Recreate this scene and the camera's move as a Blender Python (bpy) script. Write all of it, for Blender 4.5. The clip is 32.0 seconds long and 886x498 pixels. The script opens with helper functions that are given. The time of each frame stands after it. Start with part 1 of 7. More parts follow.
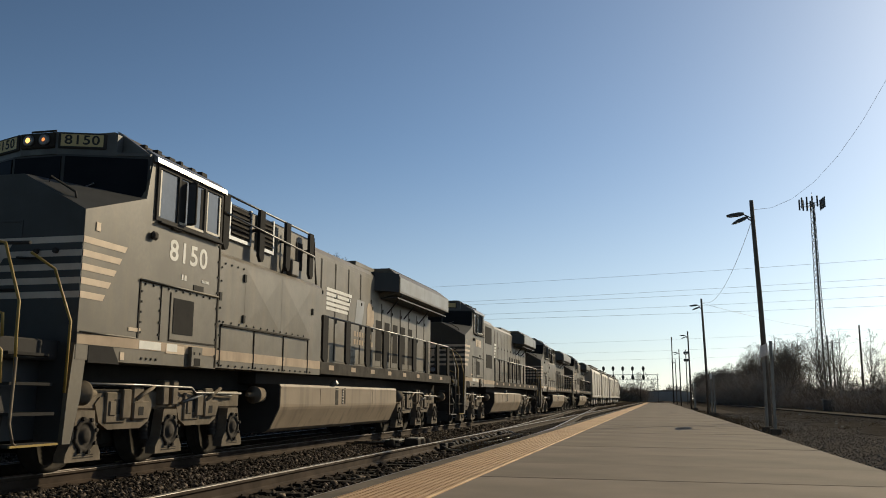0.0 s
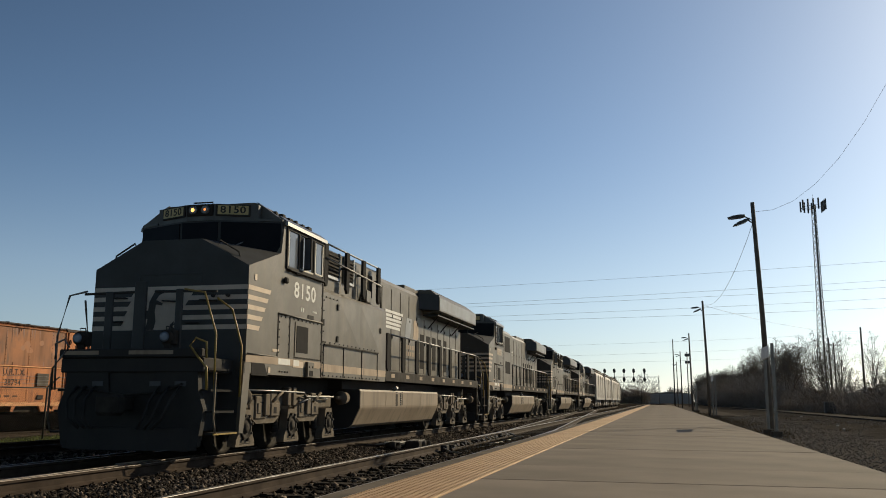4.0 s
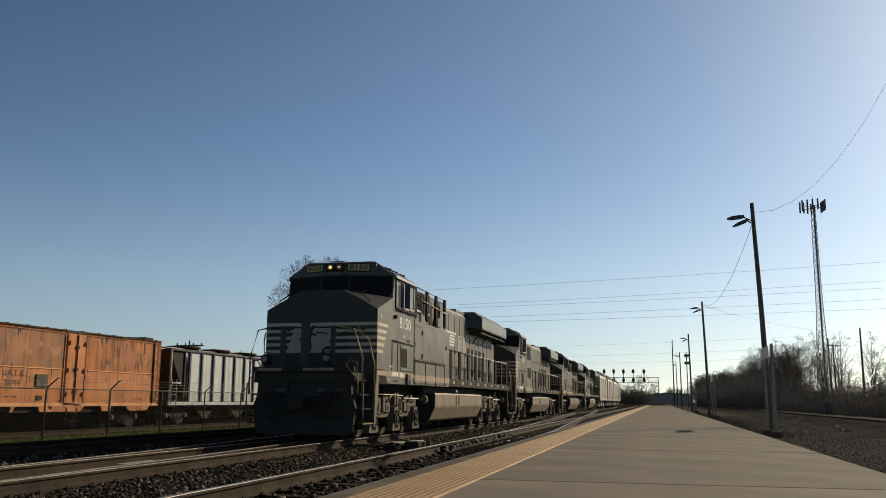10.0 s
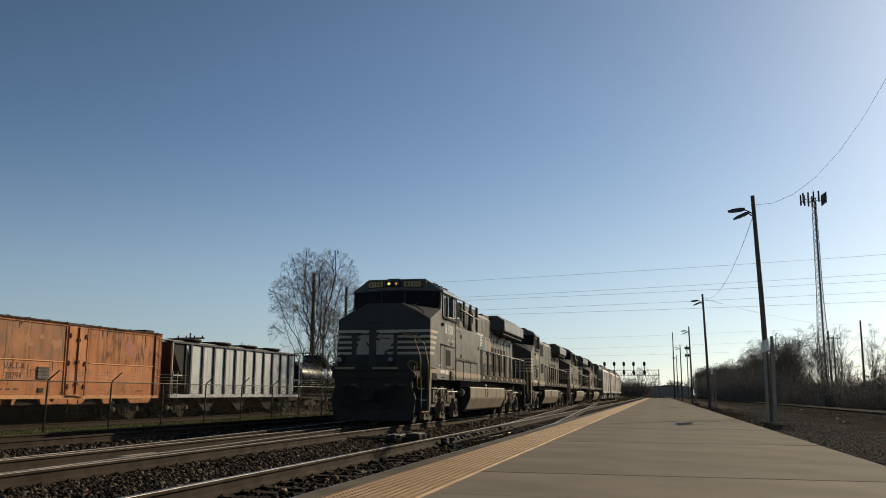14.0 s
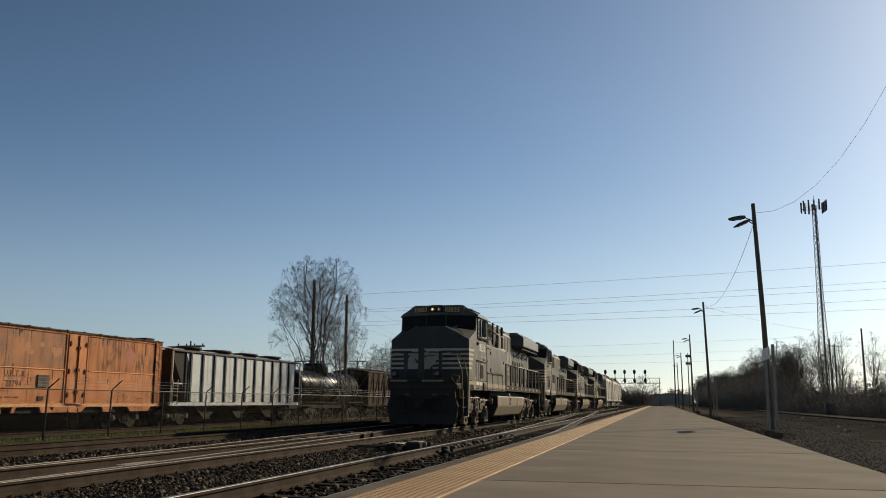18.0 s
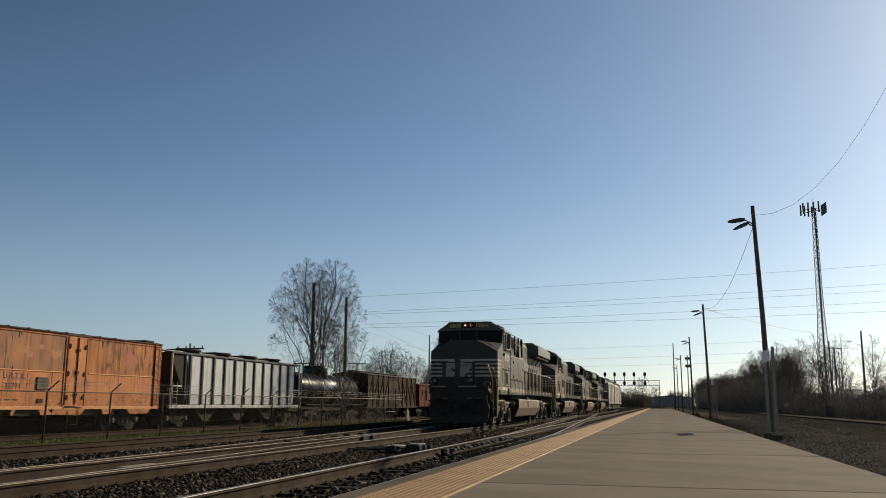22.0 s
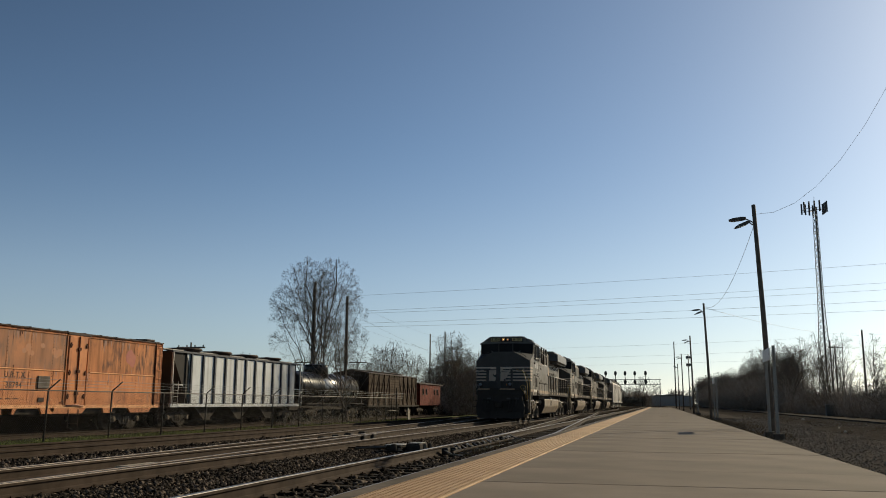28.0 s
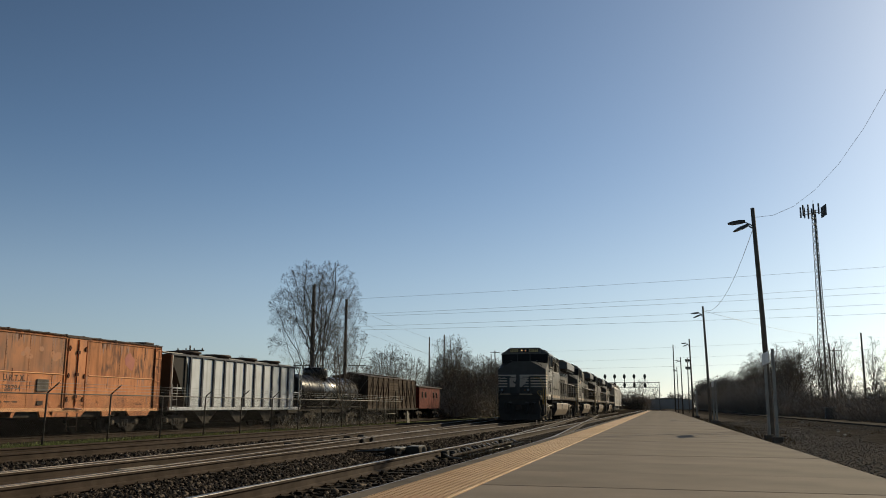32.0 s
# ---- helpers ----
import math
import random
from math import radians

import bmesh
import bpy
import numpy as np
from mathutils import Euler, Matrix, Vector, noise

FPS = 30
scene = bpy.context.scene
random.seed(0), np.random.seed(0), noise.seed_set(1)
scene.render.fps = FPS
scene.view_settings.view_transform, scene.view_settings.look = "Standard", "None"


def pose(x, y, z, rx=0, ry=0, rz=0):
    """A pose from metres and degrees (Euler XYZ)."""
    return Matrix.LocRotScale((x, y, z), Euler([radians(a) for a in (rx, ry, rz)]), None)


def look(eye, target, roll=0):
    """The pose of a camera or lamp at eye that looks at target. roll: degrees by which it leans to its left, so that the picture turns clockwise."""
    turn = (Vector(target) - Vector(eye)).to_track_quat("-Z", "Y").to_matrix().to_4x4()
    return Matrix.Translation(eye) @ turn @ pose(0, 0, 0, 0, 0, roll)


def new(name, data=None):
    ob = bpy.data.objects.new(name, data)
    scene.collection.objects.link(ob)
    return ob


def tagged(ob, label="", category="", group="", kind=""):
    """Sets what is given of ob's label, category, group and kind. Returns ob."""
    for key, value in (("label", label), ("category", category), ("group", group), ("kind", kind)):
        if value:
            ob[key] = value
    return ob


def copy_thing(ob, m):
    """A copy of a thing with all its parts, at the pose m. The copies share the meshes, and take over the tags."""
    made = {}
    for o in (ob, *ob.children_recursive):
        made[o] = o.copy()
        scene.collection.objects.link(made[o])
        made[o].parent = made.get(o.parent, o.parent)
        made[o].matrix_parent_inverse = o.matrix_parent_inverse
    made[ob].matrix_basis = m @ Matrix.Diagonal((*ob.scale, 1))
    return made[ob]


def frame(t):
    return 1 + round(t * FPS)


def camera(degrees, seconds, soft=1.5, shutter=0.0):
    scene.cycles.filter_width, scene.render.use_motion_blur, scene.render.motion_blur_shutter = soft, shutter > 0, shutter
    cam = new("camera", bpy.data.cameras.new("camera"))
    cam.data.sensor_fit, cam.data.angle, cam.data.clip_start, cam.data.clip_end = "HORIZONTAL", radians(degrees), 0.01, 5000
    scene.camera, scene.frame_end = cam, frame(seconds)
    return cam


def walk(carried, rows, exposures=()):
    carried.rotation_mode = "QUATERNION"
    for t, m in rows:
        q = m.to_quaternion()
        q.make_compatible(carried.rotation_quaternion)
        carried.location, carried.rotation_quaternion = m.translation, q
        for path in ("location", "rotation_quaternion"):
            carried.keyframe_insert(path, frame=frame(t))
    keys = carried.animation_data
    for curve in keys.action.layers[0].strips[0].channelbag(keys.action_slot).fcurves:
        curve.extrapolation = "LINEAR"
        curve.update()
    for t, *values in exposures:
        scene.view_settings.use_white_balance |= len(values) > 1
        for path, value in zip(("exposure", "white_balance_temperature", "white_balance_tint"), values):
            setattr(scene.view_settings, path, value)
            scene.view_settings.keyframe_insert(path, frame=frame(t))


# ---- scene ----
# ---------- camera: low on the platform, held almost still ----------
EYE = 0.9615            # metres above the rail heads
PLAT = 0.288            # platform top above the rail heads
cam = camera(53.67, 32.0, soft=0.95)
# seconds, tilt up, turn to the left of the track's line
SWAY = ((0.0, 9.657, 13.633), (0.5, 9.681, 13.633), (1.0, 9.789, 13.645), (1.5, 9.849, 13.633), (2.0, 9.873, 13.633), (2.5, 9.789, 13.67),
        (3.0, 9.765, 13.707), (3.5, 9.765, 13.707), (5.5, 9.98, 13.67), (6.0, 9.98, 13.67), (6.5, 10.016, 13.67), (7.0, 9.98, 13.67),
        (8.0, 9.992, 13.67), (8.5, 9.944, 13.67), (9.0, 9.885, 13.682), (9.5, 9.837, 13.67), (10.0, 9.837, 13.67), (10.5, 9.837, 13.67))
SWAY2 = ((11.0, 9.693, 13.67), (11.5, 9.908, 13.67), (12.0, 10.088, 13.682), (12.5, 9.885, 13.707), (13.0, 9.765, 13.719), (13.5, 9.585, 13.719),
         (14.0, 9.357, 13.707), (14.5, 9.549, 13.719), (16.5, 9.873, 13.719), (17.0, 9.789, 13.719), (17.5, 9.681, 13.744), (18.0, 9.873, 13.744),
         (18.5, 9.98, 13.756), (19.0, 10.028, 13.769), (19.5, 10.088, 13.781), (20.5, 10.052, 13.781), (21.0, 10.088, 13.744), (21.5, 10.16, 13.719))
SWAY3 = ((22.0, 10.028, 13.719), (22.5, 10.088, 13.719), (23.5, 10.088, 13.719), (24.0, 10.16, 13.719), (24.5, 10.16, 13.719), (25.0, 10.112, 13.695),
         (25.5, 10.16, 13.719), (27.5, 10.028, 13.744), (28.0, 9.956, 13.769), (28.5, 10.028, 13.744), (29.0, 10.088, 13.719), (29.5, 10.16, 13.719),
         (30.0, 10.16, 13.744), (30.5, 10.088, 13.744), (31.0, 10.076, 13.744), (31.5, 10.16, 13.719), (32.0, 10.16, 13.719))
walk(cam, [(t, pose(0, 0, EYE, 90 + up, 0, left) @ pose(0, 0, 0, 0, 0, 0.3)) for t, up, left in SWAY + SWAY2 + SWAY3],
     exposures=((0.0, 0.13, 6200, 2), (3.5, 0.10, 6200, 2), (8.0, 0.05, 6200, 2), (14.0, 0.0, 6200, 2), (32.0, 0.0, 6200, 2)))

# ---------- world and sun ----------
SUN_UP, SUN_RIGHT = radians(24), radians(31)      # height, and angle to the right of the track's line
world = bpy.data.worlds.new("sky")
world.use_nodes = True
scene.world = world
wn = world.node_tree
sky = wn.nodes.new("ShaderNodeTexSky")
sky.sky_type, sky.sun_disc = "NISHITA", False
sky.sun_elevation, sky.sun_rotation = SUN_UP, SUN_RIGHT
sky.air_density, sky.dust_density, sky.ozone_density = 0.74, 0.60, 2.3
wn.nodes["Background"].inputs["Strength"].default_value = 0.089
sd = Vector((math.sin(SUN_RIGHT) * math.cos(SUN_UP), math.cos(SUN_RIGHT) * math.cos(SUN_UP), math.sin(SUN_UP)))


def sky_maths(op, a, b):
    n = wn.nodes.new("ShaderNodeMath")
    n.operation = op
    for sock, v in zip(n.inputs, (a, b)):
        if isinstance(v, (int, float)):
            sock.default_value = v
        else:
            wn.links.new(v, sock)
    return n.outputs[0]


# the air is paler towards the horizon, and deepest high up and away from the sun
direction = wn.nodes.new("ShaderNodeTexCoord")
apart = wn.nodes.new("ShaderNodeSeparateXYZ")
wn.links.new(direction.outputs["Generated"], apart.inputs[0])
sunward = wn.nodes.new("ShaderNodeVectorMath")
sunward.operation, sunward.inputs[1].default_value = "DOT_PRODUCT", sd
wn.links.new(direction.outputs["Generated"], sunward.inputs[0])
high = sky_maths("MULTIPLY", sky_maths("MAXIMUM", sky_maths("SUBTRACT", apart.outputs["Z"], 0.14), 0.0), 1.7)
deep = sky_maths("MULTIPLY", high, sky_maths("SUBTRACT", 1.0, sunward.outputs["Value"]))
low = wn.nodes.new("ShaderNodeMapRange")
low.interpolation_type = "SMOOTHSTEP"
for sock, v in (("From Min", 0.0), ("From Max", 0.30), ("To Min", 1.0), ("To Max", 0.0)):
    low.inputs[sock].default_value = v
wn.links.new(apart.outputs["Z"], low.inputs["Value"])
haze = wn.nodes.new("ShaderNodeHueSaturation")
wn.links.new(sky_maths("SUBTRACT", 0.97, sky_maths("MULTIPLY", low.outputs[0], 0.34)), haze.inputs["Saturation"])
wn.links.new(sky_maths("ADD", sky_maths("SUBTRACT", 1.0, deep), sky_maths("MULTIPLY", low.outputs[0], -0.06)), haze.inputs["Value"])
wn.links.new(sky.outputs[0], haze.inputs["Color"])
wn.links.new(haze.outputs[0], wn.nodes["Background"].inputs["Color"])
sun = new("sun", bpy.data.lights.new("sun", "SUN"))
sun.data.energy, sun.data.angle, sun.data.color = 4.2, radians(0.53), (1.0, 0.79, 0.54)
sun.matrix_world = look(sd * 50, (0, 0, 0))


# ---------- materials ----------
def mat(name, c1, c2=None, rough=0.6, metal=0.0, scale=3.0, fine=40.0, bump=0.15, streak=0.0, dirt=None, dirt_amount=0.5, vary=0.0, spec=0.3, island=0.0, blotch=None, blotch_from=0.45):
    """Two-scale procedural paint, stone or metal: c1/c2 patches, fine grain, optional vertical streaks of dirt, per-object tint."""
    m = bpy.data.materials.new(name)
    m.use_nodes = True
    nt = m.node_tree
    b = nt.nodes["Principled BSDF"]
    b.inputs["Roughness"].default_value, b.inputs["Metallic"].default_value = rough, metal
    b.inputs["Specular IOR Level"].default_value = spec
    co = nt.nodes.new("ShaderNodeTexCoord")

    def noise_tex(sc, stretch=None, detail=5):
        n = nt.nodes.new("ShaderNodeTexNoise")
        n.inputs["Scale"].default_value, n.inputs["Detail"].default_value = sc, detail
        if stretch:
            mp = nt.nodes.new("ShaderNodeMapping")
            mp.inputs["Scale"].default_value = stretch
            nt.links.new(co.outputs["Object"], mp.inputs[0])
            nt.links.new(mp.outputs[0], n.inputs["Vector"])
        else:
            nt.links.new(co.outputs["Object"], n.inputs["Vector"])
        return n

    def ramp(src, lo, hi):
        r = nt.nodes.new("ShaderNodeMapRange")
        r.inputs["From Min"].default_value, r.inputs["From Max"].default_value = lo, hi
        nt.links.new(src, r.inputs["Value"])
        return r.outputs[0]

    def mix(fac, a, c):
        x = nt.nodes.new("ShaderNodeMix")
        x.data_type = "RGBA"
        for sock, v in ((x.inputs[0], fac), (x.inputs[6], a), (x.inputs[7], c)):
            if isinstance(v, (int, float)):
                sock.default_value = v
            elif isinstance(v, tuple):
                sock.default_value = (*v, 1)
            else:
                nt.links.new(v, sock)
        return x.outputs[2]

    c2 = c2 or tuple(v * 0.8 for v in c1)
    big = noise_tex(scale)
    grain = noise_tex(fine, detail=3)
    col = mix(ramp(big.outputs[0], 0.35, 0.65), c1, c2)
    col = mix(ramp(grain.outputs[0], 0.3, 0.9), col, mix(0.6, col, c2))
    if streak:
        st = noise_tex(1.0, (5.0, 5.0, 0.35), 6)
        d = dirt or tuple(v * 0.4 for v in c1)
        col = mix(ramp(st.outputs[0], 0.62 - streak * 0.25, 0.85), col, mix(dirt_amount, col, d))
    if blotch:
        bl = noise_tex(1.0, (1.3, 0.8, 0.9), 9)
        edge = noise_tex(5.0, (1, 1.4, 0.4), 8)
        cut = nt.nodes.new("ShaderNodeMath")
        cut.operation = "MULTIPLY"
        nt.links.new(ramp(bl.outputs[0], blotch_from, blotch_from + 0.15), cut.inputs[0])
        nt.links.new(ramp(edge.outputs[0], 0.40, 0.60), cut.inputs[1])
        col = mix(cut.outputs[0], col, blotch)
    if vary:
        info = nt.nodes.new("ShaderNodeObjectInfo")
        hsv = nt.nodes.new("ShaderNodeHueSaturation")
        r = nt.nodes.new("ShaderNodeMapRange")
        r.inputs["To Min"].default_value, r.inputs["To Max"].default_value = 1 - vary, 1 + vary
        nt.links.new(info.outputs["Random"], r.inputs["Value"])
        nt.links.new(r.outputs[0], hsv.inputs["Value"])
        nt.links.new(col, hsv.inputs["Color"])
        col = hsv.outputs[0]
    if island:
        geo = nt.nodes.new("ShaderNodeNewGeometry")
        hs2 = nt.nodes.new("ShaderNodeHueSaturation")
        r2 = nt.nodes.new("ShaderNodeMapRange")
        r2.inputs["To Min"].default_value, r2.inputs["To Max"].default_value = 1 - island * 0.6, 1 + island * 3.5
        pw = nt.nodes.new("ShaderNodeMath")
        pw.operation, pw.inputs[1].default_value = "POWER", 3.0
        nt.links.new(geo.outputs["Random Per Island"], pw.inputs[0])
        nt.links.new(pw.outputs[0], r2.inputs["Value"])
        nt.links.new(r2.outputs[0], hs2.inputs["Value"])
        nt.links.new(col, hs2.inputs["Color"])
        col = hs2.outputs[0]
    nt.links.new(col, b.inputs["Base Color"])
    rr = nt.nodes.new("ShaderNodeMapRange")
    rr.inputs["To Min"].default_value, rr.inputs["To Max"].default_value = max(rough - 0.12, 0.03), min(rough + 0.15, 1)
    nt.links.new(big.outputs[0], rr.inputs["Value"])
    nt.links.new(rr.outputs[0], b.inputs["Roughness"])
    if bump:
        bp = nt.nodes.new("ShaderNodeBump")
        bp.inputs["Strength"].default_value, bp.inputs["Distance"].default_value = bump, 0.01
        nt.links.new(grain.outputs[0], bp.inputs["Height"])
        nt.links.new(bp.outputs[0], b.inputs["Normal"])
    return m


def glow(name, color, strength):
    m = bpy.data.materials.new(name)
    m.use_nodes = True
    b = m.node_tree.nodes["Principled BSDF"]
    b.inputs["Base Color"].default_value = (*color, 1)
    b.inputs["Emission Color"].default_value, b.inputs["Emission Strength"].default_value = (*color, 1), strength
    return m


M = dict(
    concrete=mat("concrete", (0.246, 0.206, 0.165), (0.180, 0.152, 0.123), 0.9, scale=0.9, fine=55, bump=0.25, spec=0.1, vary=0.06),
    curb=mat("curb_concrete", (0.185, 0.155, 0.12), (0.11, 0.094, 0.075), 0.9, scale=2, fine=30, spec=0.05),
    tactile=mat("tactile_tile", (0.64, 0.43, 0.235), (0.51, 0.335, 0.185), 0.7, scale=1.5, fine=50, vary=0.08),
    ballast=mat("ballast_ground", (0.045, 0.038, 0.031), (0.024, 0.020, 0.017), 0.95, scale=6, fine=22, bump=1.0, spec=0.0),
    stone=mat("ballast_stone", (0.066, 0.053, 0.041), (0.027, 0.022, 0.018), 0.9, scale=9, fine=60, bump=0.3, spec=0.05, island=1.1),
    gravel=mat("gravel_ground", (0.118, 0.106, 0.095), (0.074, 0.066, 0.059), 0.95, scale=1.2, fine=20, bump=1.0, spec=0.0),
    cinder=mat("cinder_ground", (0.076, 0.068, 0.060), (0.042, 0.038, 0.034), 0.95, scale=1.3, fine=14, bump=1.0, spec=0.0),
    earth=mat("bare_ground", (0.04, 0.032, 0.022), (0.022, 0.018, 0.013), 0.95, scale=0.5, fine=6, bump=0.8, spec=0.0),
    grass=mat("grass_blades", (0.19, 0.225, 0.065), (0.165, 0.165, 0.065), 0.8, scale=1.2, fine=10, spec=0.05, island=0.3),
    dullhead=mat("dull_rail_head", (0.145, 0.118, 0.095), (0.088, 0.068, 0.053), 0.5, metal=0.3, scale=4, fine=30, bump=0.05),
    tie=mat("weathered_tie", (0.045, 0.035, 0.026), (0.022, 0.0175, 0.0135), 0.9, scale=5, fine=35, bump=0.6, vary=0.25, spec=0.08),
    rail=mat("rusty_rail", (0.062, 0.043, 0.030), (0.038, 0.027, 0.019), 0.85, metal=0.1, scale=4, fine=40, spec=0.12),
    railhead=mat("polished_rail_head", (0.30, 0.28, 0.26), (0.16, 0.135, 0.11), 0.40, metal=0.6, scale=4, fine=30, bump=0.03),
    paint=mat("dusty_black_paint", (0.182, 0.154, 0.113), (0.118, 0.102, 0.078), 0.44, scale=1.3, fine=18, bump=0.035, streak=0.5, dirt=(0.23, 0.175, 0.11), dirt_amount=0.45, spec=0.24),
    # same black paint, darkened for the front that faces away from the sun
    nose=mat("shaded_black_paint", (0.072, 0.072, 0.070), (0.058, 0.058, 0.056), 0.5, scale=2, fine=20, bump=0.03, streak=0.3, dirt=(0.06, 0.053, 0.042), dirt_amount=0.3, spec=0.18),
    black=mat("black_enamel", (0.046, 0.043, 0.040), (0.058, 0.053, 0.048), 0.75, scale=3, fine=30, bump=0.05, spec=0.08),
    under=mat("dusty_underframe", (0.066, 0.057, 0.047), (0.038, 0.033, 0.028), 0.85, scale=4, fine=20, bump=0.2, spec=0.1),
    truck=mat("dusty_truck_casting", (0.205, 0.167, 0.124), (0.128, 0.105, 0.078), 0.8, scale=4, fine=25, bump=0.2, streak=0.3, dirt=(0.03, 0.026, 0.021), spec=0.1),
    tank=mat("dusty_fuel_tank", (0.33, 0.258, 0.182), (0.25, 0.198, 0.142), 0.55, scale=1.0, fine=22, bump=0.05, streak=0.40, dirt=(0.07, 0.056, 0.042), dirt_amount=0.7, spec=0.15),
    stripe=mat("faded_white_stripe", (0.62, 0.49, 0.35), (0.52, 0.41, 0.30), 0.6, scale=4, fine=30, bump=0.05),
    dullstripe=mat("dust_covered_stripe", (0.46, 0.345, 0.235), (0.33, 0.25, 0.175), 0.7, scale=2.2, fine=25, bump=0.05, streak=0.4, dirt=(0.10, 0.08, 0.06), dirt_amount=0.6),
    brow=mat("grey_brow_paint", (0.14, 0.14, 0.13), (0.10, 0.10, 0.095), 0.5, scale=4, fine=30, bump=0.03),
    white=mat("white_lettering", (0.75, 0.72, 0.66), (0.62, 0.60, 0.55), 0.6, scale=4, fine=30, bump=0.03),
    yellow=mat("yellow_handrail", (0.36, 0.25, 0.065), (0.28, 0.19, 0.05), 0.45, scale=8, fine=30, bump=0.03),
    board=mat("number_board", (0.62, 0.48, 0.22), (0.52, 0.42, 0.2), 0.4, scale=4, fine=30, bump=0.02),
    steel=mat("worn_steel", (0.30, 0.29, 0.27), (0.18, 0.17, 0.16), 0.45, metal=0.7, scale=6, fine=40, bump=0.08),
    alu=mat("window_frame_metal", (0.40, 0.40, 0.40), (0.3, 0.3, 0.3), 0.4, metal=0.6, scale=6, fine=40, bump=0.05),
    glass=mat("dark_cab_glass", (0.008, 0.009, 0.012), (0.014, 0.015, 0.018), 0.10, scale=2, fine=10, bump=0.0, spec=0.03),
    orange=mat("faded_orange_paint", (0.64, 0.262, 0.10), (0.50, 0.20, 0.08), 0.7, scale=0.8, fine=12, bump=0.12, streak=0.9, dirt=(0.10, 0.045, 0.025), dirt_amount=0.8, spec=0.15, blotch=(0.16, 0.078, 0.048)),
    worn_grey=mat("paint_worn_grey", (0.40, 0.22, 0.14), (0.48, 0.23, 0.12), 0.8, scale=3, fine=20),
    purple=mat("sprayed_paint", (0.36, 0.115, 0.10), (0.46, 0.17, 0.10), 0.7, scale=2.5, fine=20),
    greypatch=mat("grey_overspray", (0.30, 0.19, 0.15), (0.36, 0.19, 0.12), 0.7, scale=2.2, fine=20),
    roofrust=mat("rusted_roof", (0.09, 0.055, 0.038), (0.05, 0.035, 0.028), 0.8, scale=3, fine=20, bump=0.3),
    hopper=mat("pale_hopper_paint", (0.62, 0.64, 0.65), (0.53, 0.545, 0.55), 0.6, scale=1.2, fine=20, bump=0.06, streak=0.45, dirt=(0.14, 0.12, 0.10), dirt_amount=0.6),
    hopper2=mat("grey_hopper_paint", (0.42, 0.40, 0.36), (0.34, 0.32, 0.29), 0.6, scale=1.2, fine=20, bump=0.06, streak=0.5, dirt=(0.12, 0.10, 0.08), dirt_amount=0.6),
    tanker=mat("black_tank_car", (0.012, 0.012, 0.012), (0.024, 0.022, 0.020), 0.27, scale=2, fine=9, bump=0.12, streak=0.3, dirt=(0.08, 0.06, 0.05)),
    brownwood=mat("weathered_brown_boards", (0.085, 0.06, 0.044), (0.045, 0.033, 0.025), 0.85, scale=3, fine=30, bump=0.3, vary=0.25, spec=0.05),
    redwood=mat("faded_red_boards", (0.17, 0.036, 0.022), (0.10, 0.026, 0.017), 0.75, scale=3, fine=25, bump=0.2, vary=0.12, spec=0.1),
    galv=mat("galvanised_steel", (0.34, 0.32, 0.285), (0.26, 0.245, 0.22), 0.55, metal=0.3, scale=5, fine=40, bump=0.05),
    darkpost=mat("rusty_fence_post", (0.06, 0.05, 0.042), (0.035, 0.03, 0.026), 0.8, scale=6, fine=40),
    wood=mat("grey_pole_wood", (0.17, 0.145, 0.118), (0.10, 0.085, 0.07), 0.85, scale=3, fine=40, bump=0.3, vary=0.15),
    lamp=mat("lamp_head_grey", (0.10, 0.10, 0.10), (0.07, 0.07, 0.07), 0.5, scale=4, fine=30, bump=0.05),
    signback=mat("white_sign_panel", (0.78, 0.78, 0.76), (0.68, 0.68, 0.66), 0.5, scale=3, fine=30, bump=0.02),
    bark=mat("bare_bark", (0.20, 0.168, 0.136), (0.13, 0.11, 0.09), 0.9, scale=3, fine=20, bump=0.0, spec=0.05),
    thicket=mat("brown_thicket", (0.40, 0.35, 0.30), (0.28, 0.245, 0.21), 0.95, scale=0.6, fine=4, bump=0.0, spec=0.0, island=0.1),
    shed=mat("blue_grey_siding", (0.50, 0.50, 0.50), (0.43, 0.43, 0.43), 0.7, scale=0.6, fine=5, bump=0.05, spec=0.1),
    fence=mat("dull_fence_steel", (0.17, 0.155, 0.14), (0.11, 0.10, 0.09), 0.6, metal=0.2, scale=5, fine=40, bump=0.05),
    # near black: the shade of recesses put into colour, also black posts and baffles
    void=mat("recess_shade_black", (0.036, 0.034, 0.032), (0.046, 0.043, 0.040), 0.9, scale=5, fine=30, bump=0.0, spec=0.04),
    noseband=mat("dull_cream_band", (0.66, 0.56, 0.46), (0.54, 0.46, 0.38), 0.6, scale=4, fine=30, bump=0.05),
    greyboards=mat("sun_bleached_boards", (0.11, 0.083, 0.062), (0.065, 0.049, 0.037), 0.85, scale=3, fine=30, bump=0.3, vary=0.25, spec=0.05),
    gravelstone=mat("pale_gravel_stone", (0.20, 0.186, 0.172), (0.12, 0.111, 0.102), 0.9, scale=9, fine=60, bump=0.2, spec=0.0, island=0.22),
    wire=mat("cable", (0.40, 0.40, 0.40), (0.32, 0.32, 0.32), 0.5, scale=3, fine=20, bump=0.0),
    path=mat("pale_path", (0.16, 0.147, 0.13), (0.10, 0.092, 0.081), 0.9, scale=1, fine=10, spec=0.0),
    headlight=glow("lit_headlight", (1.0, 0.40, 0.10), 2.6),
    headlight_dim=glow("dim_headlight", (1.0, 0.28, 0.07), 1.2),
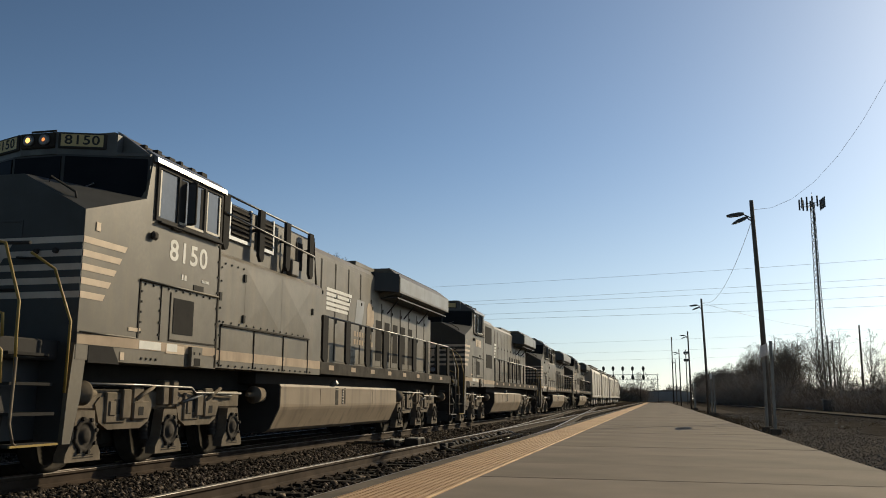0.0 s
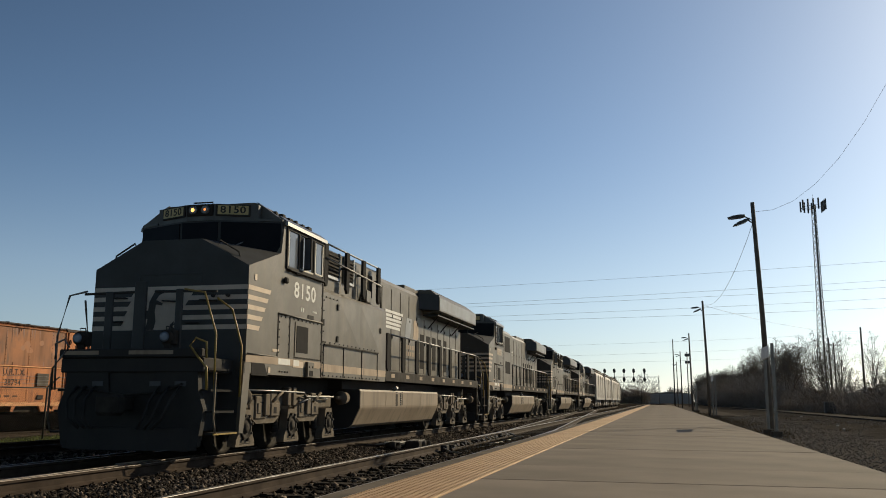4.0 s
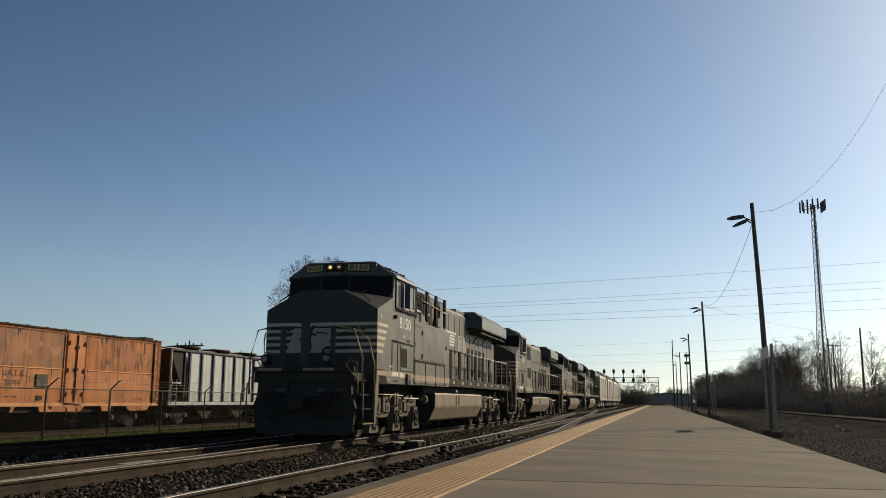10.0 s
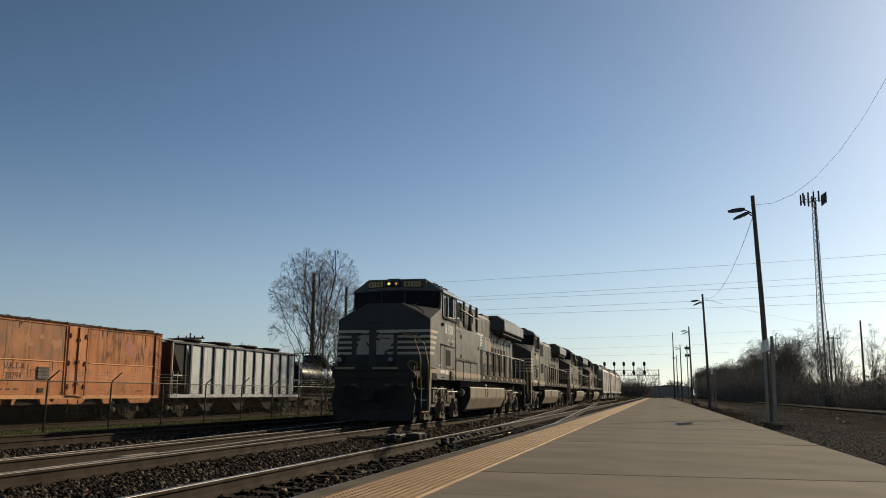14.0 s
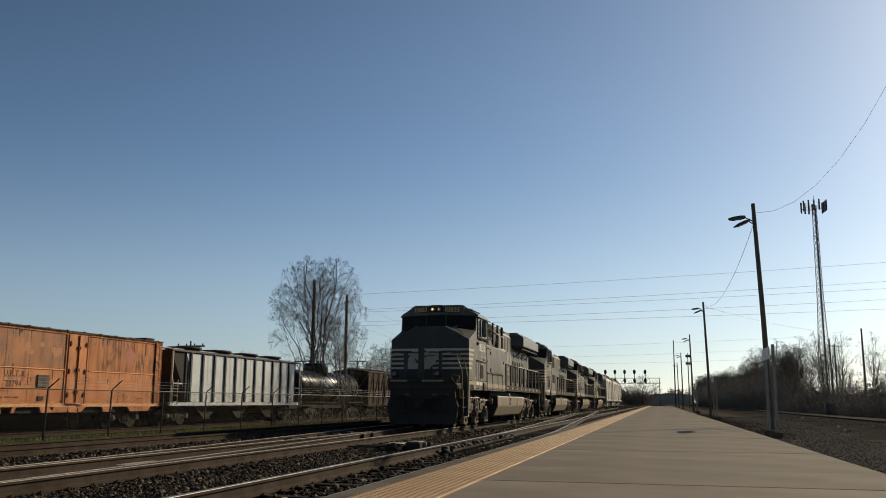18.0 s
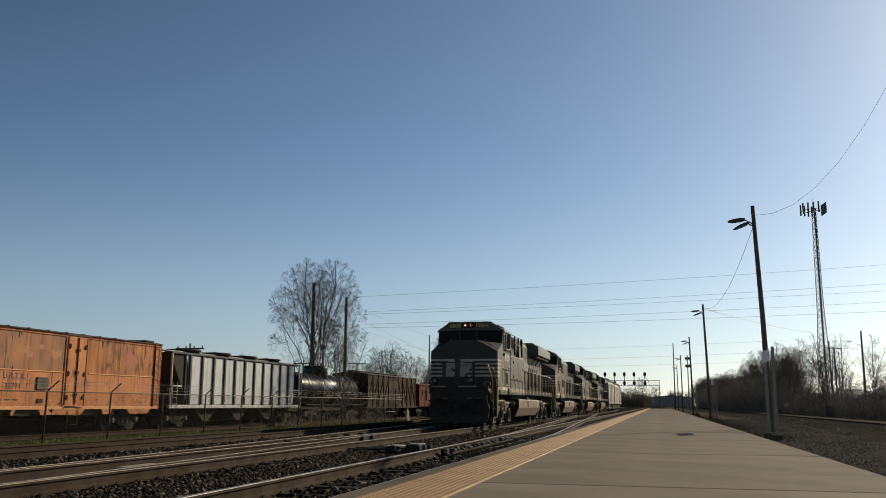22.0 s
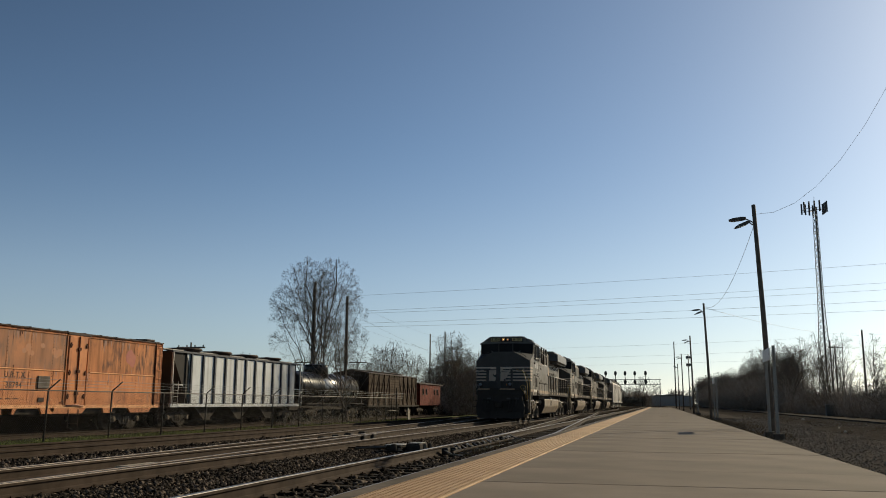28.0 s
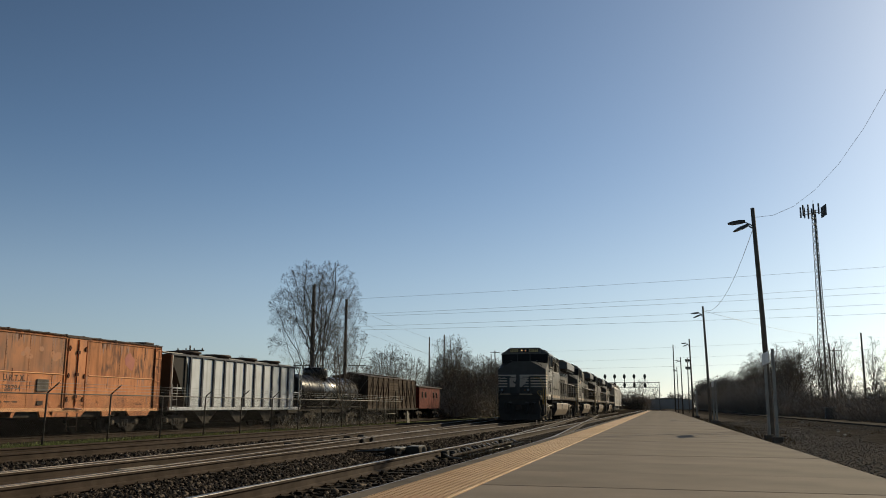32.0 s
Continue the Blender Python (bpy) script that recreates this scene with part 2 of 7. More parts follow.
    weed=mat("dry_weed_stalks", (0.16, 0.12, 0.07), (0.10, 0.075, 0.045), 0.9, scale=3, fine=20, bump=0.0, spec=0.05, island=0.4),
    wheel=mat("dusty_wheel", (0.048, 0.040, 0.032), (0.028, 0.024, 0.019), 0.8, scale=5, fine=30, bump=0.1, spec=0.1),
    lens=mat("dull_lens", (0.25, 0.30, 0.36), (0.18, 0.2, 0.24), 0.15, scale=6, fine=20, bump=0.0),
    # pale base stands for sky seen through the cab, put into the colour
    skyglass=mat("sky_pale_side_glass", (0.125, 0.135, 0.150), (0.085, 0.092, 0.105), 0.12, scale=2.5, fine=14, bump=0.0, spec=0.5),
    bright=mat("glint_trim_metal", (0.24, 0.23, 0.215), (0.17, 0.16, 0.15), 0.34, metal=0.35, scale=6, fine=40, bump=0.03),
    palewood=mat("worn_pale_timber", (0.46, 0.40, 0.31), (0.26, 0.215, 0.165), 0.8, scale=4, fine=40, bump=0.3, streak=0.5, dirt=(0.10, 0.08, 0.06)),
    # sun's reflection put into a paler colour; an emblem shape shares it
    wingpanel=mat("sun_bright_panel", (0.255, 0.24, 0.215), (0.20, 0.188, 0.168), 0.38, scale=1.5, fine=20, bump=0.03, streak=0.4, dirt=(0.16, 0.13, 0.10), spec=0.4),
    sash=mat("cream_window_sash", (0.62, 0.55, 0.42), (0.52, 0.46, 0.36), 0.4, scale=5, fine=30, bump=0.03),
    worn_orange=mat("worn_orange_sheet", (0.53, 0.24, 0.115), (0.38, 0.19, 0.11), 0.75, scale=0.9, fine=14, bump=0.12, streak=0.7, dirt=(0.12, 0.075, 0.05), dirt_amount=0.75, spec=0.12, blotch=(0.24, 0.15, 0.105)),
    clean_orange=mat("orange_door_paint", (0.65, 0.268, 0.105), (0.53, 0.205, 0.08), 0.65, scale=1.7, fine=20, bump=0.12, streak=0.65, dirt=(0.22, 0.10, 0.06), dirt_amount=0.7, spec=0.18, blotch=(0.27, 0.115, 0.065), blotch_from=0.49),
    pale_orange=mat("pale_orange_edge", (0.80, 0.43, 0.20), (0.66, 0.30, 0.12), 0.55, scale=5, fine=30, bump=0.05),
    rust=mat("dark_red_rust", (0.13, 0.055, 0.032), (0.075, 0.037, 0.026), 0.85, scale=6, fine=30, bump=0.2, spec=0.1),
    navy=mat("dark_side_post", (0.055, 0.058, 0.075), (0.04, 0.042, 0.052), 0.6, scale=5, fine=30, bump=0.04),
    amber=mat("amber_lens", (0.45, 0.16, 0.02), (0.4, 0.14, 0.02), 0.3, scale=6, fine=20, bump=0.0),
)


# ---------- mesh helpers ----------
def quad_box(bm, x0, x1, y0, y1, z0, z1, bev=0.0):
    """A box, with chamfered edges where bev is given."""
    vs = [bm.verts.new((x, y, z)) for x in (x0, x1) for y in (y0, y1) for z in (z0, z1)]
    fs = [bm.faces.new([vs[i] for i in f]) for f in ((0, 1, 3, 2), (4, 6, 7, 5), (0, 4, 5, 1), (2, 3, 7, 6), (0, 2, 6, 4), (1, 5, 7, 3))]
    if bev:
        bmesh.ops.bevel(bm, geom=list({e for f in fs for e in f.edges}), offset=bev, segments=1, affect="EDGES")


def prism(bm, outline, axis, a, b):
    """Extrude a closed 2D outline along axis x, y or z from a to b. The outline lies in the two other axes, in their order."""
    def at(p, v):
        return {"x": (v, p[0], p[1]), "y": (p[0], v, p[1]), "z": (p[0], p[1], v)}[axis]
    lo, hi = [bm.verts.new(at(p, a)) for p in outline], [bm.verts.new(at(p, b)) for p in outline]
    n = len(outline)
    made = [bm.faces.new(lo), bm.faces.new(hi[::-1])]
    made += [bm.faces.new((lo[i], hi[i], hi[(i + 1) % n], lo[(i + 1) % n])) for i in range(n)]
    bmesh.ops.recalc_face_normals(bm, faces=made)


def tube(bm, pts, r, seg=8, r1=None, caps=True):
    """A round tube through pts; r1 is the radius at its end."""
    pts = [Vector(p) for p in pts]
    rings, n = [], len(pts)
    for i, p in enumerate(pts):
        d = (pts[min(i + 1, n - 1)] - pts[max(i - 1, 0)]).normalized()
        side = d.cross(Vector((0, 0, 1)) if abs(d.z) < 0.9 else Vector((1, 0, 0))).normalized()
        up = side.cross(d)
        rad = r if r1 is None else r + (r1 - r) * i / (n - 1)
        rings.append([bm.verts.new(p + (side * math.cos(k * math.tau / seg) + up * math.sin(k * math.tau / seg)) * rad) for k in range(seg)])
    for a, b in zip(rings, rings[1:]):
        for k in range(seg):
            bm.faces.new((a[k], a[(k + 1) % seg], b[(k + 1) % seg], b[k])).smooth = True
    if caps:
        bm.faces.new(rings[0][::-1])
        bm.faces.new(rings[-1])


def lathe(bm, prof, axis, c, seg=24):
    """Turn a profile of (along, radius) about an axis x, y or z through c."""
    rings = []
    for s, r in prof:
        ring = []
        for k in range(seg):
            u, v = r * math.cos(k * math.tau / seg), r * math.sin(k * math.tau / seg)
            ring.append(bm.verts.new(Vector(c) + Vector({"x": (s, u, v), "y": (u, s, v), "z": (u, v, s)}[axis])))
        rings.append(ring)
    made = [bm.faces.new(rings[0]), bm.faces.new(rings[-1][::-1])]
    for a, b in zip(rings, rings[1:]):
        for k in range(seg):
            f = bm.faces.new((a[k], a[(k + 1) % seg], b[(k + 1) % seg], b[k]))
            f.smooth = True
            made.append(f)
    bmesh.ops.recalc_face_normals(bm, faces=made)


def mesh_of(name, bm, material):
    me = bpy.data.meshes.new(name)
    bm.to_mesh(me)
    bm.free()
    for m in (material if isinstance(material, (list, tuple)) else [material]):
        me.materials.append(m)
    return me


def part(name, bm, material, parent, label=""):
    ob = new(name, mesh_of(name, bm, material))
    ob.parent = parent
    if label:
        ob["label"] = label
    return ob


def thing(name, label, category, group="", at=None):
    ob = tagged(new(name), label, category, group)
    if at is not None:
        ob.matrix_world = at
    return ob


def solid(name, bm, material, label, category, kind="", group=""):
    return tagged(new(name, mesh_of(name, bm, material)), label, category, group, kind)


def share(name, me, parent, m):
    """Another object on the same mesh, under parent."""
    ob = new(name, me)
    ob.parent = parent
    ob.matrix_local = m
    return ob


def boxes(*rows, bev=0.0):
    bm = bmesh.new()
    for r in rows:
        quad_box(bm, *r, bev=bev)
    return bm


def text_part(name, body, size, material, parent, m, depth=0.006, spacing=1.0, stretch=1.0, label=""):
    """Raised characters in the built-in font, in the local xy plane of m."""
    cu = bpy.data.curves.new(name, "FONT")
    cu.body, cu.size, cu.extrude, cu.align_x, cu.align_y = body, size, depth, "CENTER", "CENTER"
    cu.space_character, cu.offset = spacing, size * 0.018
    tmp = bpy.data.objects.new(name, cu)
    scene.collection.objects.link(tmp)
    me = bpy.data.meshes.new_from_object(tmp.evaluated_get(bpy.context.evaluated_depsgraph_get()))
    bpy.data.objects.remove(tmp)
    me.transform(Matrix.Diagonal((stretch, 1, 1, 1)))
    me.materials.clear()
    me.materials.append(material)
    ob = new(name, me)
    ob.parent = parent
    ob.matrix_local = m
    if label:
        ob["label"] = label
    return ob


ON_SIDE = Matrix(((0, 0, 1, 0), (1, 0, 0, 0), (0, 1, 0, 0), (0, 0, 0, 1)))      # local x -> +y, local y -> +z, faces +x
ON_FRONT = Matrix(((1, 0, 0, 0), (0, 0, -1, 0), (0, 1, 0, 0), (0, 0, 0, 1)))    # local x -> +x, local y -> +z, faces -y


# ---------- ground, tracks and platform ----------
TRACK_A, TRACK_B, TRACK_C = -4.08, -8.31, -13.35       # centre lines: beside the platform, the train's, the overgrown one
YARD = -23.4                                           # centre line of the row of old cars
YARD_Z = -0.25
FAR_END = 330.0


def ground_height(x, y):
    # bank added behind the yard, a dark backing for gaps below the cars
    if x < -25.3:
        return 1.0
    if x < -18.5:
        return -0.44
    if x < -14.3:
        return -0.27
    if x < 2.0:
        return -0.215
    if x < 5.5:
        return 0.06
    if x < 16:
        return -0.02
    return 0.0 if x < 40 else 0.1


def build_ground():
    xs = [-1500, -500, -150, -60, -40, -30, -26.4, -25.2, -22, -19.5, -18.5, -18, -17, -16, -15, -14.3, -14.0, -12, -11, -10, -8, -6, -4, -3, -2, 0, 2.0, 2.1, 3, 4, 5.4, 5.6, 8, 11, 14, 16.2, 20, 30, 60, 150, 500, 1500]
    ys = [-60, -20, -8] + [i * 2.0 for i in range(-3, 50)] + [100 + i * 12.0 for i in range(20)] + [400, 600, 1000, 2500]
    bm = bmesh.new()
    grid = []
    for x in xs:
        row = []
        for y in ys:
            z = ground_height(x, y)
            if abs(x) < 60 and not -2.3 < x < 2.05:
                z += 0.03 * noise.noise((x * 0.7, y * 0.45, 0)) + (0.10 * noise.noise((x * 0.35, y * 0.2, 5)) if 5.5 < x < 10.5 else 0)
            row.append(bm.verts.new((x, y, z)))
        grid.append(row)
    for i in range(len(xs) - 1):
        mid = (xs[i] + xs[i + 1]) / 2
        k = 4 if -18.5 < mid < -14.3 else 1 if -14.3 < mid < 2 else 2 if 2 < mid < 5.5 else 3 if 5.5 < mid < 14.5 else 0
        if -25.5 < mid < -18.5:
            k = 1
        for j in range(len(ys) - 1):
            f = bm.faces.new((grid[i][j], grid[i + 1][j], grid[i + 1][j + 1], grid[i][j + 1]))
            f.material_index, f.smooth = k, True
    solid("ground", bm, [M["earth"], M["ballast"], M["gravel"], M["cinder"], M["grass"]], "dark stony railway ground with gravel and bare earth", "ground", "structure")


RAIL_BODY = ((-0.075, -0.18), (0.075, -0.18), (0.075, -0.165), (0.02, -0.145), (0.01, -0.135), (0.01, -0.05), (0.036, -0.038), (0.036, -0.008), (-0.036, -0.008), (-0.036, -0.038), (-0.01, -0.05), (-0.01, -0.135), (-0.02, -0.145), (-0.075, -0.165))
RAIL_TOP = ((-0.036, -0.008), (0.036, -0.008), (0.034, -0.002), (0.026, 0.0), (-0.026, 0.0), (-0.034, -0.002))


def rail_along(parent, pts, z=0.0, worn=True):
    """One rail through (x, y) points: rusty body and polished running surface."""
    bodies = []
    for outline, name, material, up in ((RAIL_BODY, "rail", M["rail"], parent), (RAIL_TOP, "running_surface", M["railhead"] if worn is True else M["dullhead"] if worn else M["rail"], None)):
        bm = bmesh.new()
        rings = [[bm.verts.new((x + u, y, z + v)) for u, v in outline] for x, y in pts]
        n = len(outline)
        for a, b in zip(rings, rings[1:]):
            for k in range(n):
                bm.faces.new((a[k], b[k], b[(k + 1) % n], a[(k + 1) % n]))
        bm.faces.new(rings[0])
        bm.faces.new(rings[-1][::-1])
        bmesh.ops.recalc_face_normals(bm, faces=bm.faces)
        bodies.append(part(name, bm, material, up or bodies[0]))
    return bodies[0]


TIE_MESH = mesh_of("tie", boxes((-1.3, 1.3, -0.115, 0.115, -0.36, -0.182), bev=0.012), M["tie"])
PLATE_MESH = mesh_of("tie_plate", boxes((-0.17, 0.17, -0.095, 0.095, -0.182, -0.172), (0.085, 0.105, -0.06, -0.035, -0.175, -0.15), (-0.105, -0.085, 0.035, 0.06, -0.175, -0.15)), M["rail"])


def main_x(y):
    """Centre line of the main track: straight along the platform, then a slight bend."""
    return TRACK_B - (0 if y < 150 else 0.00058 * (y - 150) ** 2 if y < 190 else 0.928 + 0.0464 * (y - 190))


def build_track(name, cx, y0, y1, z, label, worn=True, near=45.0, step=0.53):
    tr = tagged(thing(name, label, "railway track"), kind="structure")
    for s in (-0.7525, 0.7525):
        rail_along(tr, [(cx + s, y0), (cx + s, 160)] + ([(main_x(y) + s, y) for y in range(165, 420, 15)] if cx == TRACK_B else [(cx + s, y1)]) if y1 > 200 else [(cx + s, y0), (cx + s, y1)], z, worn)
    rng = random.Random(int(-cx * 10))
    y, far = y0, bmesh.new()
    while y < min(y1, 130):
        m = pose(cx + rng.uniform(-0.04, 0.04), y, z + rng.uniform(-0.012, 0.004), 0, 0, rng.uniform(-1.5, 1.5))
        if -2 < y < near:
            share("tie", TIE_MESH, tr, m)
            for s in (-0.7525, 0.7525):
                share("tie_plate", PLATE_MESH, tr, pose(cx + s, y, z))
        else:
            quad_box(far, cx - 1.3, cx + 1.3, y - 0.115, y + 0.115, z - 0.36, z - 0.182)
        y += step
    tagged(part("far_ties", far, M["tie"], tr), kind="stuff")
    return tr


def build_platform():
    pl = tagged(thing("platform", "long concrete station platform with a tan tactile edge strip", "platform"), kind="structure")
    part("platform_base", boxes((-2.33, 2.1, -10, 175, -0.45, PLAT - 0.05)), M["curb"], pl, "stained concrete platform base")
    lip = bmesh.new()
    quad_box(lip, -2.36, -2.165, -10, 175, PLAT - 0.16, PLAT - 0.004, bev=0.012)
    part("edge_kerb", lip, M["curb"], pl, "worn grey concrete kerb along the platform edge")
    slab = mesh_of("slab", boxes((-1.54, 2.12, 0.004, 1.746, -0.06, 0.0), bev=0.006), M["concrete"])
    for i in range(104):
        share("slab", slab, pl, pose(0, -8 + i * 1.75, PLAT - 0.001 * (i % 3)))
    tile = bmesh.new()
    quad_box(tile, -2.16, -1.548, 0.003, 1.217, -0.05, 0.004, bev=0.003)
    tile = mesh_of("tactile_tile", tile, M["tactile"])
    for i in range(150):
        share("tactile_tile", tile, pl, pose(0, -8 + i * 1.22, PLAT))
    verts, faces = [], []
    y = 4.5
    while y < 34:
        for i in range(10):
            x, o = -2.13 + i * 0.0612, len(verts)
            for r, z in ((0.020, 0.004), (0.011, 0.011)):
                verts += [(x + r * math.cos(k * math.tau / 6), y + r * math.sin(k * math.tau / 6), PLAT + z) for k in range(6)]
            faces += [(o + k, o + (k + 1) % 6, o + 6 + (k + 1) % 6, o + 6 + k) for k in range(6)] + [tuple(range(o + 6, o + 12))]
        y += 0.061
    me = bpy.data.meshes.new("tactile_domes")
    me.from_pydata(verts, [], faces)
    me.materials.append(M["tactile"])
    domes = tagged(new("tactile_domes", me), kind="stuff")
    domes.parent = pl


def stones(name, zones, label, material="stone"):
    """Loose crushed stone: many small rough lumps in one mesh."""
    rng = np.random.default_rng(7)
    base = np.array([(1, 0, -.5), (-.5, .9, -.5), (-.5, -.9, -.5), (.5, .8, .4), (-1, 0, .4), (.5, -.8, .4), (0, 0, 1)], float)
    tri = np.array([(0, 3, 5), (1, 4, 3), (2, 5, 4), (0, 1, 3), (1, 2, 4), (2, 0, 5), (3, 4, 6), (4, 5, 6), (5, 3, 6)])
    vs, fs, o = [], [], 0
    for x0, x1, y0, y1, z, n, size in zones:
        # more of them close by than far off
        u = rng.random(n)
        ys = y0 + (y1 - y0) * u ** 1.6
        xs = rng.uniform(x0, x1, n)
        s = size * np.clip(np.exp(rng.normal(0, 0.45, n)), 0.4, 2.4)
        a = rng.uniform(0, math.tau, n)
        jit = rng.uniform(0.35, 1.45, (n, 7, 3))
        p = base[None] * jit
        c, sn = np.cos(a)[:, None], np.sin(a)[:, None]
        q = np.stack((p[..., 0] * c - p[..., 1] * sn, p[..., 0] * sn + p[..., 1] * c, p[..., 2] * 0.75), -1) * s[:, None, None]
        q += np.stack((xs, ys, z + rng.uniform(-0.01, 0.025, n)), -1)[:, None]
        vs.append(q.reshape(-1, 3))
        fs.append((tri[None] + (o + 7 * np.arange(n))[:, None, None]).reshape(-1, 3))
        o += 7 * n
    v, f = np.concatenate(vs), np.concatenate(fs)
    me = bpy.data.meshes.new(name)
    me.vertices.add(len(v))
    me.vertices.foreach_set("co", v.ravel())
    me.loops.add(f.size)
    me.loops.foreach_set("vertex_index", f.ravel())
    me.polygons.add(len(f))
    me.polygons.foreach_set("loop_start", np.arange(0, f.size, 3))
    me.polygons.foreach_set("loop_total", np.full(len(f), 3))
    me.update()
    me.validate()
    me.materials.append(M[material])
    return tagged(new(name, me), label, "ballast", kind="stuff")


build_ground()
build_track("track_near", TRACK_A, -12, FAR_END, 0, "railway track beside the platform with polished rails")
build_track("track_middle", TRACK_B, -12, FAR_END, 0, "main railway track with rusty sided rails on dark ballast", worn="dull")
build_track("track_far", TRACK_C, -12, FAR_END, -0.01, "little used rusty railway track beside the grass", worn=False)
build_track("track_yard", YARD, -6, 160, YARD_Z, "yard track carrying a row of old freight cars", worn=False, near=40)
build_platform()
stones("ballast_stones", ((-7.4, -4.95, 6, 30, -0.20, 34000, 0.020), (-7.4, -4.95, 30, 70, -0.20, 5000, 0.04), (-3.2, -2.4, 5, 30, -0.2, 1500, 0.026), (-4.7, -3.4, 6, 30, -0.2, 3000, 0.026), (-9.0, -7.6, 8, 40, -0.2, 3500, 0.026),
                          (-12.5, -9.2, 9, 45, -0.20, 12000, 0.028)), "loose grey-brown crushed stone ballast between the tracks")
stones("gravel", ((2.2, 5.5, 9, 60, 0.06, 34000, 0.011), (5.5, 11, 18, 90, -0.03, 8000, 0.024)), "fine pale grey gravel beside the platform", "gravelstone")
cross = tagged(thing("crossover_track", "crossover rails curving between two tracks", "railway track"), kind="structure")
for s in (-0.7525, 0.7525):
    rail_along(cross, [(TRACK_A + s, 24)] + [(TRACK_A + s - 0.0475 * (y - 28), y) for y in range(30, 114, 6)], 0.002)


rk = random.Random(17)
for k in range(15):
    y = 19.3 + k * 0.66
    part("rail_brace", boxes((-4.74, -4.74 + rk.uniform(0.08, 0.2), y, y + rk.uniform(0.1, 0.3), -0.17, rk.uniform(-0.09, -0.02)), bev=0.02), M["black"], cross)
    bm = bmesh.new()
    tube(bm, ((-4.76, y + 0.1, -0.05), (-4.45, y - rk.uniform(0.1, 0.5), -0.15), (-4.2, y - 0.3, -0.16)), 0.018, 6)
    part("tie_bar", bm, M["steel"] if k % 3 else M["galv"], cross, "worn steel rod between the rails")
part("detector_bar", boxes((-4.50, -4.44, 19.2, 27.5, -0.14, -0.09), bev=0.01), M["rail"], cross)


def turnout_x(y):
    """Centre line of the route that leaves the main track towards the overgrown one."""
    return TRACK_B - (0.003 * (y - 4) ** 2 if y < 16 else 0.432 + 0.072 * (y - 16))


turn = tagged(thing("turnout_track", "diverging turnout rails leaving the main track", "railway track"), kind="structure")
for s in (-0.7525, 0.7525):
    rail_along(turn, [(turnout_x(y) + s, y) for y in [5 + 1.5 * k for k in range(9)] + [22, 30, 40, 50, 60, 70, 80]], 0.003, "dull")
for x, y in ((-9.45, 21.9), (-9.28, 22.6), (-9.42, 24.1), (-9.52, 25.5), (-9.66, 27.0), (-9.75, 28.6), (-8.65, 25.3), (-8.75, 26.5)):
    part("rail_brace", boxes((x - 0.12, x + 0.12, y - 0.16, y + 0.16, -0.17, 0.0), bev=0.03), M["under"], turn)
part("switch_rod", boxes((-9.1, -6.3, 21.0, 21.06, -0.16, -0.13)), M["rail"], turn)
part("switch_rod", boxes((-9.1, -6.3, 21.6, 21.66, -0.16, -0.13)), M["rail"], turn)
solid("wood_plank", boxes((-8.24, -8.02, 12.35, 13.35, -0.2, -0.03), bev=0.01), M["palewood"], "pale worn timber plank between the rails", "plank")


# ---------- locomotives ----------
# Local frame: x to the side that faces the platform, y backwards along the train from the nose, z up from the rail heads.
def wheelset(parent, y):
    for sx in (-1, 1):
        bm = bmesh.new()
        lathe(bm, [(sx * 0.66, 0.56), (sx * 0.685, 0.56), (sx * 0.69, 0.535), (sx * 0.80, 0.525), (sx * 0.805, 0.46), (sx * 0.79, 0.45), (sx * 0.77, 0.2), (sx * 0.83, 0.18), (sx * 0.83, 0.05)], "x", (0, y, 0.53), 28)
        part("wheel", bm, M["wheel"], parent, "dusty steel wheel")


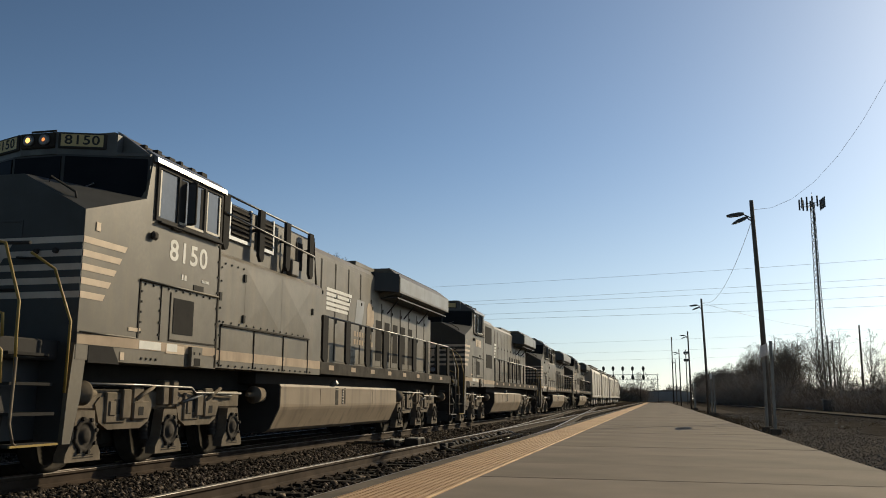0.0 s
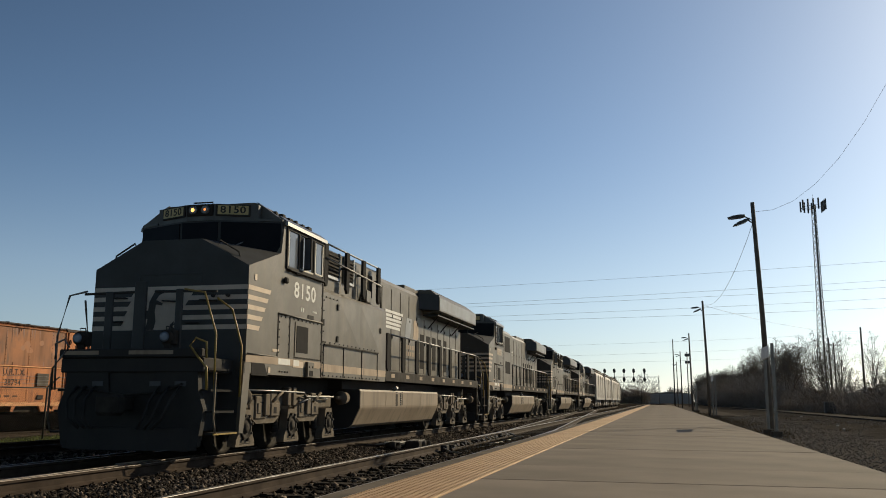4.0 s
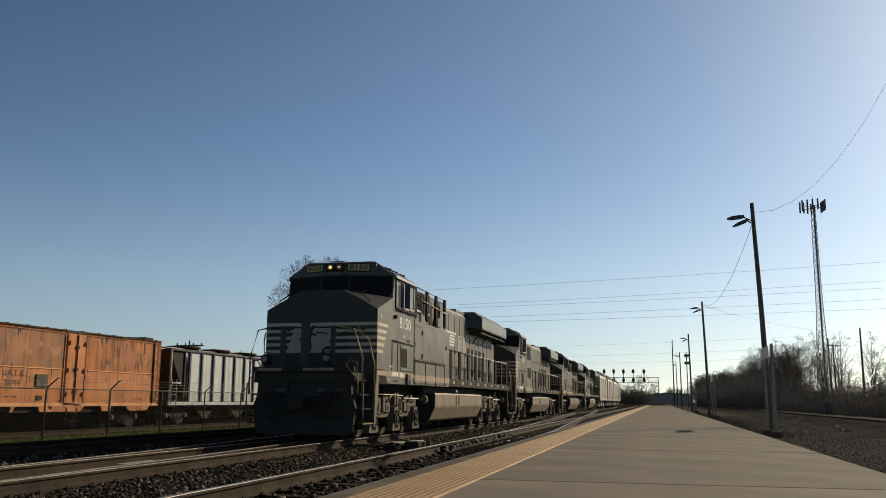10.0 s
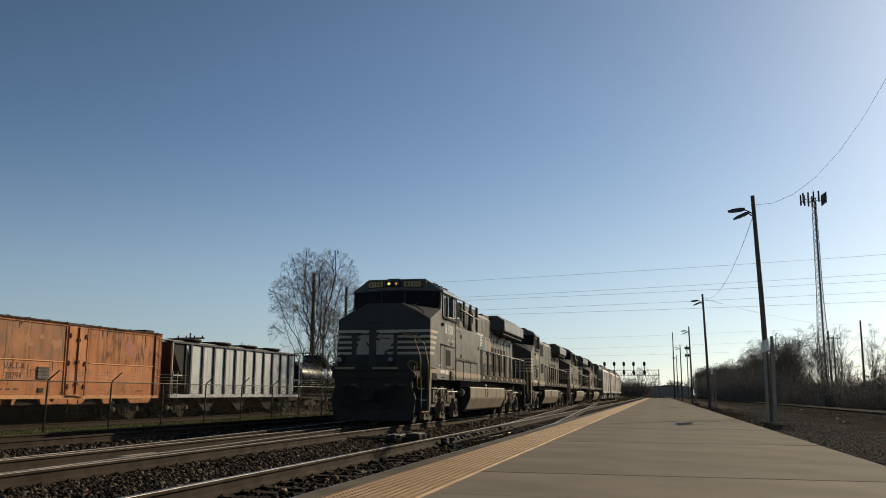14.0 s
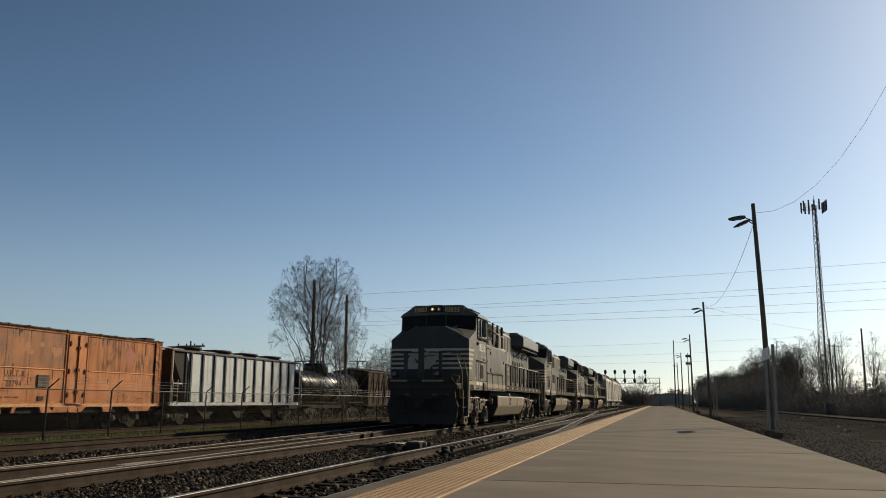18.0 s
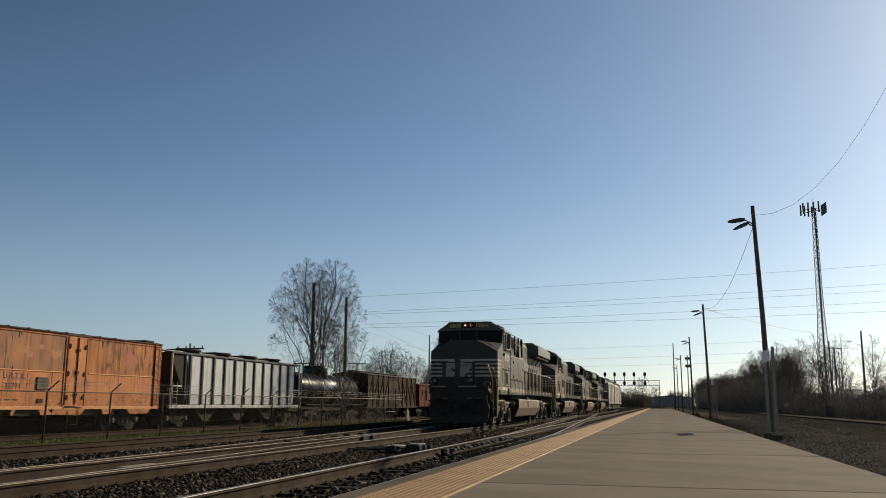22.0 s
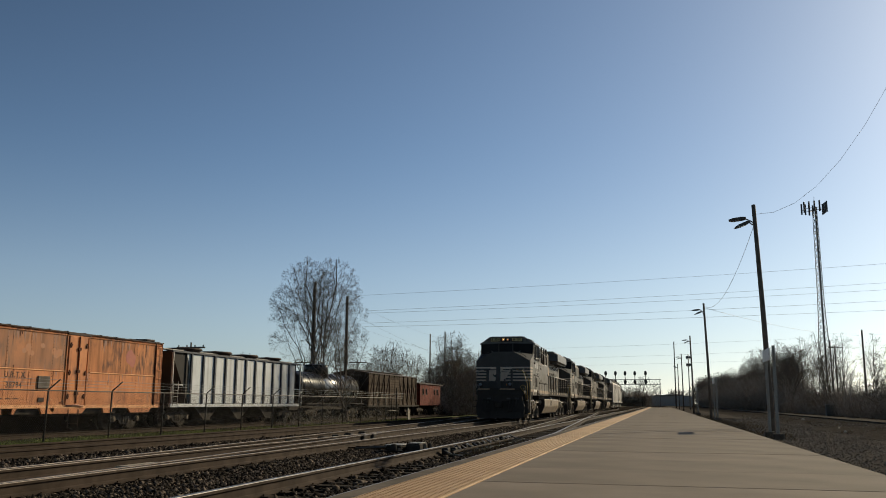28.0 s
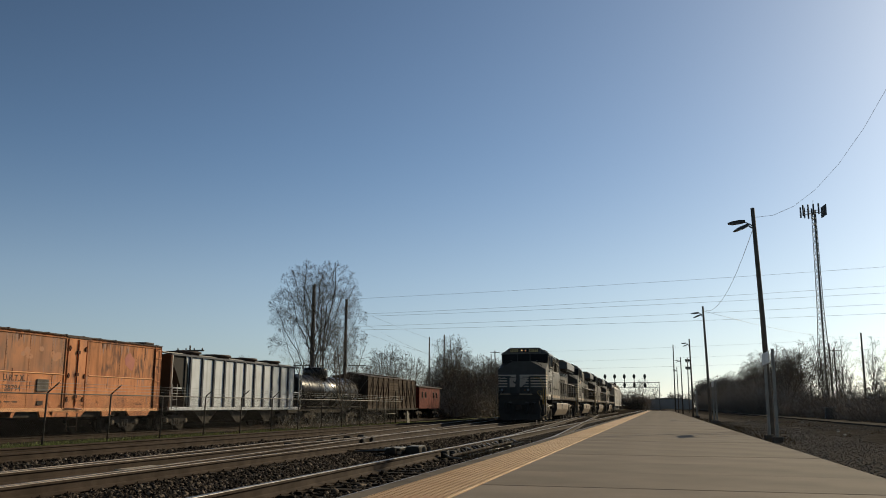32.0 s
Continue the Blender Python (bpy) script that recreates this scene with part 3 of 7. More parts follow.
def loco_truck(loco, y0):
    """Three-axle truck: side frames, journal boxes, springs, brake cylinder."""
    tr = thing("truck_frame", "dusty cast steel three-axle truck", "")
    del tr["label"]
    tr.parent = loco
    bm = bmesh.new()
    for sx in (-1, 1):
        for i in (0, 1):
            a = y0 + 2.01 * i + 0.42
            b = a + 1.17
            prism(bm, ((a, 0.62), (a + 0.2, 0.52), (b - 0.2, 0.52), (b, 0.62), (b + 0.1, 0.86), (b, 0.95), (a, 0.95), (a - 0.1, 0.86)), "x", sx * 1.02, sx * 1.14)
        quad_box(bm, *sorted((sx * 0.98, sx * 1.12)), y0 - 0.45, y0 + 4.47, 0.78, 1.06, bev=0.03)
    part("side_frame", bm, M["truck"], tr, "dusty tan cast side frame")
    for sx in (-1, 1):
        for i in (0, 1):
            c = y0 + 2.01 * i + 1.0
            # boxed casting with a window between the axles, and the twin pads above the middle axle
            part("frame_panel", boxes((*sorted((sx * 1.12, sx * 1.17)), c - 0.48, c - 0.02, 0.60, 1.02), (*sorted((sx * 1.12, sx * 1.20)), c + 0.12, c + 0.52, 0.64, 0.90), bev=0.02), M["truck"], tr)
            # holes are dark plates on the panel, shade put into their colour
            part("frame_window", boxes((*sorted((sx * 1.17, sx * 1.174)), c - 0.30, c - 0.16, 0.72, 0.92), (*sorted((sx * 1.20, sx * 1.204)), c + 0.24, c + 0.36, 0.70, 0.82)), M["void"], tr, "dark plate for the shade inside a lightening hole")
            bm = bmesh.new()
            tube(bm, ((sx * 1.21, c + 0.15, 0.92), (sx * 1.23, c + 0.3, 1.0), (sx * 1.23, c + 0.55, 1.1)), 0.028, 6)
            part("brake_lever", bm, M["truck"], tr)
        for o in (-0.21, 0.05):
            part("rubber_pad", boxes((*sorted((sx * 1.10, sx * 1.24)), y0 + 2.01 + o, y0 + 2.17 + o, 0.84, 1.20), bev=0.015), M["truck"], tr)
    part("traction_motor", boxes((-0.62, 0.62, y0 - 0.3, y0 + 0.9, 0.25, 1.10), (-0.62, 0.62, y0 + 1.2, y0 + 2.9, 0.25, 1.10), (-0.62, 0.62, y0 + 3.1, y0 + 4.4, 0.25, 1.10), bev=0.05), M["under"], tr, "dark traction motor casings")
    for i in range(3):
        y = y0 + 2.01 * i
        for sx in (-1, 1):
            bm = bmesh.new()
            prism(bm, ((y - 0.36, 0.15), (y + 0.36, 0.15), (y + 0.35, 0.25), (y + 0.25, 0.40), (y + 0.18, 0.78), (y - 0.18, 0.78), (y - 0.25, 0.40), (y - 0.35, 0.25)), "x", sx * 1.08, sx * 1.24)
            jb = part("journal_box", bm, M["truck"], tr, "tapered journal box housing")
            bm = bmesh.new()
            lathe(bm, [(sx * 1.235, 0.215), (sx * 1.262, 0.21), (sx * 1.265, 0.165), (sx * 1.245, 0.155), (sx * 1.243, 0.10), (sx * 1.275, 0.09), (sx * 1.28, 0.03)], "x", (0, y, 0.47), 18)
            for k in range(8):
                a = k * math.tau / 8 + 0.3
                lathe(bm, [(sx * 1.24, 0.03), (sx * 1.285, 0.026)], "x", (0, y + 0.215 * math.cos(a), 0.47 + 0.215 * math.sin(a)), 6)
            part("axle_cap", bm, M["under"], jb, "dark bolted axle cap")
            bm = bmesh.new()
            for k in range(2):
                quad_box(bm, *sorted((sx * 1.241, sx * 1.244)), y - 0.2, y + 0.2, 0.19 + k * 0.03, 0.205 + k * 0.03)
            part("stencil_bar", bm, M["under"], jb)
            for o in (-0.40, 0.40):
                bm = bmesh.new()
                lathe(bm, [(v, w) for k in range(5) for v, w in ((k * 0.06, 0.06), (k * 0.06 + 0.02, 0.075), (k * 0.06 + 0.04, 0.06))], "z", (sx * 1.06, y + o, 0.34), 10)
                part("coil_spring", bm, M["under"], tr)
        wheelset(tr, y)
        bm = bmesh.new()
        tube(bm, ((-0.8, y, 0.53), (0.8, y, 0.53)), 0.09, 10)
        part("axle", bm, M["under"], tr)
    for sx in (-1, 1):
        for i, y in enumerate((y0 - 0.34, y0 + 4.05)):
            bm = bmesh.new()
            lathe(bm, [(0, 0.05), (0.01, 0.135), (0.24, 0.14), (0.27, 0.16), (0.30, 0.16), (0.31, 0.06), (0.55, 0.04), (0.56, 0.02)] if i == 0 else [(0.56, 0.03), (0.57, 0.04), (0.80, 0.05), (0.81, 0.16), (0.84, 0.16), (0.87, 0.14), (1.1, 0.135), (1.12, 0.04)], "y", (sx * 1.2, y, 1.0), 18)
            part("brake_cylinder", bm, M["truck"], tr, "dusty horizontal brake cylinder")
        for i in (0, 1):
            c = y0 + 1.0 + 2.01 * i
            for r in ((1.22, -0.17, 0.03, 0.66, 1.06), (1.20, 0.10, 0.36, 0.86, 1.1), (1.19, -0.42, -0.27, 0.70, 0.9)):
                part("brake_rigging", boxes((*sorted((sx * 1.13, sx * r[0])), c + r[1], c + r[2], r[3], r[4]), bev=0.015), M["truck"], tr)
        bm = bmesh.new()
        tube(bm, ((sx * 1.23, y0 - 0.2, 1.12), (sx * 1.23, y0 + 1.2, 1.12), (sx * 1.23, y0 + 2.6, 1.1), (sx * 1.23, y0 + 2.75, 1.02), (sx * 1.23, y0 + 4.3, 1.02)), 0.02, 6)
        tube(bm, ((sx * 1.2, y0 + 2.4, 0.88), (sx * 1.2, y0 + 3.2, 1.02), (sx * 1.2, y0 + 4.0, 0.98)), 0.025, 6)
        part("air_pipe", bm, M["steel"], tr)
    return tr


def handrail_run(loco, x, y0, y1, ztop, zbot, step, posts_black=True):
    bm = bmesh.new()
    tube(bm, ((x, y0, ztop), (x, y1, ztop)), 0.022, 8)
    part("handrail", bm, M["steel"], loco, "worn steel handrail")
    n = round((y1 - y0) / step)
    for i in range(n + 1):
        y = y0 + (y1 - y0) * i / n
        bm = bmesh.new()
        w = 0.15 if posts_black else 0.03
        s = 1 if x > 0 else -1
        prism(bm, ((y - w, zbot + 0.12), (y + w * 0.3, zbot - 0.05), (y + w, zbot + 0.12), (y + w, ztop + 0.02), (y - w, ztop + 0.02)), "x", x - s * 0.03, x + s * 0.02)
        part("handrail_post", bm, M["void"], loco)


def step_well(loco, s, y, d, tan):
    """Corner steps: side plate, four treads and the grab rails. d is -1 at the front end, +1 at the rear."""
    for i in range(4):
        z = 0.40 + i * 0.34
        yy = sorted((y + d * 0.08, y + d * 0.80))
        bm = boxes((s * 1.46 - 0.14 - 0.05 * i, s * 1.46 + 0.04 - 0.05 * i * s, yy[0], yy[1], z, z + 0.035)) if s > 0 else boxes((-1.50 + 0.05 * i, -1.32 + 0.05 * i, yy[0], yy[1], z, z + 0.035))
        # treads in near black, the step well's shade put into their colour
        part("step", bm, M["void"], loco)
    bm = bmesh.new()
    e = sorted((s * 1.49, s * 1.515))
    quad_box(bm, *e, *sorted((y + d * 0.06, y + d * 0.85)), 0.40, 0.425)
    part("step_edge", bm, M["yellow"] if tan else M["steel"], loco, "yellow painted step edge")


def build_loco(kind, label, group, number=""):
    lo = thing("locomotive", label, "locomotive", group)
    modern = kind == "new"
    P = M["paint"]
    # frame and deck
    # underframe coloured near black for the shaded gap above the trucks
    part("underframe", boxes((-0.85, 0.85, -0.9, 20.3, 1.08, 1.42), (-1.2, 1.2, 5.6, 14.0, 1.2, 1.42), bev=0.01), M["void"], lo, "dark underframe, its shade put into the colour")
    part("deck", boxes((-1.49, 1.49, 7.6 if modern else 6.0, 20.0, 1.62, 1.70)), M["under"], lo)
    yw = 8.0 if modern else 6.05
    for s in (-1, 1):
        part("side_sill", boxes((*sorted((s * 1.42, s * 1.50)), yw, 20.0, 1.44, 1.70), bev=0.01), M["under"], lo, "dark side sill")
        for k in range(8):
            y = yw + 0.5 + k * (19.4 - yw) / 8
            part("sill_mark", boxes((*sorted((s * 1.50, s * 1.504)), y, y + 0.30, 1.54, 1.64)), M["dullstripe"], lo, "worn pale reflective mark")
    # cab and nose
    cab = bmesh.new()
    prism(cab, [(0.0, 1.40), (0.0, 3.25), (1.3, 3.67), (1.42, 4.28), (3.48, 4.28), (3.48, 1.40)], "x", -1.505, 1.505)
    hip = [[cab.verts.new((x, y, z)) for x, z in row] for y, row in ((0.0, ((-1.505, 3.25), (-0.57, 3.75), (0.57, 3.75), (1.505, 3.25))), (1.32, ((-1.505, 3.67), (-0.57, 3.80), (0.57, 3.80), (1.505, 3.67))))]
    for k in range(3):
        cab.faces.new((hip[0][k], hip[0][k + 1], hip[1][k + 1], hip[1][k]))
    cab.faces.new(hip[0][::-1])
    cabin = part("cab", cab, P, lo, "black steel cab with a sloped nose")
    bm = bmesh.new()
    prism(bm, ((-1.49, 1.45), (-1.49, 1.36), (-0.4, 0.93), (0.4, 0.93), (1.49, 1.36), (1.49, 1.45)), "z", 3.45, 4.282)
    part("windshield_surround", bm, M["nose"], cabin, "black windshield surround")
    roof = bmesh.new()
    prism(roof, ((-1.50, 4.284), (1.50, 4.284), (1.42, 4.34), (0.98, 4.66), (0.88, 4.69), (-0.88, 4.69), (-0.98, 4.66), (-1.42, 4.34)), "y", 1.36, 3.5)
    part("cab_roof", roof, P, cabin, "chamfered cab roof")
    for s in (-1, 1):
        bm = bmesh.new()
        prism(bm, ((s * 1.36, 4.41), (s * 1.40, 4.42), (s * 1.565, 4.30), (s * 1.575, 4.225), (s * 1.53, 4.225)), "y", 1.42, 3.5)
        part("roof_drip_rail", bm, M["bright"], cabin, "bright metal drip rail")
        # strip added along the chamfer edge as its sunlit highlight
        bm = bmesh.new()
        prism(bm, ((s * 0.93, 4.70), (s * 1.0, 4.665), (s * 1.49, 4.315), (s * 1.47, 4.30), (s * 0.98, 4.645)), "y", 1.34, 1.44)
        part("roof_edge_strip", bm, M["bright"], cabin, "added strip for the sunlit glint of the roof edge")
        for k in range(6):
            part("roof_bolt", boxes((s * 1.18 - 0.05, s * 1.18 + 0.05, 1.6 + k * 0.33, 1.68 + (k % 3) * 0.05 + k * 0.33, 4.50, 4.56 + 0.015 * (k % 2)), bev=0.01), M["black"], cabin)
        bm = bmesh.new()
        prism(bm, ((1.05 * s, 1.20), (1.49 * s, 1.40), (1.49 * s, 1.345), (1.05 * s, 1.165)), "z", 4.286, 4.33)
        prism(bm, ((s * 0.98, 4.33), (s * 1.47, 4.33), (s * 1.42, 4.36), (s * 0.98, 4.655)), "y", 1.33, 1.362)
        part("brow_tip", bm, M["brow"], cabin)
    # plate in the darkened black over the cab paint, for the nose's shade
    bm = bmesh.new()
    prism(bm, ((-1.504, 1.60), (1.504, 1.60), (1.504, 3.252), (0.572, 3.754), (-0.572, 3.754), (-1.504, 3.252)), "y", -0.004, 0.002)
    part("nose_face", bm, M["nose"], cabin, "black nose face, shade put into its colour")
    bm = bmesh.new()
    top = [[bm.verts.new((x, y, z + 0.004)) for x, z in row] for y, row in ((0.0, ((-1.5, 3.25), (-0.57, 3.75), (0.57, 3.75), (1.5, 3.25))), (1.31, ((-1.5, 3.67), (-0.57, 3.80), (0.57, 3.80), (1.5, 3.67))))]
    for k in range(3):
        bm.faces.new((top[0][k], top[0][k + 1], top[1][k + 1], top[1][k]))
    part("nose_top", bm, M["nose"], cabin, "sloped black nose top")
    for s in (-1, 1):
        bm = bmesh.new()
        tube(bm, ((s * 1.25, 0.15, 3.40), (s * 1.22, 0.15, 3.52), (s * 0.85, 0.15, 3.74), (s * 0.80, 0.15, 3.62)), 0.016, 6)
        part("nose_grab_iron", bm, M["black"], cabin)
    # brow in a shallow V, with the number boards on its two faces
    bm = bmesh.new()
    prism(bm, ((-1.05, 1.50), (-1.05, 1.20), (-0.28, 0.91), (0.28, 0.91), (1.05, 1.20), (1.05, 1.50)), "z", 4.284, 4.60)
    part("brow", bm, M["brow"], cabin, "grey painted brow over the windshield")
    bm = bmesh.new()
    tube(bm, ((-0.2, 1.0, 4.59), (-0.2, 1.0, 4.65), (0.2, 1.0, 4.65), (0.2, 1.0, 4.59)), 0.015, 6)
    part("lift_handle", bm, M["black"], cabin)
    part("headlight_housing", boxes((-0.27, 0.27, 0.87, 0.93, 4.37, 4.59), bev=0.015), M["under"], cabin)
    for sx in (-1, 1):
        m = Matrix.Translation((sx * 0.615, 1.033, 4.48)) @ pose(0, 0, 0, 0, 0, sx * 20.6)
        fr = part("number_board_frame", boxes((-0.325, 0.325, -0.03, 0.03, -0.115, 0.115), bev=0.012), M["black"], cabin)
        fr.matrix_local = m
        bd = part("number_board", boxes((-0.285, 0.285, -0.036, -0.03, -0.085, 0.085)), M["board"], fr, "pale yellow number board")
        if number:
            text_part("number", number, 0.185, M["black"], fr, Matrix.Translation((0, -0.037, 0)) @ ON_FRONT, 0.002, 1.1, 1.2)
        bm = bmesh.new()
        lathe(bm, [(-0.03, 0.065), (-0.02, 0.085), (0.01, 0.085)], "y", (sx * 0.125, 0.865, 4.48), 16)
        rim = part("headlight", bm, M["steel"], cabin, "round headlight")
        bm = bmesh.new()
        r = 0.038 if sx < 0 else 0.026
        lathe(bm, [(-0.033, 0.01), (-0.031, r)], "y", (sx * 0.125, 0.865, 4.48), 14)
        part("bulb", bm, (M["headlight"] if sx < 0 else M["headlight_dim"]) if number else M["lens"], rim)
        # windshield panes on the two faces of the V
        L = math.hypot(1.09, 0.43)
        bm = boxes((0.03, L - 0.03, -0.012, 0.012, -0.29, 0.27), bev=0.004)
        pane = part("windshield", bm, M["glass"], cabin, "dark windshield pane")
        pane.matrix_local = Matrix.Translation((0.4, 0.92, 3.98)) @ pose(0, 0, 0, 0, 0, 21.5) if sx > 0 else Matrix.Translation((-1.49, 1.35, 3.98)) @ pose(0, 0, 0, 0, 0, -21.5)
        bm = bmesh.new()
        tube(bm, ((sx * 0.5, 0.90, 3.68), (sx * 0.85, 1.02, 3.86)), 0.012, 5)
        part("wiper", bm, M["steel"], cabin)
    part("centre_windshield", boxes((-0.37, 0.37, 0.915, 0.928, 3.69, 4.25)), M["glass"], cabin)
    # side windows
    for s in (-1, 1):
        fr = bmesh.new()
        x0, x1 = sorted((s * 1.500, s * 1.535))
        for r in ((1.52, 3.44, 3.42, 3.47), (1.52, 3.44, 4.17, 4.22), (1.52, 1.57, 3.47, 4.17), (3.39, 3.44, 3.47, 4.17), (2.08, 2.13, 3.47, 4.17), (2.86, 2.92, 3.47, 4.17)):
            quad_box(fr, x0, x1, *r)
        wf = part("window_frame", fr, M["black"], cabin)
        for a, b in ((1.57, 2.08), (2.13, 2.86), (2.92, 3.39)):
            part("window_pane", boxes((*sorted((s * 1.503, s * 1.512)), a, b, 3.47, 4.17)), M["skyglass"], wf, "window pane, sky beyond put into its pale colour")
        for r in ((1.58, 1.62, 3.48, 4.16), (2.50, 2.58, 3.5, 4.15), (2.14, 2.86, 3.47, 3.51), (2.93, 2.97, 3.5, 4.15), (3.33, 3.38, 3.5, 4.15), (2.97, 3.33, 3.49, 3.53)):
            part("sliding_sash", boxes((*sorted((s * 1.513, s * 1.53)), *r), bev=0.004), M["sash"], wf, "cream window sash")
        # open parts are dark plates over the panes, interior shade in the colour
        for a, b in ((2.15, 2.33), (2.76, 2.86)):
            part("open_gap", boxes((*sorted((s * 1.513, s * 1.516)), a, b, 3.52, 4.15)), M["void"], wf, "dark plate for the shade inside the open window")
        for y in (2.34,):
            wd = part("wind_deflector", boxes((*sorted((s * 1.535, s * 1.67)), y, y + 0.012, 3.52, 4.12)), M["skyglass"], wf, "hinged glass wind deflector")
            part("deflector_frame", boxes((*sorted((s * 1.66, s * 1.685)), y - 0.006, y + 0.018, 3.5, 4.14), (*sorted((s * 1.535, s * 1.66)), y - 0.006, y + 0.018, 3.49, 3.52), (*sorted((s * 1.535, s * 1.66)), y - 0.006, y + 0.018, 4.12, 4.15)), M["black"], wd)
        part("arm_rest", boxes((*sorted((s * 1.515, s * 1.58)), 1.58, 3.42, 3.385, 3.415), bev=0.008), M["black"], wf)
        part("window_bracket", boxes((*sorted((s * 1.505, s * 1.56)), 1.95, 2.2, 3.36, 3.40), bev=0.01), M["black"], cabin)
    # nose door, stripes, emblem shape
    for i in range(5):
        zt = 2.917 - i * 0.1715
        e = 0.92 - i * 0.105
        for s in (-1, 1):
            bm = bmesh.new()
            prism(bm, ((0.0, zt - 0.082), (e - 0.05, zt - 0.082), (e, zt), (0.0, zt)), "x", s * 1.505, s * 1.510)
            part("side_stripe", bm, M["stripe"], cabin)
    part("nose_band", boxes((-1.5, 1.5, -0.009, -0.004, 2.149, 2.917)), M["noseband"], cabin, "cream band across the nose")
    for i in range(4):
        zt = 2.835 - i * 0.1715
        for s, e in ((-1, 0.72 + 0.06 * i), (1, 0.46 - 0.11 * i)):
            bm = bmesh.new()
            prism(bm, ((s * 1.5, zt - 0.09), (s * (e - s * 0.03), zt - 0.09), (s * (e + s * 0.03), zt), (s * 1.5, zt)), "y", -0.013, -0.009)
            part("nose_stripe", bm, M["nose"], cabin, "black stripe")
    em = bmesh.new()
    prism(em, ((-0.44, 2.150), (-0.40, 2.34), (-0.52, 2.40), (-0.58, 2.52), (-0.55, 2.55), (-0.48, 2.46), (-0.40, 2.50), (-0.38, 2.66), (-0.30, 2.80), (-0.20, 2.86), (-0.10, 2.80), (-0.19, 2.77), (-0.25, 2.68), (-0.12, 2.62), (-0.13, 2.58), (-0.25, 2.60), (-0.27, 2.48), (-0.24, 2.30), (-0.28, 2.150)), "y", -0.013, -0.009)
    prism(em, ((0.02, 2.150), (0.05, 2.24), (0.12, 2.30), (0.10, 2.20), (0.16, 2.150)), "y", -0.013, -0.009)
    part("emblem_shape", em, M["nose"], cabin)
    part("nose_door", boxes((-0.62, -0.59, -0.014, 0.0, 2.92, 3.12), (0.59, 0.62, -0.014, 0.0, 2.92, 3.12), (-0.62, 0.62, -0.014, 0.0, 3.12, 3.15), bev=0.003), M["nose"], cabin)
    for x in (-0.1, 0.62):
        bm = bmesh.new()
        tube(bm, ((x, -0.01, 2.66), (x, -0.07, 2.66), (x + 0.3, -0.07, 2.64), (x + 0.3, -0.01, 2.64)), 0.014, 6)
        part("door_handle", bm, M["black"], cabin)
    for x in (0.86, 1.14):
        bm = bmesh.new()
        lathe(bm, [(-0.05, 0.02), (-0.045, 0.035), (0.0, 0.035)], "y", (x, -0.012, 2.735), 10)
        part("nose_knob", bm, M["black"], cabin)
    for x, z in ((0.38, 2.26), (-1.12, 2.30), (-1.05, 2.72)):
        bm = bmesh.new()
        tube(bm, ((x, -0.01, z), (x, -0.08, z), (x + 0.22, -0.08, z), (x + 0.22, -0.01, z)), 0.014, 6)
        part("nose_step_iron", bm, M["black"], cabin)
    for x, z, r in ((-1.10, 1.95, 0.10), (0.52, 1.96, 0.10)):
        bm = bmesh.new()
        lathe(bm, [(-0.10, r * 0.6), (-0.09, r), (0.10, r)], "y", (x, -0.85, z), 18)
        quad_box(bm, x - 0.05, x + 0.05, -0.86, -0.78, 1.6, z)
        quad_box(bm, x - r * 1.15, x + r * 1.15, -0.84, -0.70, z - r * 1.25, z + r * 1.25, bev=0.02)
        tube(bm, ((x - 0.05, -0.8, z + r * 1.2), (x - 0.05, -0.82, z + r * 1.75), (x + 0.05, -0.82, z + r * 1.75), (x + 0.05, -0.8, z + r * 1.2)), 0.012, 6)
        dl = part("ditch_light", bm, M["under"], cabin)
        bm = bmesh.new()
        lathe(bm, [(-0.108, r * 0.5), (-0.101, r * 0.85)], "y", (x, -0.85, z), 18)
        part("lens", bm, M["lens"], dl)
    bm = bmesh.new()
    lathe(bm, [(-0.05, 0.035), (0.0, 0.04)], "y", (0.18, -0.01, 1.96), 10)
    part("marker_lamp", bm, M["amber"], cabin, "small amber lamp")
    # front porch, plough, coupler
    part("porch", boxes((-1.3, 1.3, -1.05, 0.0, 1.38, 1.62), (-1.30, 1.30, -1.12, -1.0, 1.62, 1.76), bev=0.02), M["black"], lo, "black front porch and anticlimber")
    for a, b in ((-1.2, -0.55), (0.0, 0.8)):
        part("porch_stripe", boxes((a, b, -1.126, -1.12, 1.665, 1.73)), M["dullstripe"], lo)
    bm = bmesh.new()
    prism(bm, ((-1.22, 0.22), (-1.05, 0.14), (-0.5, 0.16), (0.5, 0.16), (1.05, 0.14), (1.24, 0.22), (1.32, 0.80), (1.22, 1.08), (1.20, 1.38), (0.42, 1.38), (0.36, 0.72), (-0.36, 0.72), (-0.42, 1.38), (-1.20, 1.38), (-1.22, 1.08), (-1.32, 0.80)), "y", -1.02, -0.9)
    prism(bm, ((-1.22, -0.98), (-0.5, -1.25), (0.5, -1.25), (1.22, -0.98)), "z", 0.16, 0.5)
    quad_box(bm, -0.42, 0.42, -0.98, -0.9, 0.7, 1.38)
    part("snow_plough", bm, M["black"], lo, "black front plough")
    for y, d in ((-1.05, -1), (20.2, 1)):
        bm = bmesh.new()
        quad_box(bm, -0.12, 0.12, *sorted((y, y + d * 0.45)), 0.76, 1.0, bev=0.03)
        quad_box(bm, -0.2, 0.2, *sorted((y + d * 0.35, y + d * 0.62)), 0.70, 1.03, bev=0.05)
        part("coupler", bm, M["under"], lo)
        for x in (-0.95, -0.8, -0.62, 0.55, 0.72, 0.9):
            bm = bmesh.new()
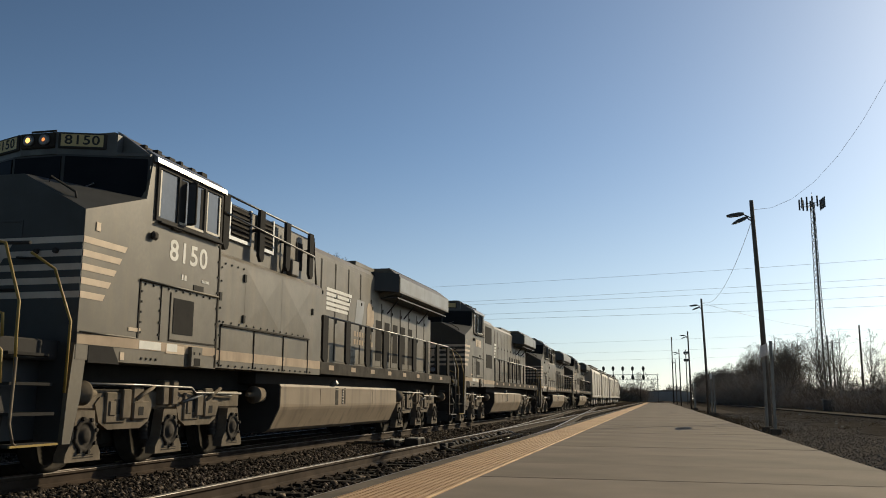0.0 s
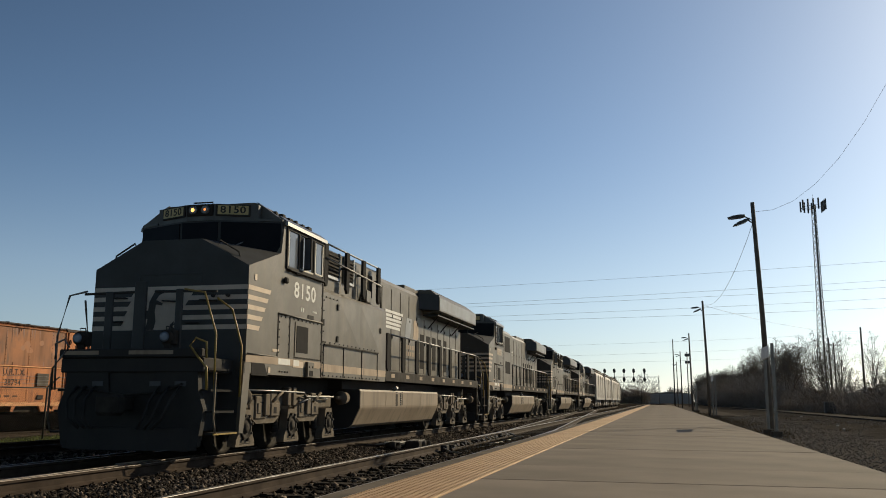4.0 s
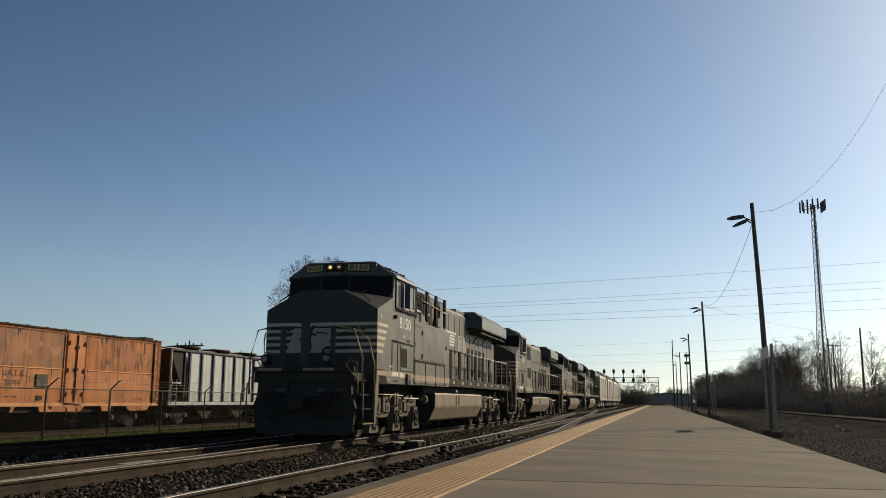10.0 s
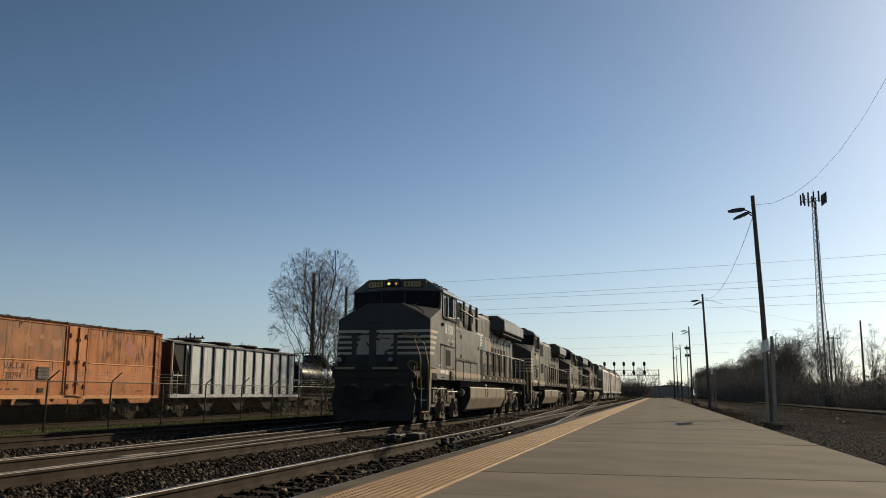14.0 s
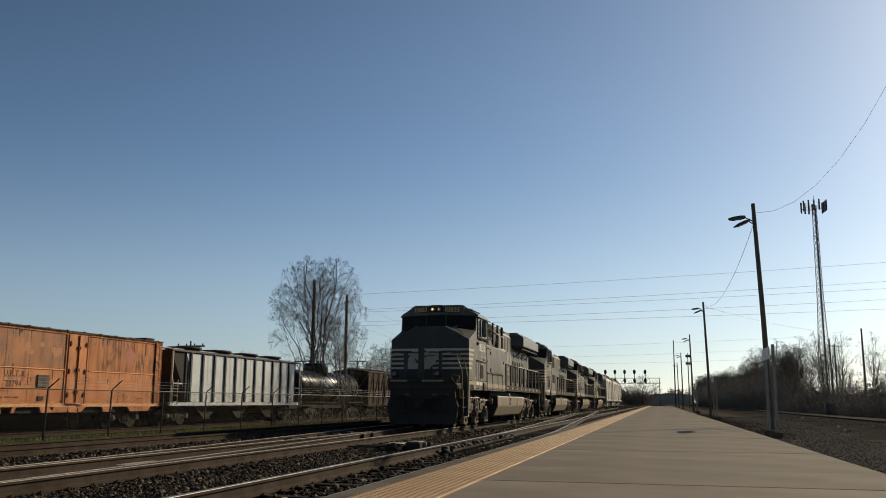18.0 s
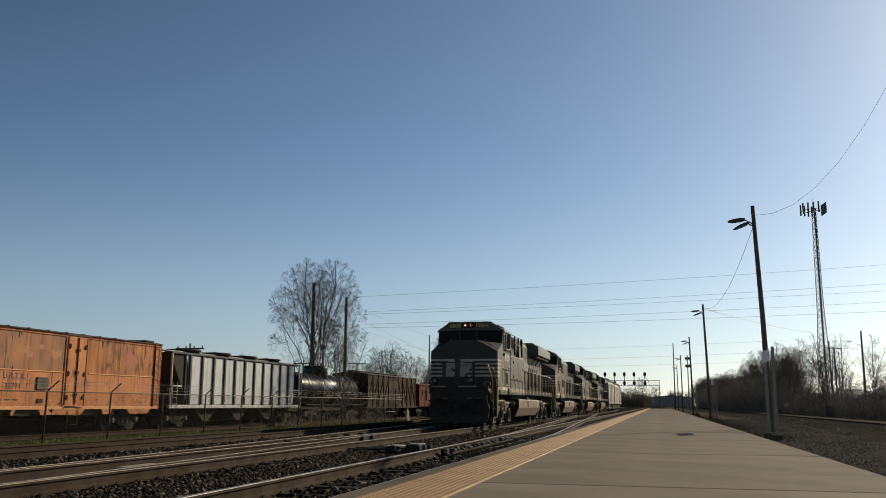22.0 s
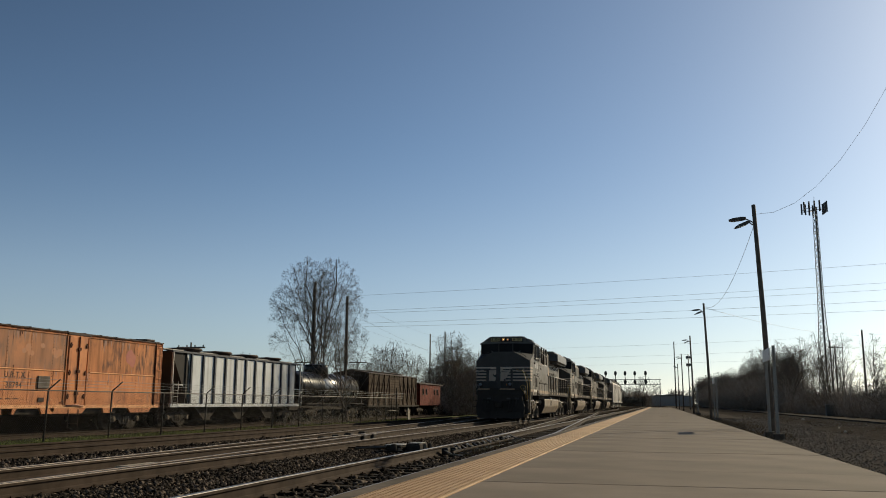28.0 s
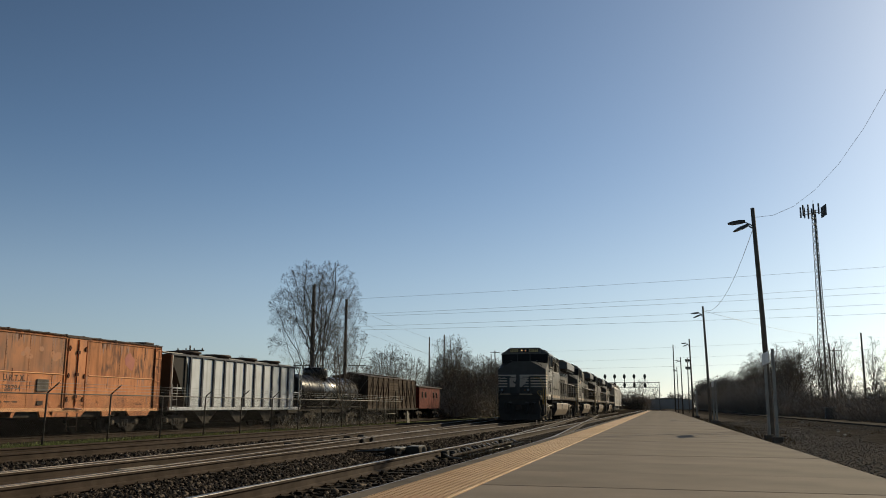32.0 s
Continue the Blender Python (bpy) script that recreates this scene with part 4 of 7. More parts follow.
            tube(bm, ((x, y, 1.15), (x, y + d * 0.25, 0.95), (x * 0.9, y + d * 0.35, 0.65), (x * 0.7, y + d * 0.3, 0.5)), 0.025, 6)
            part("air_hose", bm, M["black"], lo)
    for x in (-0.7, 0.35, 0.8):
        part("warning_plate", boxes((x, x + 0.2, -1.03, -1.02, 1.16, 1.24)), M["lamp"], lo)
    bm = bmesh.new()
    tube(bm, ((-0.9, -1.06, 1.12), (-0.1, -1.12, 1.02), (0.6, -1.08, 1.06), (0.95, -1.06, 1.2)), 0.018, 6)
    part("uncoupling_rod", bm, M["under"], lo)
    for s in (-1, 1):
        step_well(lo, s, -0.15, -1, True)
        step_well(lo, s, 19.95, 1, False)
        bm = bmesh.new()
        prism(bm, ((-0.12, 0.40), (0.03, 0.40), (0.16, 0.95), (0.22, 1.58), (-0.02, 1.58), (-0.08, 1.0)), "x", s * 1.44, s * 1.50)
        part("step_side_plate", bm, P, lo)
        text_part("end_letter", "F", 0.13, M["white"], lo, Matrix.Translation((s * 1.502, 0.10, 1.47)) @ (ON_SIDE if s > 0 else ON_SIDE @ pose(0, 0, 0, 0, 180, 0)), 0.002, 1.0, 1.0)
        # notch drawn as a proud dark plate, its shade put into the colour
        bm = bmesh.new()
        prism(bm, ((0.24, 1.37), (0.24, 1.585), (0.74, 1.585), (0.90, 1.37)), "x", s * 1.44, s * 1.5115)
        part("step_pocket", bm, M["void"], lo, "dark plate for the shaded notch below the cab")
        # second plate added to keep the step well dark, shade in its colour
        part("step_back_plate", boxes((*sorted((s * 1.02, s * 1.06)), -0.9, -0.05, 0.45, 1.6), (*sorted((s * 1.06, s * 1.43)), -0.06, -0.02, 0.42, 1.6)), M["nose"], lo)
        bm = bmesh.new()
        tube(bm, ((s * 1.48, -0.12, 1.0), (s * 1.48, -0.1, 1.85), (s * 1.40, -0.35, 2.45), (s * 1.25, -0.6, 2.62)), 0.018, 8)
        part("grab_rail", bm, M["yellow"] if s > 0 else M["steel"], lo, "yellow grab rail" if s > 0 else "grimy dark grab rail")
        bm = bmesh.new()
        tube(bm, ((s * 1.46, -0.95, 1.1), (s * 1.46, -0.98, 1.65), (s * 1.46, -0.98, 2.0), (s * 1.25, -1.02, 2.66), (s * 0.9, -1.05, 2.72)), 0.018, 8)
        part("grab_rail", bm, M["yellow"] if s > 0 else M["steel"], lo, "yellow grab rail" if s > 0 else "grimy dark grab rail")
        bm = bmesh.new()
        tube(bm, ((s * 1.25, -0.62, 2.73), (s * 0.1, -0.62, 2.75)), 0.022, 8)
        part("porch_handrail", bm, M["black"], lo)
        bm = bmesh.new()
        tube(bm, ((s * 1.38, -1.1, 1.60), (s * 1.38, -1.12, 1.85), (s * 1.2, -1.14, 1.92), (s * 1.1, -1.14, 1.80), (s * 1.25, -1.14, 1.62), (s * 1.4, -1.12, 1.45), (s * 1.4, -1.1, 1.1)), 0.018, 6)
        part("grab_loop", bm, M["yellow"] if s > 0 else M["steel"], lo)
        bm = bmesh.new()
        tube(bm, ((s * 1.5, -1.0, 1.38), (s * 1.5, -1.02, 0.66), (s * 1.5, -0.95, 0.45), (s * 1.5, -0.9, 0.42)), 0.018, 6)
        part("step_hanger", bm, M["truck"], lo)
        bm = bmesh.new()
        tube(bm, ((s * 1.47, 19.7, 2.67), (s * 1.47, 20.2, 2.6), (s * 1.49, 20.75, 1.95), (s * 1.49, 20.8, 0.6)), 0.022, 8)
        part("grab_rail", bm, M["steel"], lo, "pale worn grab rail")
        part("step_side_plate", boxes((*sorted((s * 1.42, s * 1.48)), 19.9, 20.0, 0.40, 1.62)), M["under"], lo)
    for x, w, z in ((-0.75, 0.07, 2.76), (-0.16, 0.11, 2.92), (0.57, 0.06, 2.78)):
        part("porch_post", boxes((x - w, x + w, -0.66, -0.60, 1.6, z), bev=0.01), M["nose"], lo, "black porch post")
    # cabinet and hood
    if modern:
        bm = bmesh.new()
        prism(bm, ((-1.49, 1.42), (1.49, 1.42), (1.49, 3.22), (1.40, 3.30), (-1.40, 3.30), (-1.49, 3.22)), "y", 3.49, 8.0)
        part("equipment_cabinet", bm, P, lo, "full-width black equipment cabinet")
        part("upper_cabinet", boxes((-1.32, 1.32, 3.49, 8.0, 3.30, 4.25), bev=0.03), P, lo)
        for s in (-1, 1):
            for y in (3.66, 5.02, 6.18, 7.35):
                bm = bmesh.new()
                prism(bm, ((y - 0.10, 3.44), (y - 0.02, 3.34), (y + 0.06, 3.36), (y + 0.10, 3.44), (y + 0.10, 4.28), (y - 0.10, 4.28)), "x", s * 1.44, s * 1.50)
                part("baffle", bm, M["void"], lo, "black vertical baffle")
                part("baffle_arm", boxes((*sorted((s * 1.30, s * 1.45)), y - 0.02, y + 0.02, 3.9, 3.95)), M["black"], lo)
            for a, b in ((4.05, 4.80), (5.20, 5.75)):
                bm = boxes((*sorted((s * 1.32, s * 1.35)), a, b, 3.66, 4.2))
                gr = part("grille", bm, M["void"], lo, "dark louvred grille")
                for k in range(6):
                    part("slat", boxes((*sorted((s * 1.35, s * 1.38)), a + 0.03, b - 0.03, 3.71 + k * 0.08, 3.745 + k * 0.08)), M["under"], gr)
                for r in ((a - 0.06, a, 3.60, 4.24), (b, b + 0.05, 3.60, 4.24), (a, b, 3.60, 3.66)):
                    part("grille_frame", boxes((*sorted((s * 1.32, s * 1.37)), *r)), M["alu"], gr)
            bm = bmesh.new()
            tube(bm, ((s * 1.52, 3.55, 3.95), (s * 1.52, 7.45, 3.82)), 0.018, 6)
            tube(bm, ((s * 1.40, 3.55, 4.32), (s * 1.40, 7.55, 4.30)), 0.02, 6)
            part("roof_handrail", bm, M["steel"], lo)
            bm = bmesh.new()
            tube(bm, ((s * 1.40, 7.5, 4.30), (s * 1.36, 7.75, 4.27), (s * 1.25, 8.3, 3.2), (s * 1.25, 8.4, 2.65)), 0.03, 6)
            part("descending_rail", bm, M["black"], lo, "black sloping rail")
        for s in (-1, 1):
            # creased panel, door row and bolts
            bm = bmesh.new()
            for a, b in ((4.45, 5.95), (5.97, 7.45)):
                c = bm.verts.new((s * 1.514, (a + b) / 2, 2.62))
                ring = [bm.verts.new((s * 1.4925, y, z)) for y, z in ((a, 2.14), (b, 2.14), (b, 3.16), (a, 3.16))]
                for k in range(4):
                    bm.faces.new((c, ring[k], ring[(k + 1) % 4]) if s > 0 else (c, ring[(k + 1) % 4], ring[k]))
            part("creased_panel", bm, P, lo, "large creased side panel")
            part("door_rail", boxes((*sorted((s * 1.49, s * 1.53)), 3.62, 7.3, 2.095, 2.125)), M["under"], lo)
            for y in (3.62, 4.85, 6.10, 7.30):
                part("panel_seam", boxes((*sorted((s * 1.49, s * 1.505)), y - 0.012, y + 0.012, 1.44, 2.1)), M["under"], lo)
            for y, z in ((4.42, 2.2), (4.42, 2.9), (7.5, 2.62), (3.56, 2.5)):
                part("hinge", boxes((*sorted((s * 1.49, s * 1.52)), y - 0.05, y + 0.02, z, z + 0.13)), M["black"], lo)
            bm = bmesh.new()
            pts = [(3.58 + k * 0.0, 1.5 + k * 0.22) for k in range(8)] + [(3.7 + k * 0.22, 3.12) for k in range(4)] + [(3.7 + k * 0.28, 2.16) for k in range(13)] + [(y, 1.46 + k * 0.2) for y in (4.85, 6.10) for k in range(4)] + [(3.7 + k * 0.25, 1.46) for k in range(16)]
            for y, z in pts:
                quad_box(bm, *sorted((s * 1.49, s * 1.507)), y - 0.014, y + 0.014, z - 0.014, z + 0.014)
            tagged(part("bolts", bm, M["black"], lo), kind="stuff")
            part("cabinet_box", boxes((*sorted((s * 1.32, s * 1.45)), 6.5, 6.85, 3.32, 3.62), bev=0.02), P, lo)
            part("upper_door", boxes((*sorted((s * 1.32, s * 1.34)), 6.95, 7.25, 3.5, 4.05)), M["void"], lo)
            bm = bmesh.new()
            tube(bm, ((s * 1.33, 6.3, 3.32), (s * 1.38, 6.3, 3.5), (s * 1.38, 6.3, 4.1)), 0.02, 6)
            part("conduit", bm, M["black"], lo)
        hood0, wing0 = 8.0, 13.9
    else:
        bm = bmesh.new()
        prism(bm, ((-1.49, 1.42), (1.49, 1.42), (1.49, 4.02), (1.32, 4.20), (-1.32, 4.20), (-1.49, 4.02)), "y", 3.49, 6.05)
        part("equipment_cabinet", bm, P, lo, "full-width black equipment cabinet")
        for s in (-1, 1):
            part("cabinet_vent", boxes((*sorted((s * 1.48, s * 1.50)), 4.0, 5.4, 3.2, 3.9), (*sorted((s * 1.48, s * 1.50)), 4.2, 5.5, 2.2, 2.75)), M["void"], lo)
        hood0, wing0 = 6.05, 15.3
    hw = 0.90
    bm = bmesh.new()
    prism(bm, ((-hw, 1.70), (hw, 1.70), (hw, 4.22), (hw - 0.12, 4.36), (-hw + 0.12, 4.36), (-hw, 4.22)), "y", hood0, 19.15)
    hood = part("hood", bm, P, lo, "long narrow engine hood")
    for s in (-1, 1):
        for y in np.arange(hood0 + 0.5, 18.9, 0.92):
            f = boxes((*sorted((s * hw, s * (hw + 0.012))), y + 0.03, y + 0.86, 1.80, 3.55 if y > wing0 - 1.5 else 4.12), bev=0.004)
            d = part("hood_door", f, P, hood)
            part("door_gap", boxes((*sorted((s * hw, s * (hw + 0.004))), y - 0.03, y + 0.028, 1.80, 3.55 if y > wing0 - 1.5 else 4.12)), M["under"], hood)
            part("latch", boxes((*sorted((s * (hw + 0.012), s * (hw + 0.035)), ), y + 0.06, y + 0.11, 2.7, 2.8), (*sorted((s * (hw + 0.012), s * (hw + 0.03))), y + 0.06, y + 0.10, 3.3, 3.38)), M["black"], d)
        for i in range(5):
            part("hood_vent", boxes((*sorted((s * (hw + 0.012), s * (hw + 0.02))), 13.5 + i * 0.8, 13.95 + i * 0.8, 1.95, 3.05)), M["void"], hood)
    # exhaust, roof clutter
    part("roof_hatch", boxes((-0.6, 0.6, hood0 + 0.3, 10.3, 4.36, 4.42), (-0.35, 0.35, 10.9, 11.6, 4.36, 4.56), (-0.75, 0.75, 12.2, wing0 - 0.1, 4.36, 4.50), bev=0.02), P, hood)
    # radiator wings
    bm = bmesh.new()
    prism(bm, ((-1.46, 3.84), (-1.0, 3.72), (1.0, 3.72), (1.46, 3.84), (1.46, 4.28), (1.15, 4.52), (-1.15, 4.52), (-1.46, 4.28)), "y", wing0, 19.8)
    wing = part("radiator_wing", bm, P, lo, "broad overhanging radiator section")
    for s in (-1, 1):
        # panel added over the wing paint to carry the sun's brightness
        part("wing_side_panel", boxes((*sorted((s * 1.46, s * 1.466)), wing0 + 0.05, 19.75, 3.88, 4.27)), M["wingpanel"], wing, "radiator side panel, tone lightened for the sun's reflection")
    # sloped end and underside take the darkened black, their shade in the colour
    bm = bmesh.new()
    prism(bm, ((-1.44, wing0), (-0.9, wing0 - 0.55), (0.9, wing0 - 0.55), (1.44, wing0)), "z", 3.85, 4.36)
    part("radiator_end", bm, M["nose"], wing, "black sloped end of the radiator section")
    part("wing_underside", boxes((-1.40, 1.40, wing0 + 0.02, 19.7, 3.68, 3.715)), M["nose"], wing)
    part("radiator_grille", boxes((-1.1, 1.1, wing0 + 0.2, 19.6, 4.52, 4.56)), M["black"], wing)
    for s in (-1, 1):
        for y in (wing0 + 0.5, wing0 + 2.2, wing0 + 3.9):
            bm = bmesh.new()
            tube(bm, ((s * 1.40, y, 3.83), (s * 0.95, y, 3.30)), 0.02, 6)
            part("wing_brace", bm, M["black"], wing)
        handrail_run(lo, s * 1.47, hood0 + 0.3, 19.7, 2.67, 1.66, 1.5 if modern else 1.25, modern)
    part("rear_end", boxes((-0.9, 0.9, 19.15, 19.5, 1.70, 3.4), bev=0.04), P, lo)
    part("rear_porch", boxes((-1.4, 1.4, 19.5, 20.25, 1.40, 1.64), bev=0.02), M["black"], lo)
    # fuel tank
    bm = bmesh.new()
    half = [(1.16, 0.31), (1.24, 0.33), (1.31, 0.38), (1.478, 0.73), (1.495, 0.78), (1.50, 0.83), (1.50, 1.16), (1.475, 1.205)]
    prism(bm, half + [(-u, v) for u, v in half[::-1]], "y", 6.05, 13.55)
    tk = part("fuel_tank", bm, M["tank"], lo, "dusty tan fuel tank with spill streaks")
    for y in (6.03, 13.55):
        bm = bmesh.new()
        prism(bm, [(u * 0.985, v) for u, v in half] + [(-u * 0.985, v) for u, v in half[::-1]], "y", y, y + 0.02)
        part("tank_end", bm, M["black"], tk, "black tank end")
    for s in (-1, 1):
        part("fuel_gauge", boxes((*sorted((s * 1.50, s * 1.51)), 9.35, 9.42, 0.82, 1.15)), M["black"], tk)
        for k in range(5):
            part("gauge_mark", boxes((*sorted((s * 1.51, s * 1.514)), 9.36, 9.41, 0.85 + k * 0.06, 0.87 + k * 0.06)), M["white"], tk)
        part("tank_seam", boxes((*sorted((s * 1.50, s * 1.506)), 6.07, 13.53, 1.125, 1.145), (*sorted((s * 1.50, s * 1.506)), 8.05, 8.07, 0.80, 1.15), (*sorted((s * 1.50, s * 1.506)), 11.5, 11.52, 0.80, 1.15)), M["tank"], tk)
        part("spill_streak", boxes((*sorted((s * 1.50, s * 1.503)), 8.93, 9.12, 0.80, 1.17), (*sorted((s * 1.50, s * 1.503)), 9.5, 9.58, 0.82, 1.17)), M["under"], tk, "dark fuel spill streak")
        bm = bmesh.new()
        tube(bm, ((s * 1.40, 8.9, 1.2), (s * 1.55, 8.9, 1.29)), 0.05, 10)
        part("filler_cap", bm, M["steel"], tk)
    loco_truck(lo, 0.66)
    loco_truck(lo, 14.77)
    # cab side detail
    for s in (-1, 1):
        x0, x1 = sorted((s * 1.505, s * 1.512))
        part("sill_stripe", boxes((x0, x1, 0.0, 3.48, 1.59, 1.72)), M["dullstripe"], lo, "dusty faded stripe")
        part("sill_stripe", boxes((*sorted((s * 1.49, s * 1.496)), 3.49, yw, 1.54, 1.70)), M["dullstripe"], lo, "dusty faded stripe")
        part("reflective_strip", boxes((*sorted((s * 1.512, s * 1.516)), 1.32, 1.86, 1.60, 1.71), (*sorted((s * 1.512, s * 1.516)), 2.02, 2.30, 1.60, 1.71)), M["white"], lo, "pale reflective strip")
        bm = bmesh.new()
        tube(bm, ((s * 1.50, 1.26, 1.735), (s * 1.53, 0.02, 1.735)), 0.012, 6)
        tube(bm, ((s * 1.53, 1.26, 2.535), (s * 1.53, 3.44, 2.535)), 0.014, 6)
        part("door_gutter", bm, M["paint"], lo)
        part("side_vent", boxes((x0, x1, 2.15, 2.72, 1.86, 2.38)), M["void"], lo, "dark square vent")
        for y, z, w, h in ((0.22, 3.02, 0.09, 0.11), (1.05, 1.82, 0.28, 0.05), (0.9, 1.43, 0.09, 0.1), (2.0, 1.57, 0.5, 0.12)):
            part("small_placard", boxes((x0, x1 + (0.003 if s > 0 else 0), y, y + w, z, z + h)), M["stripe"], lo)
        part("lamp_bracket", boxes((*sorted((s * 1.505, s * 1.58)), 1.42, 1.56, 3.12, 3.24), bev=0.03), M["under"], lo)
        part("name_plate_frame", boxes((*sorted((s * 1.505, s * 1.515)), 2.68, 2.98, 2.56, 2.64)), M["black"], lo)
        bm = bmesh.new()
        pts = [(1.32, 1.82 + k * 0.14) for k in range(5)] + [(1.4 + k * 0.2, 2.49) for k in range(10)] + [(1.78, 1.82 + k * 0.17) for k in range(4)] + [(1.4 + k * 0.12, 1.47) for k in range(4)] + [(3.42, 1.6 + k * 0.25) for k in range(11)] + [(2.9 + k * 0.1, 1.5 + 0.15 * j) for k in range(2) for j in range(2)]
        for y, z in pts:
            quad_box(bm, *sorted((s * 1.505, s * 1.520)), y - 0.014, y + 0.014, z - 0.014, z + 0.014)
        tagged(part("bolts", bm, M["black"], lo), kind="stuff")
        bm = bmesh.new()
        for r in ((1.26, 3.47, 2.52, 2.55), (1.26, 1.29, 1.74, 2.52), (3.44, 3.48, 1.42, 4.25), (1.80, 1.815, 1.74, 2.52), (2.05, 2.07, 1.78, 2.45), (2.05, 3.4, 1.75, 1.775)):
            quad_box(bm, *sorted((s * 1.505, s * 1.516)), *r)
        part("panel_seam", bm, M["under"], lo)
        sb = part("sill_box", boxes((*sorted((s * 1.50, s * 1.57)), 2.62, 2.95, 1.40, 1.70), bev=0.01), P, lo)
        # openings are dark plates on the box face, coloured as shade
        part("sill_box_opening", boxes((*sorted((s * 1.57, s * 1.574)), 2.70, 2.88, 1.42, 1.53), (*sorted((s * 1.57, s * 1.574)), 2.68, 2.72, 1.58, 1.62), (*sorted((s * 1.57, s * 1.574)), 2.84, 2.88, 1.58, 1.62)), M["void"], sb)
        if not modern:
            part("road_number", boxes(*[(x0, x1, 2.02 + k * 0.27, 2.20 + k * 0.27, 2.95, 3.22) for k in range(4)]), M["stripe"], lo, "four worn pale digits")
        if number:
            text_part("road_number", number, 0.425, M["white"], lo, Matrix.Translation((s * 1.507, 2.51, 3.055)) @ (ON_SIDE if s > 0 else ON_SIDE @ pose(0, 0, 0, 0, 180, 0)), 0.002, 1.12, 1.2, "white road number")
            part("small_lettering", boxes((x0, x1, 2.32, 2.37, 2.67, 2.75), (x0, x1, 2.40, 2.46, 2.67, 2.75)), M["white"], lo)
            part("small_lettering", boxes(*[(x0, x1, 2.92 + k * 0.04, 2.945 + k * 0.04, 2.70, 2.74) for k in range(6)]), M["white"], lo)
        # slanted bars and worn letters of the hood emblem
        hx = s * (hw + 0.014)
        rows = []
        if modern:
            for i in range(5):
                z = 3.50 - i * 0.112
                rows.append(((9.75, z - 0.075), (11.5 - i * 0.07, z - 0.075), (11.5 - i * 0.07, z), (9.75, z)))
            shapes = (((11.75, 2.80), (12.28, 2.80), (12.42, 3.10), (12.50, 3.44), (11.92, 3.44), (11.80, 3.10)), ((12.68, 2.84), (12.86, 2.78), (13.18, 2.80), (13.30, 2.96), (13.28, 3.30), (13.12, 3.44), (12.84, 3.44), (12.70, 3.30), (12.74, 3.10)))
            for k, r in enumerate(shapes):
                bm = bmesh.new()
                prism(bm, r, "x", hx, hx + s * 0.004)
                part("emblem_shape", bm, M["dullstripe"] if k else M["wingpanel"], lo, "worn pale emblem shape")
            for z, n in ((2.49, 7), (2.29, 8)):
                for k in range(n):
                    part("lettering_bar", boxes((*sorted((hx, hx + s * 0.004)), 11.72 + k * 0.2, 11.84 + k * 0.2, z, z + 0.13)), M["dullstripe"], lo, "tan unreadable letter")
        else:
            for i in range(5):
                z = 3.5 - i * 0.14
                rows.append(((8.3, z - 0.09), (9.8 - i * 0.1, z - 0.09), (9.8 - i * 0.1, z), (8.3, z)))
        for r in rows:
            bm = bmesh.new()
            prism(bm, r, "x", hx, hx + s * 0.004)
            part("hood_emblem", bm, M["white"], lo)
    return lo


TRAIN = []       # (thing, distance behind the lead nose)
lead = build_loco("new", "dusty black diesel locomotive with cream nose stripes, headlight lit", "locomotives of the train", "8150")
TRAIN.append((lead, 0.0))
second = build_loco("old", "older dusty black diesel locomotive with wide cab", "locomotives of the train")
TRAIN.append((second, 22.3))
third = build_loco("new", "black diesel locomotive with cream nose stripes behind the leaders", "locomotives of the train")
TRAIN.append((third, 44.2))
fourth = tagged(copy_thing(second, Matrix()), "black diesel locomotive at the head of the hopper cars")
TRAIN.append((fourth, 65.2))


# ---------- freight cars ----------
# Local frame as for the locomotives; y runs from the end that is nearer to the start of the platform.
def car_truck(car, y, z=0.0, half=0.86):
    tr = new("truck_frame")
    tr.parent = car
    for s in (-1, 1):
        bm = bmesh.new()
        prism(bm, ((y - 1.05, 0.42), (y - 0.45, 0.42), (y - 0.3, 0.24), (y + 0.3, 0.24), (y + 0.45, 0.42), (y + 1.05, 0.42), (y + 1.05, 0.60), (y + 0.5, 0.72), (y - 0.5, 0.72), (y - 1.05, 0.60)), "x", s * 0.98, s * 1.10)
        part("side_frame", bm, M["under"], tr)
        bm = bmesh.new()
        for k in (-0.18, 0.0, 0.18):
            tube(bm, ((s * 1.12, y + k, 0.30), (s * 1.12, y + k, 0.58)), 0.05, 8)
        part("coil_spring", bm, M["truck"], tr)
        for d in (-1, 1):
            bm = bmesh.new()
            lathe(bm, [(s * 0.66, 0.44), (s * 0.69, 0.44), (s * 0.70, 0.42), (s * 0.80, 0.415), (s * 0.80, 0.34), (s * 0.77, 0.16), (s * 0.84, 0.12)], "x", (0, y + d * half, 0.42), 22)
            part("wheel", bm, M["wheel"], tr)
            bm = bmesh.new()
            lathe(bm, [(s * 1.0, 0.12), (s * 1.16, 0.11), (s * 1.18, 0.06)], "x", (0, y + d * half, 0.46), 12)
            part("bearing_cap", bm, M["truck"], tr)
    part("bolster", boxes((-1.0, 1.0, y - 0.2, y + 0.2, 0.55, 0.85)), M["under"], tr)


def coupler_at(car, y, d):
    bm = bmesh.new()
    quad_box(bm, -0.11, 0.11, *sorted((y, y + d * 0.4)), 0.76, 0.98, bev=0.03)
    quad_box(bm, -0.18, 0.18, *sorted((y + d * 0.3, y + d * 0.55)), 0.72, 1.02, bev=0.05)
    part("coupler", bm, M["under"], car)


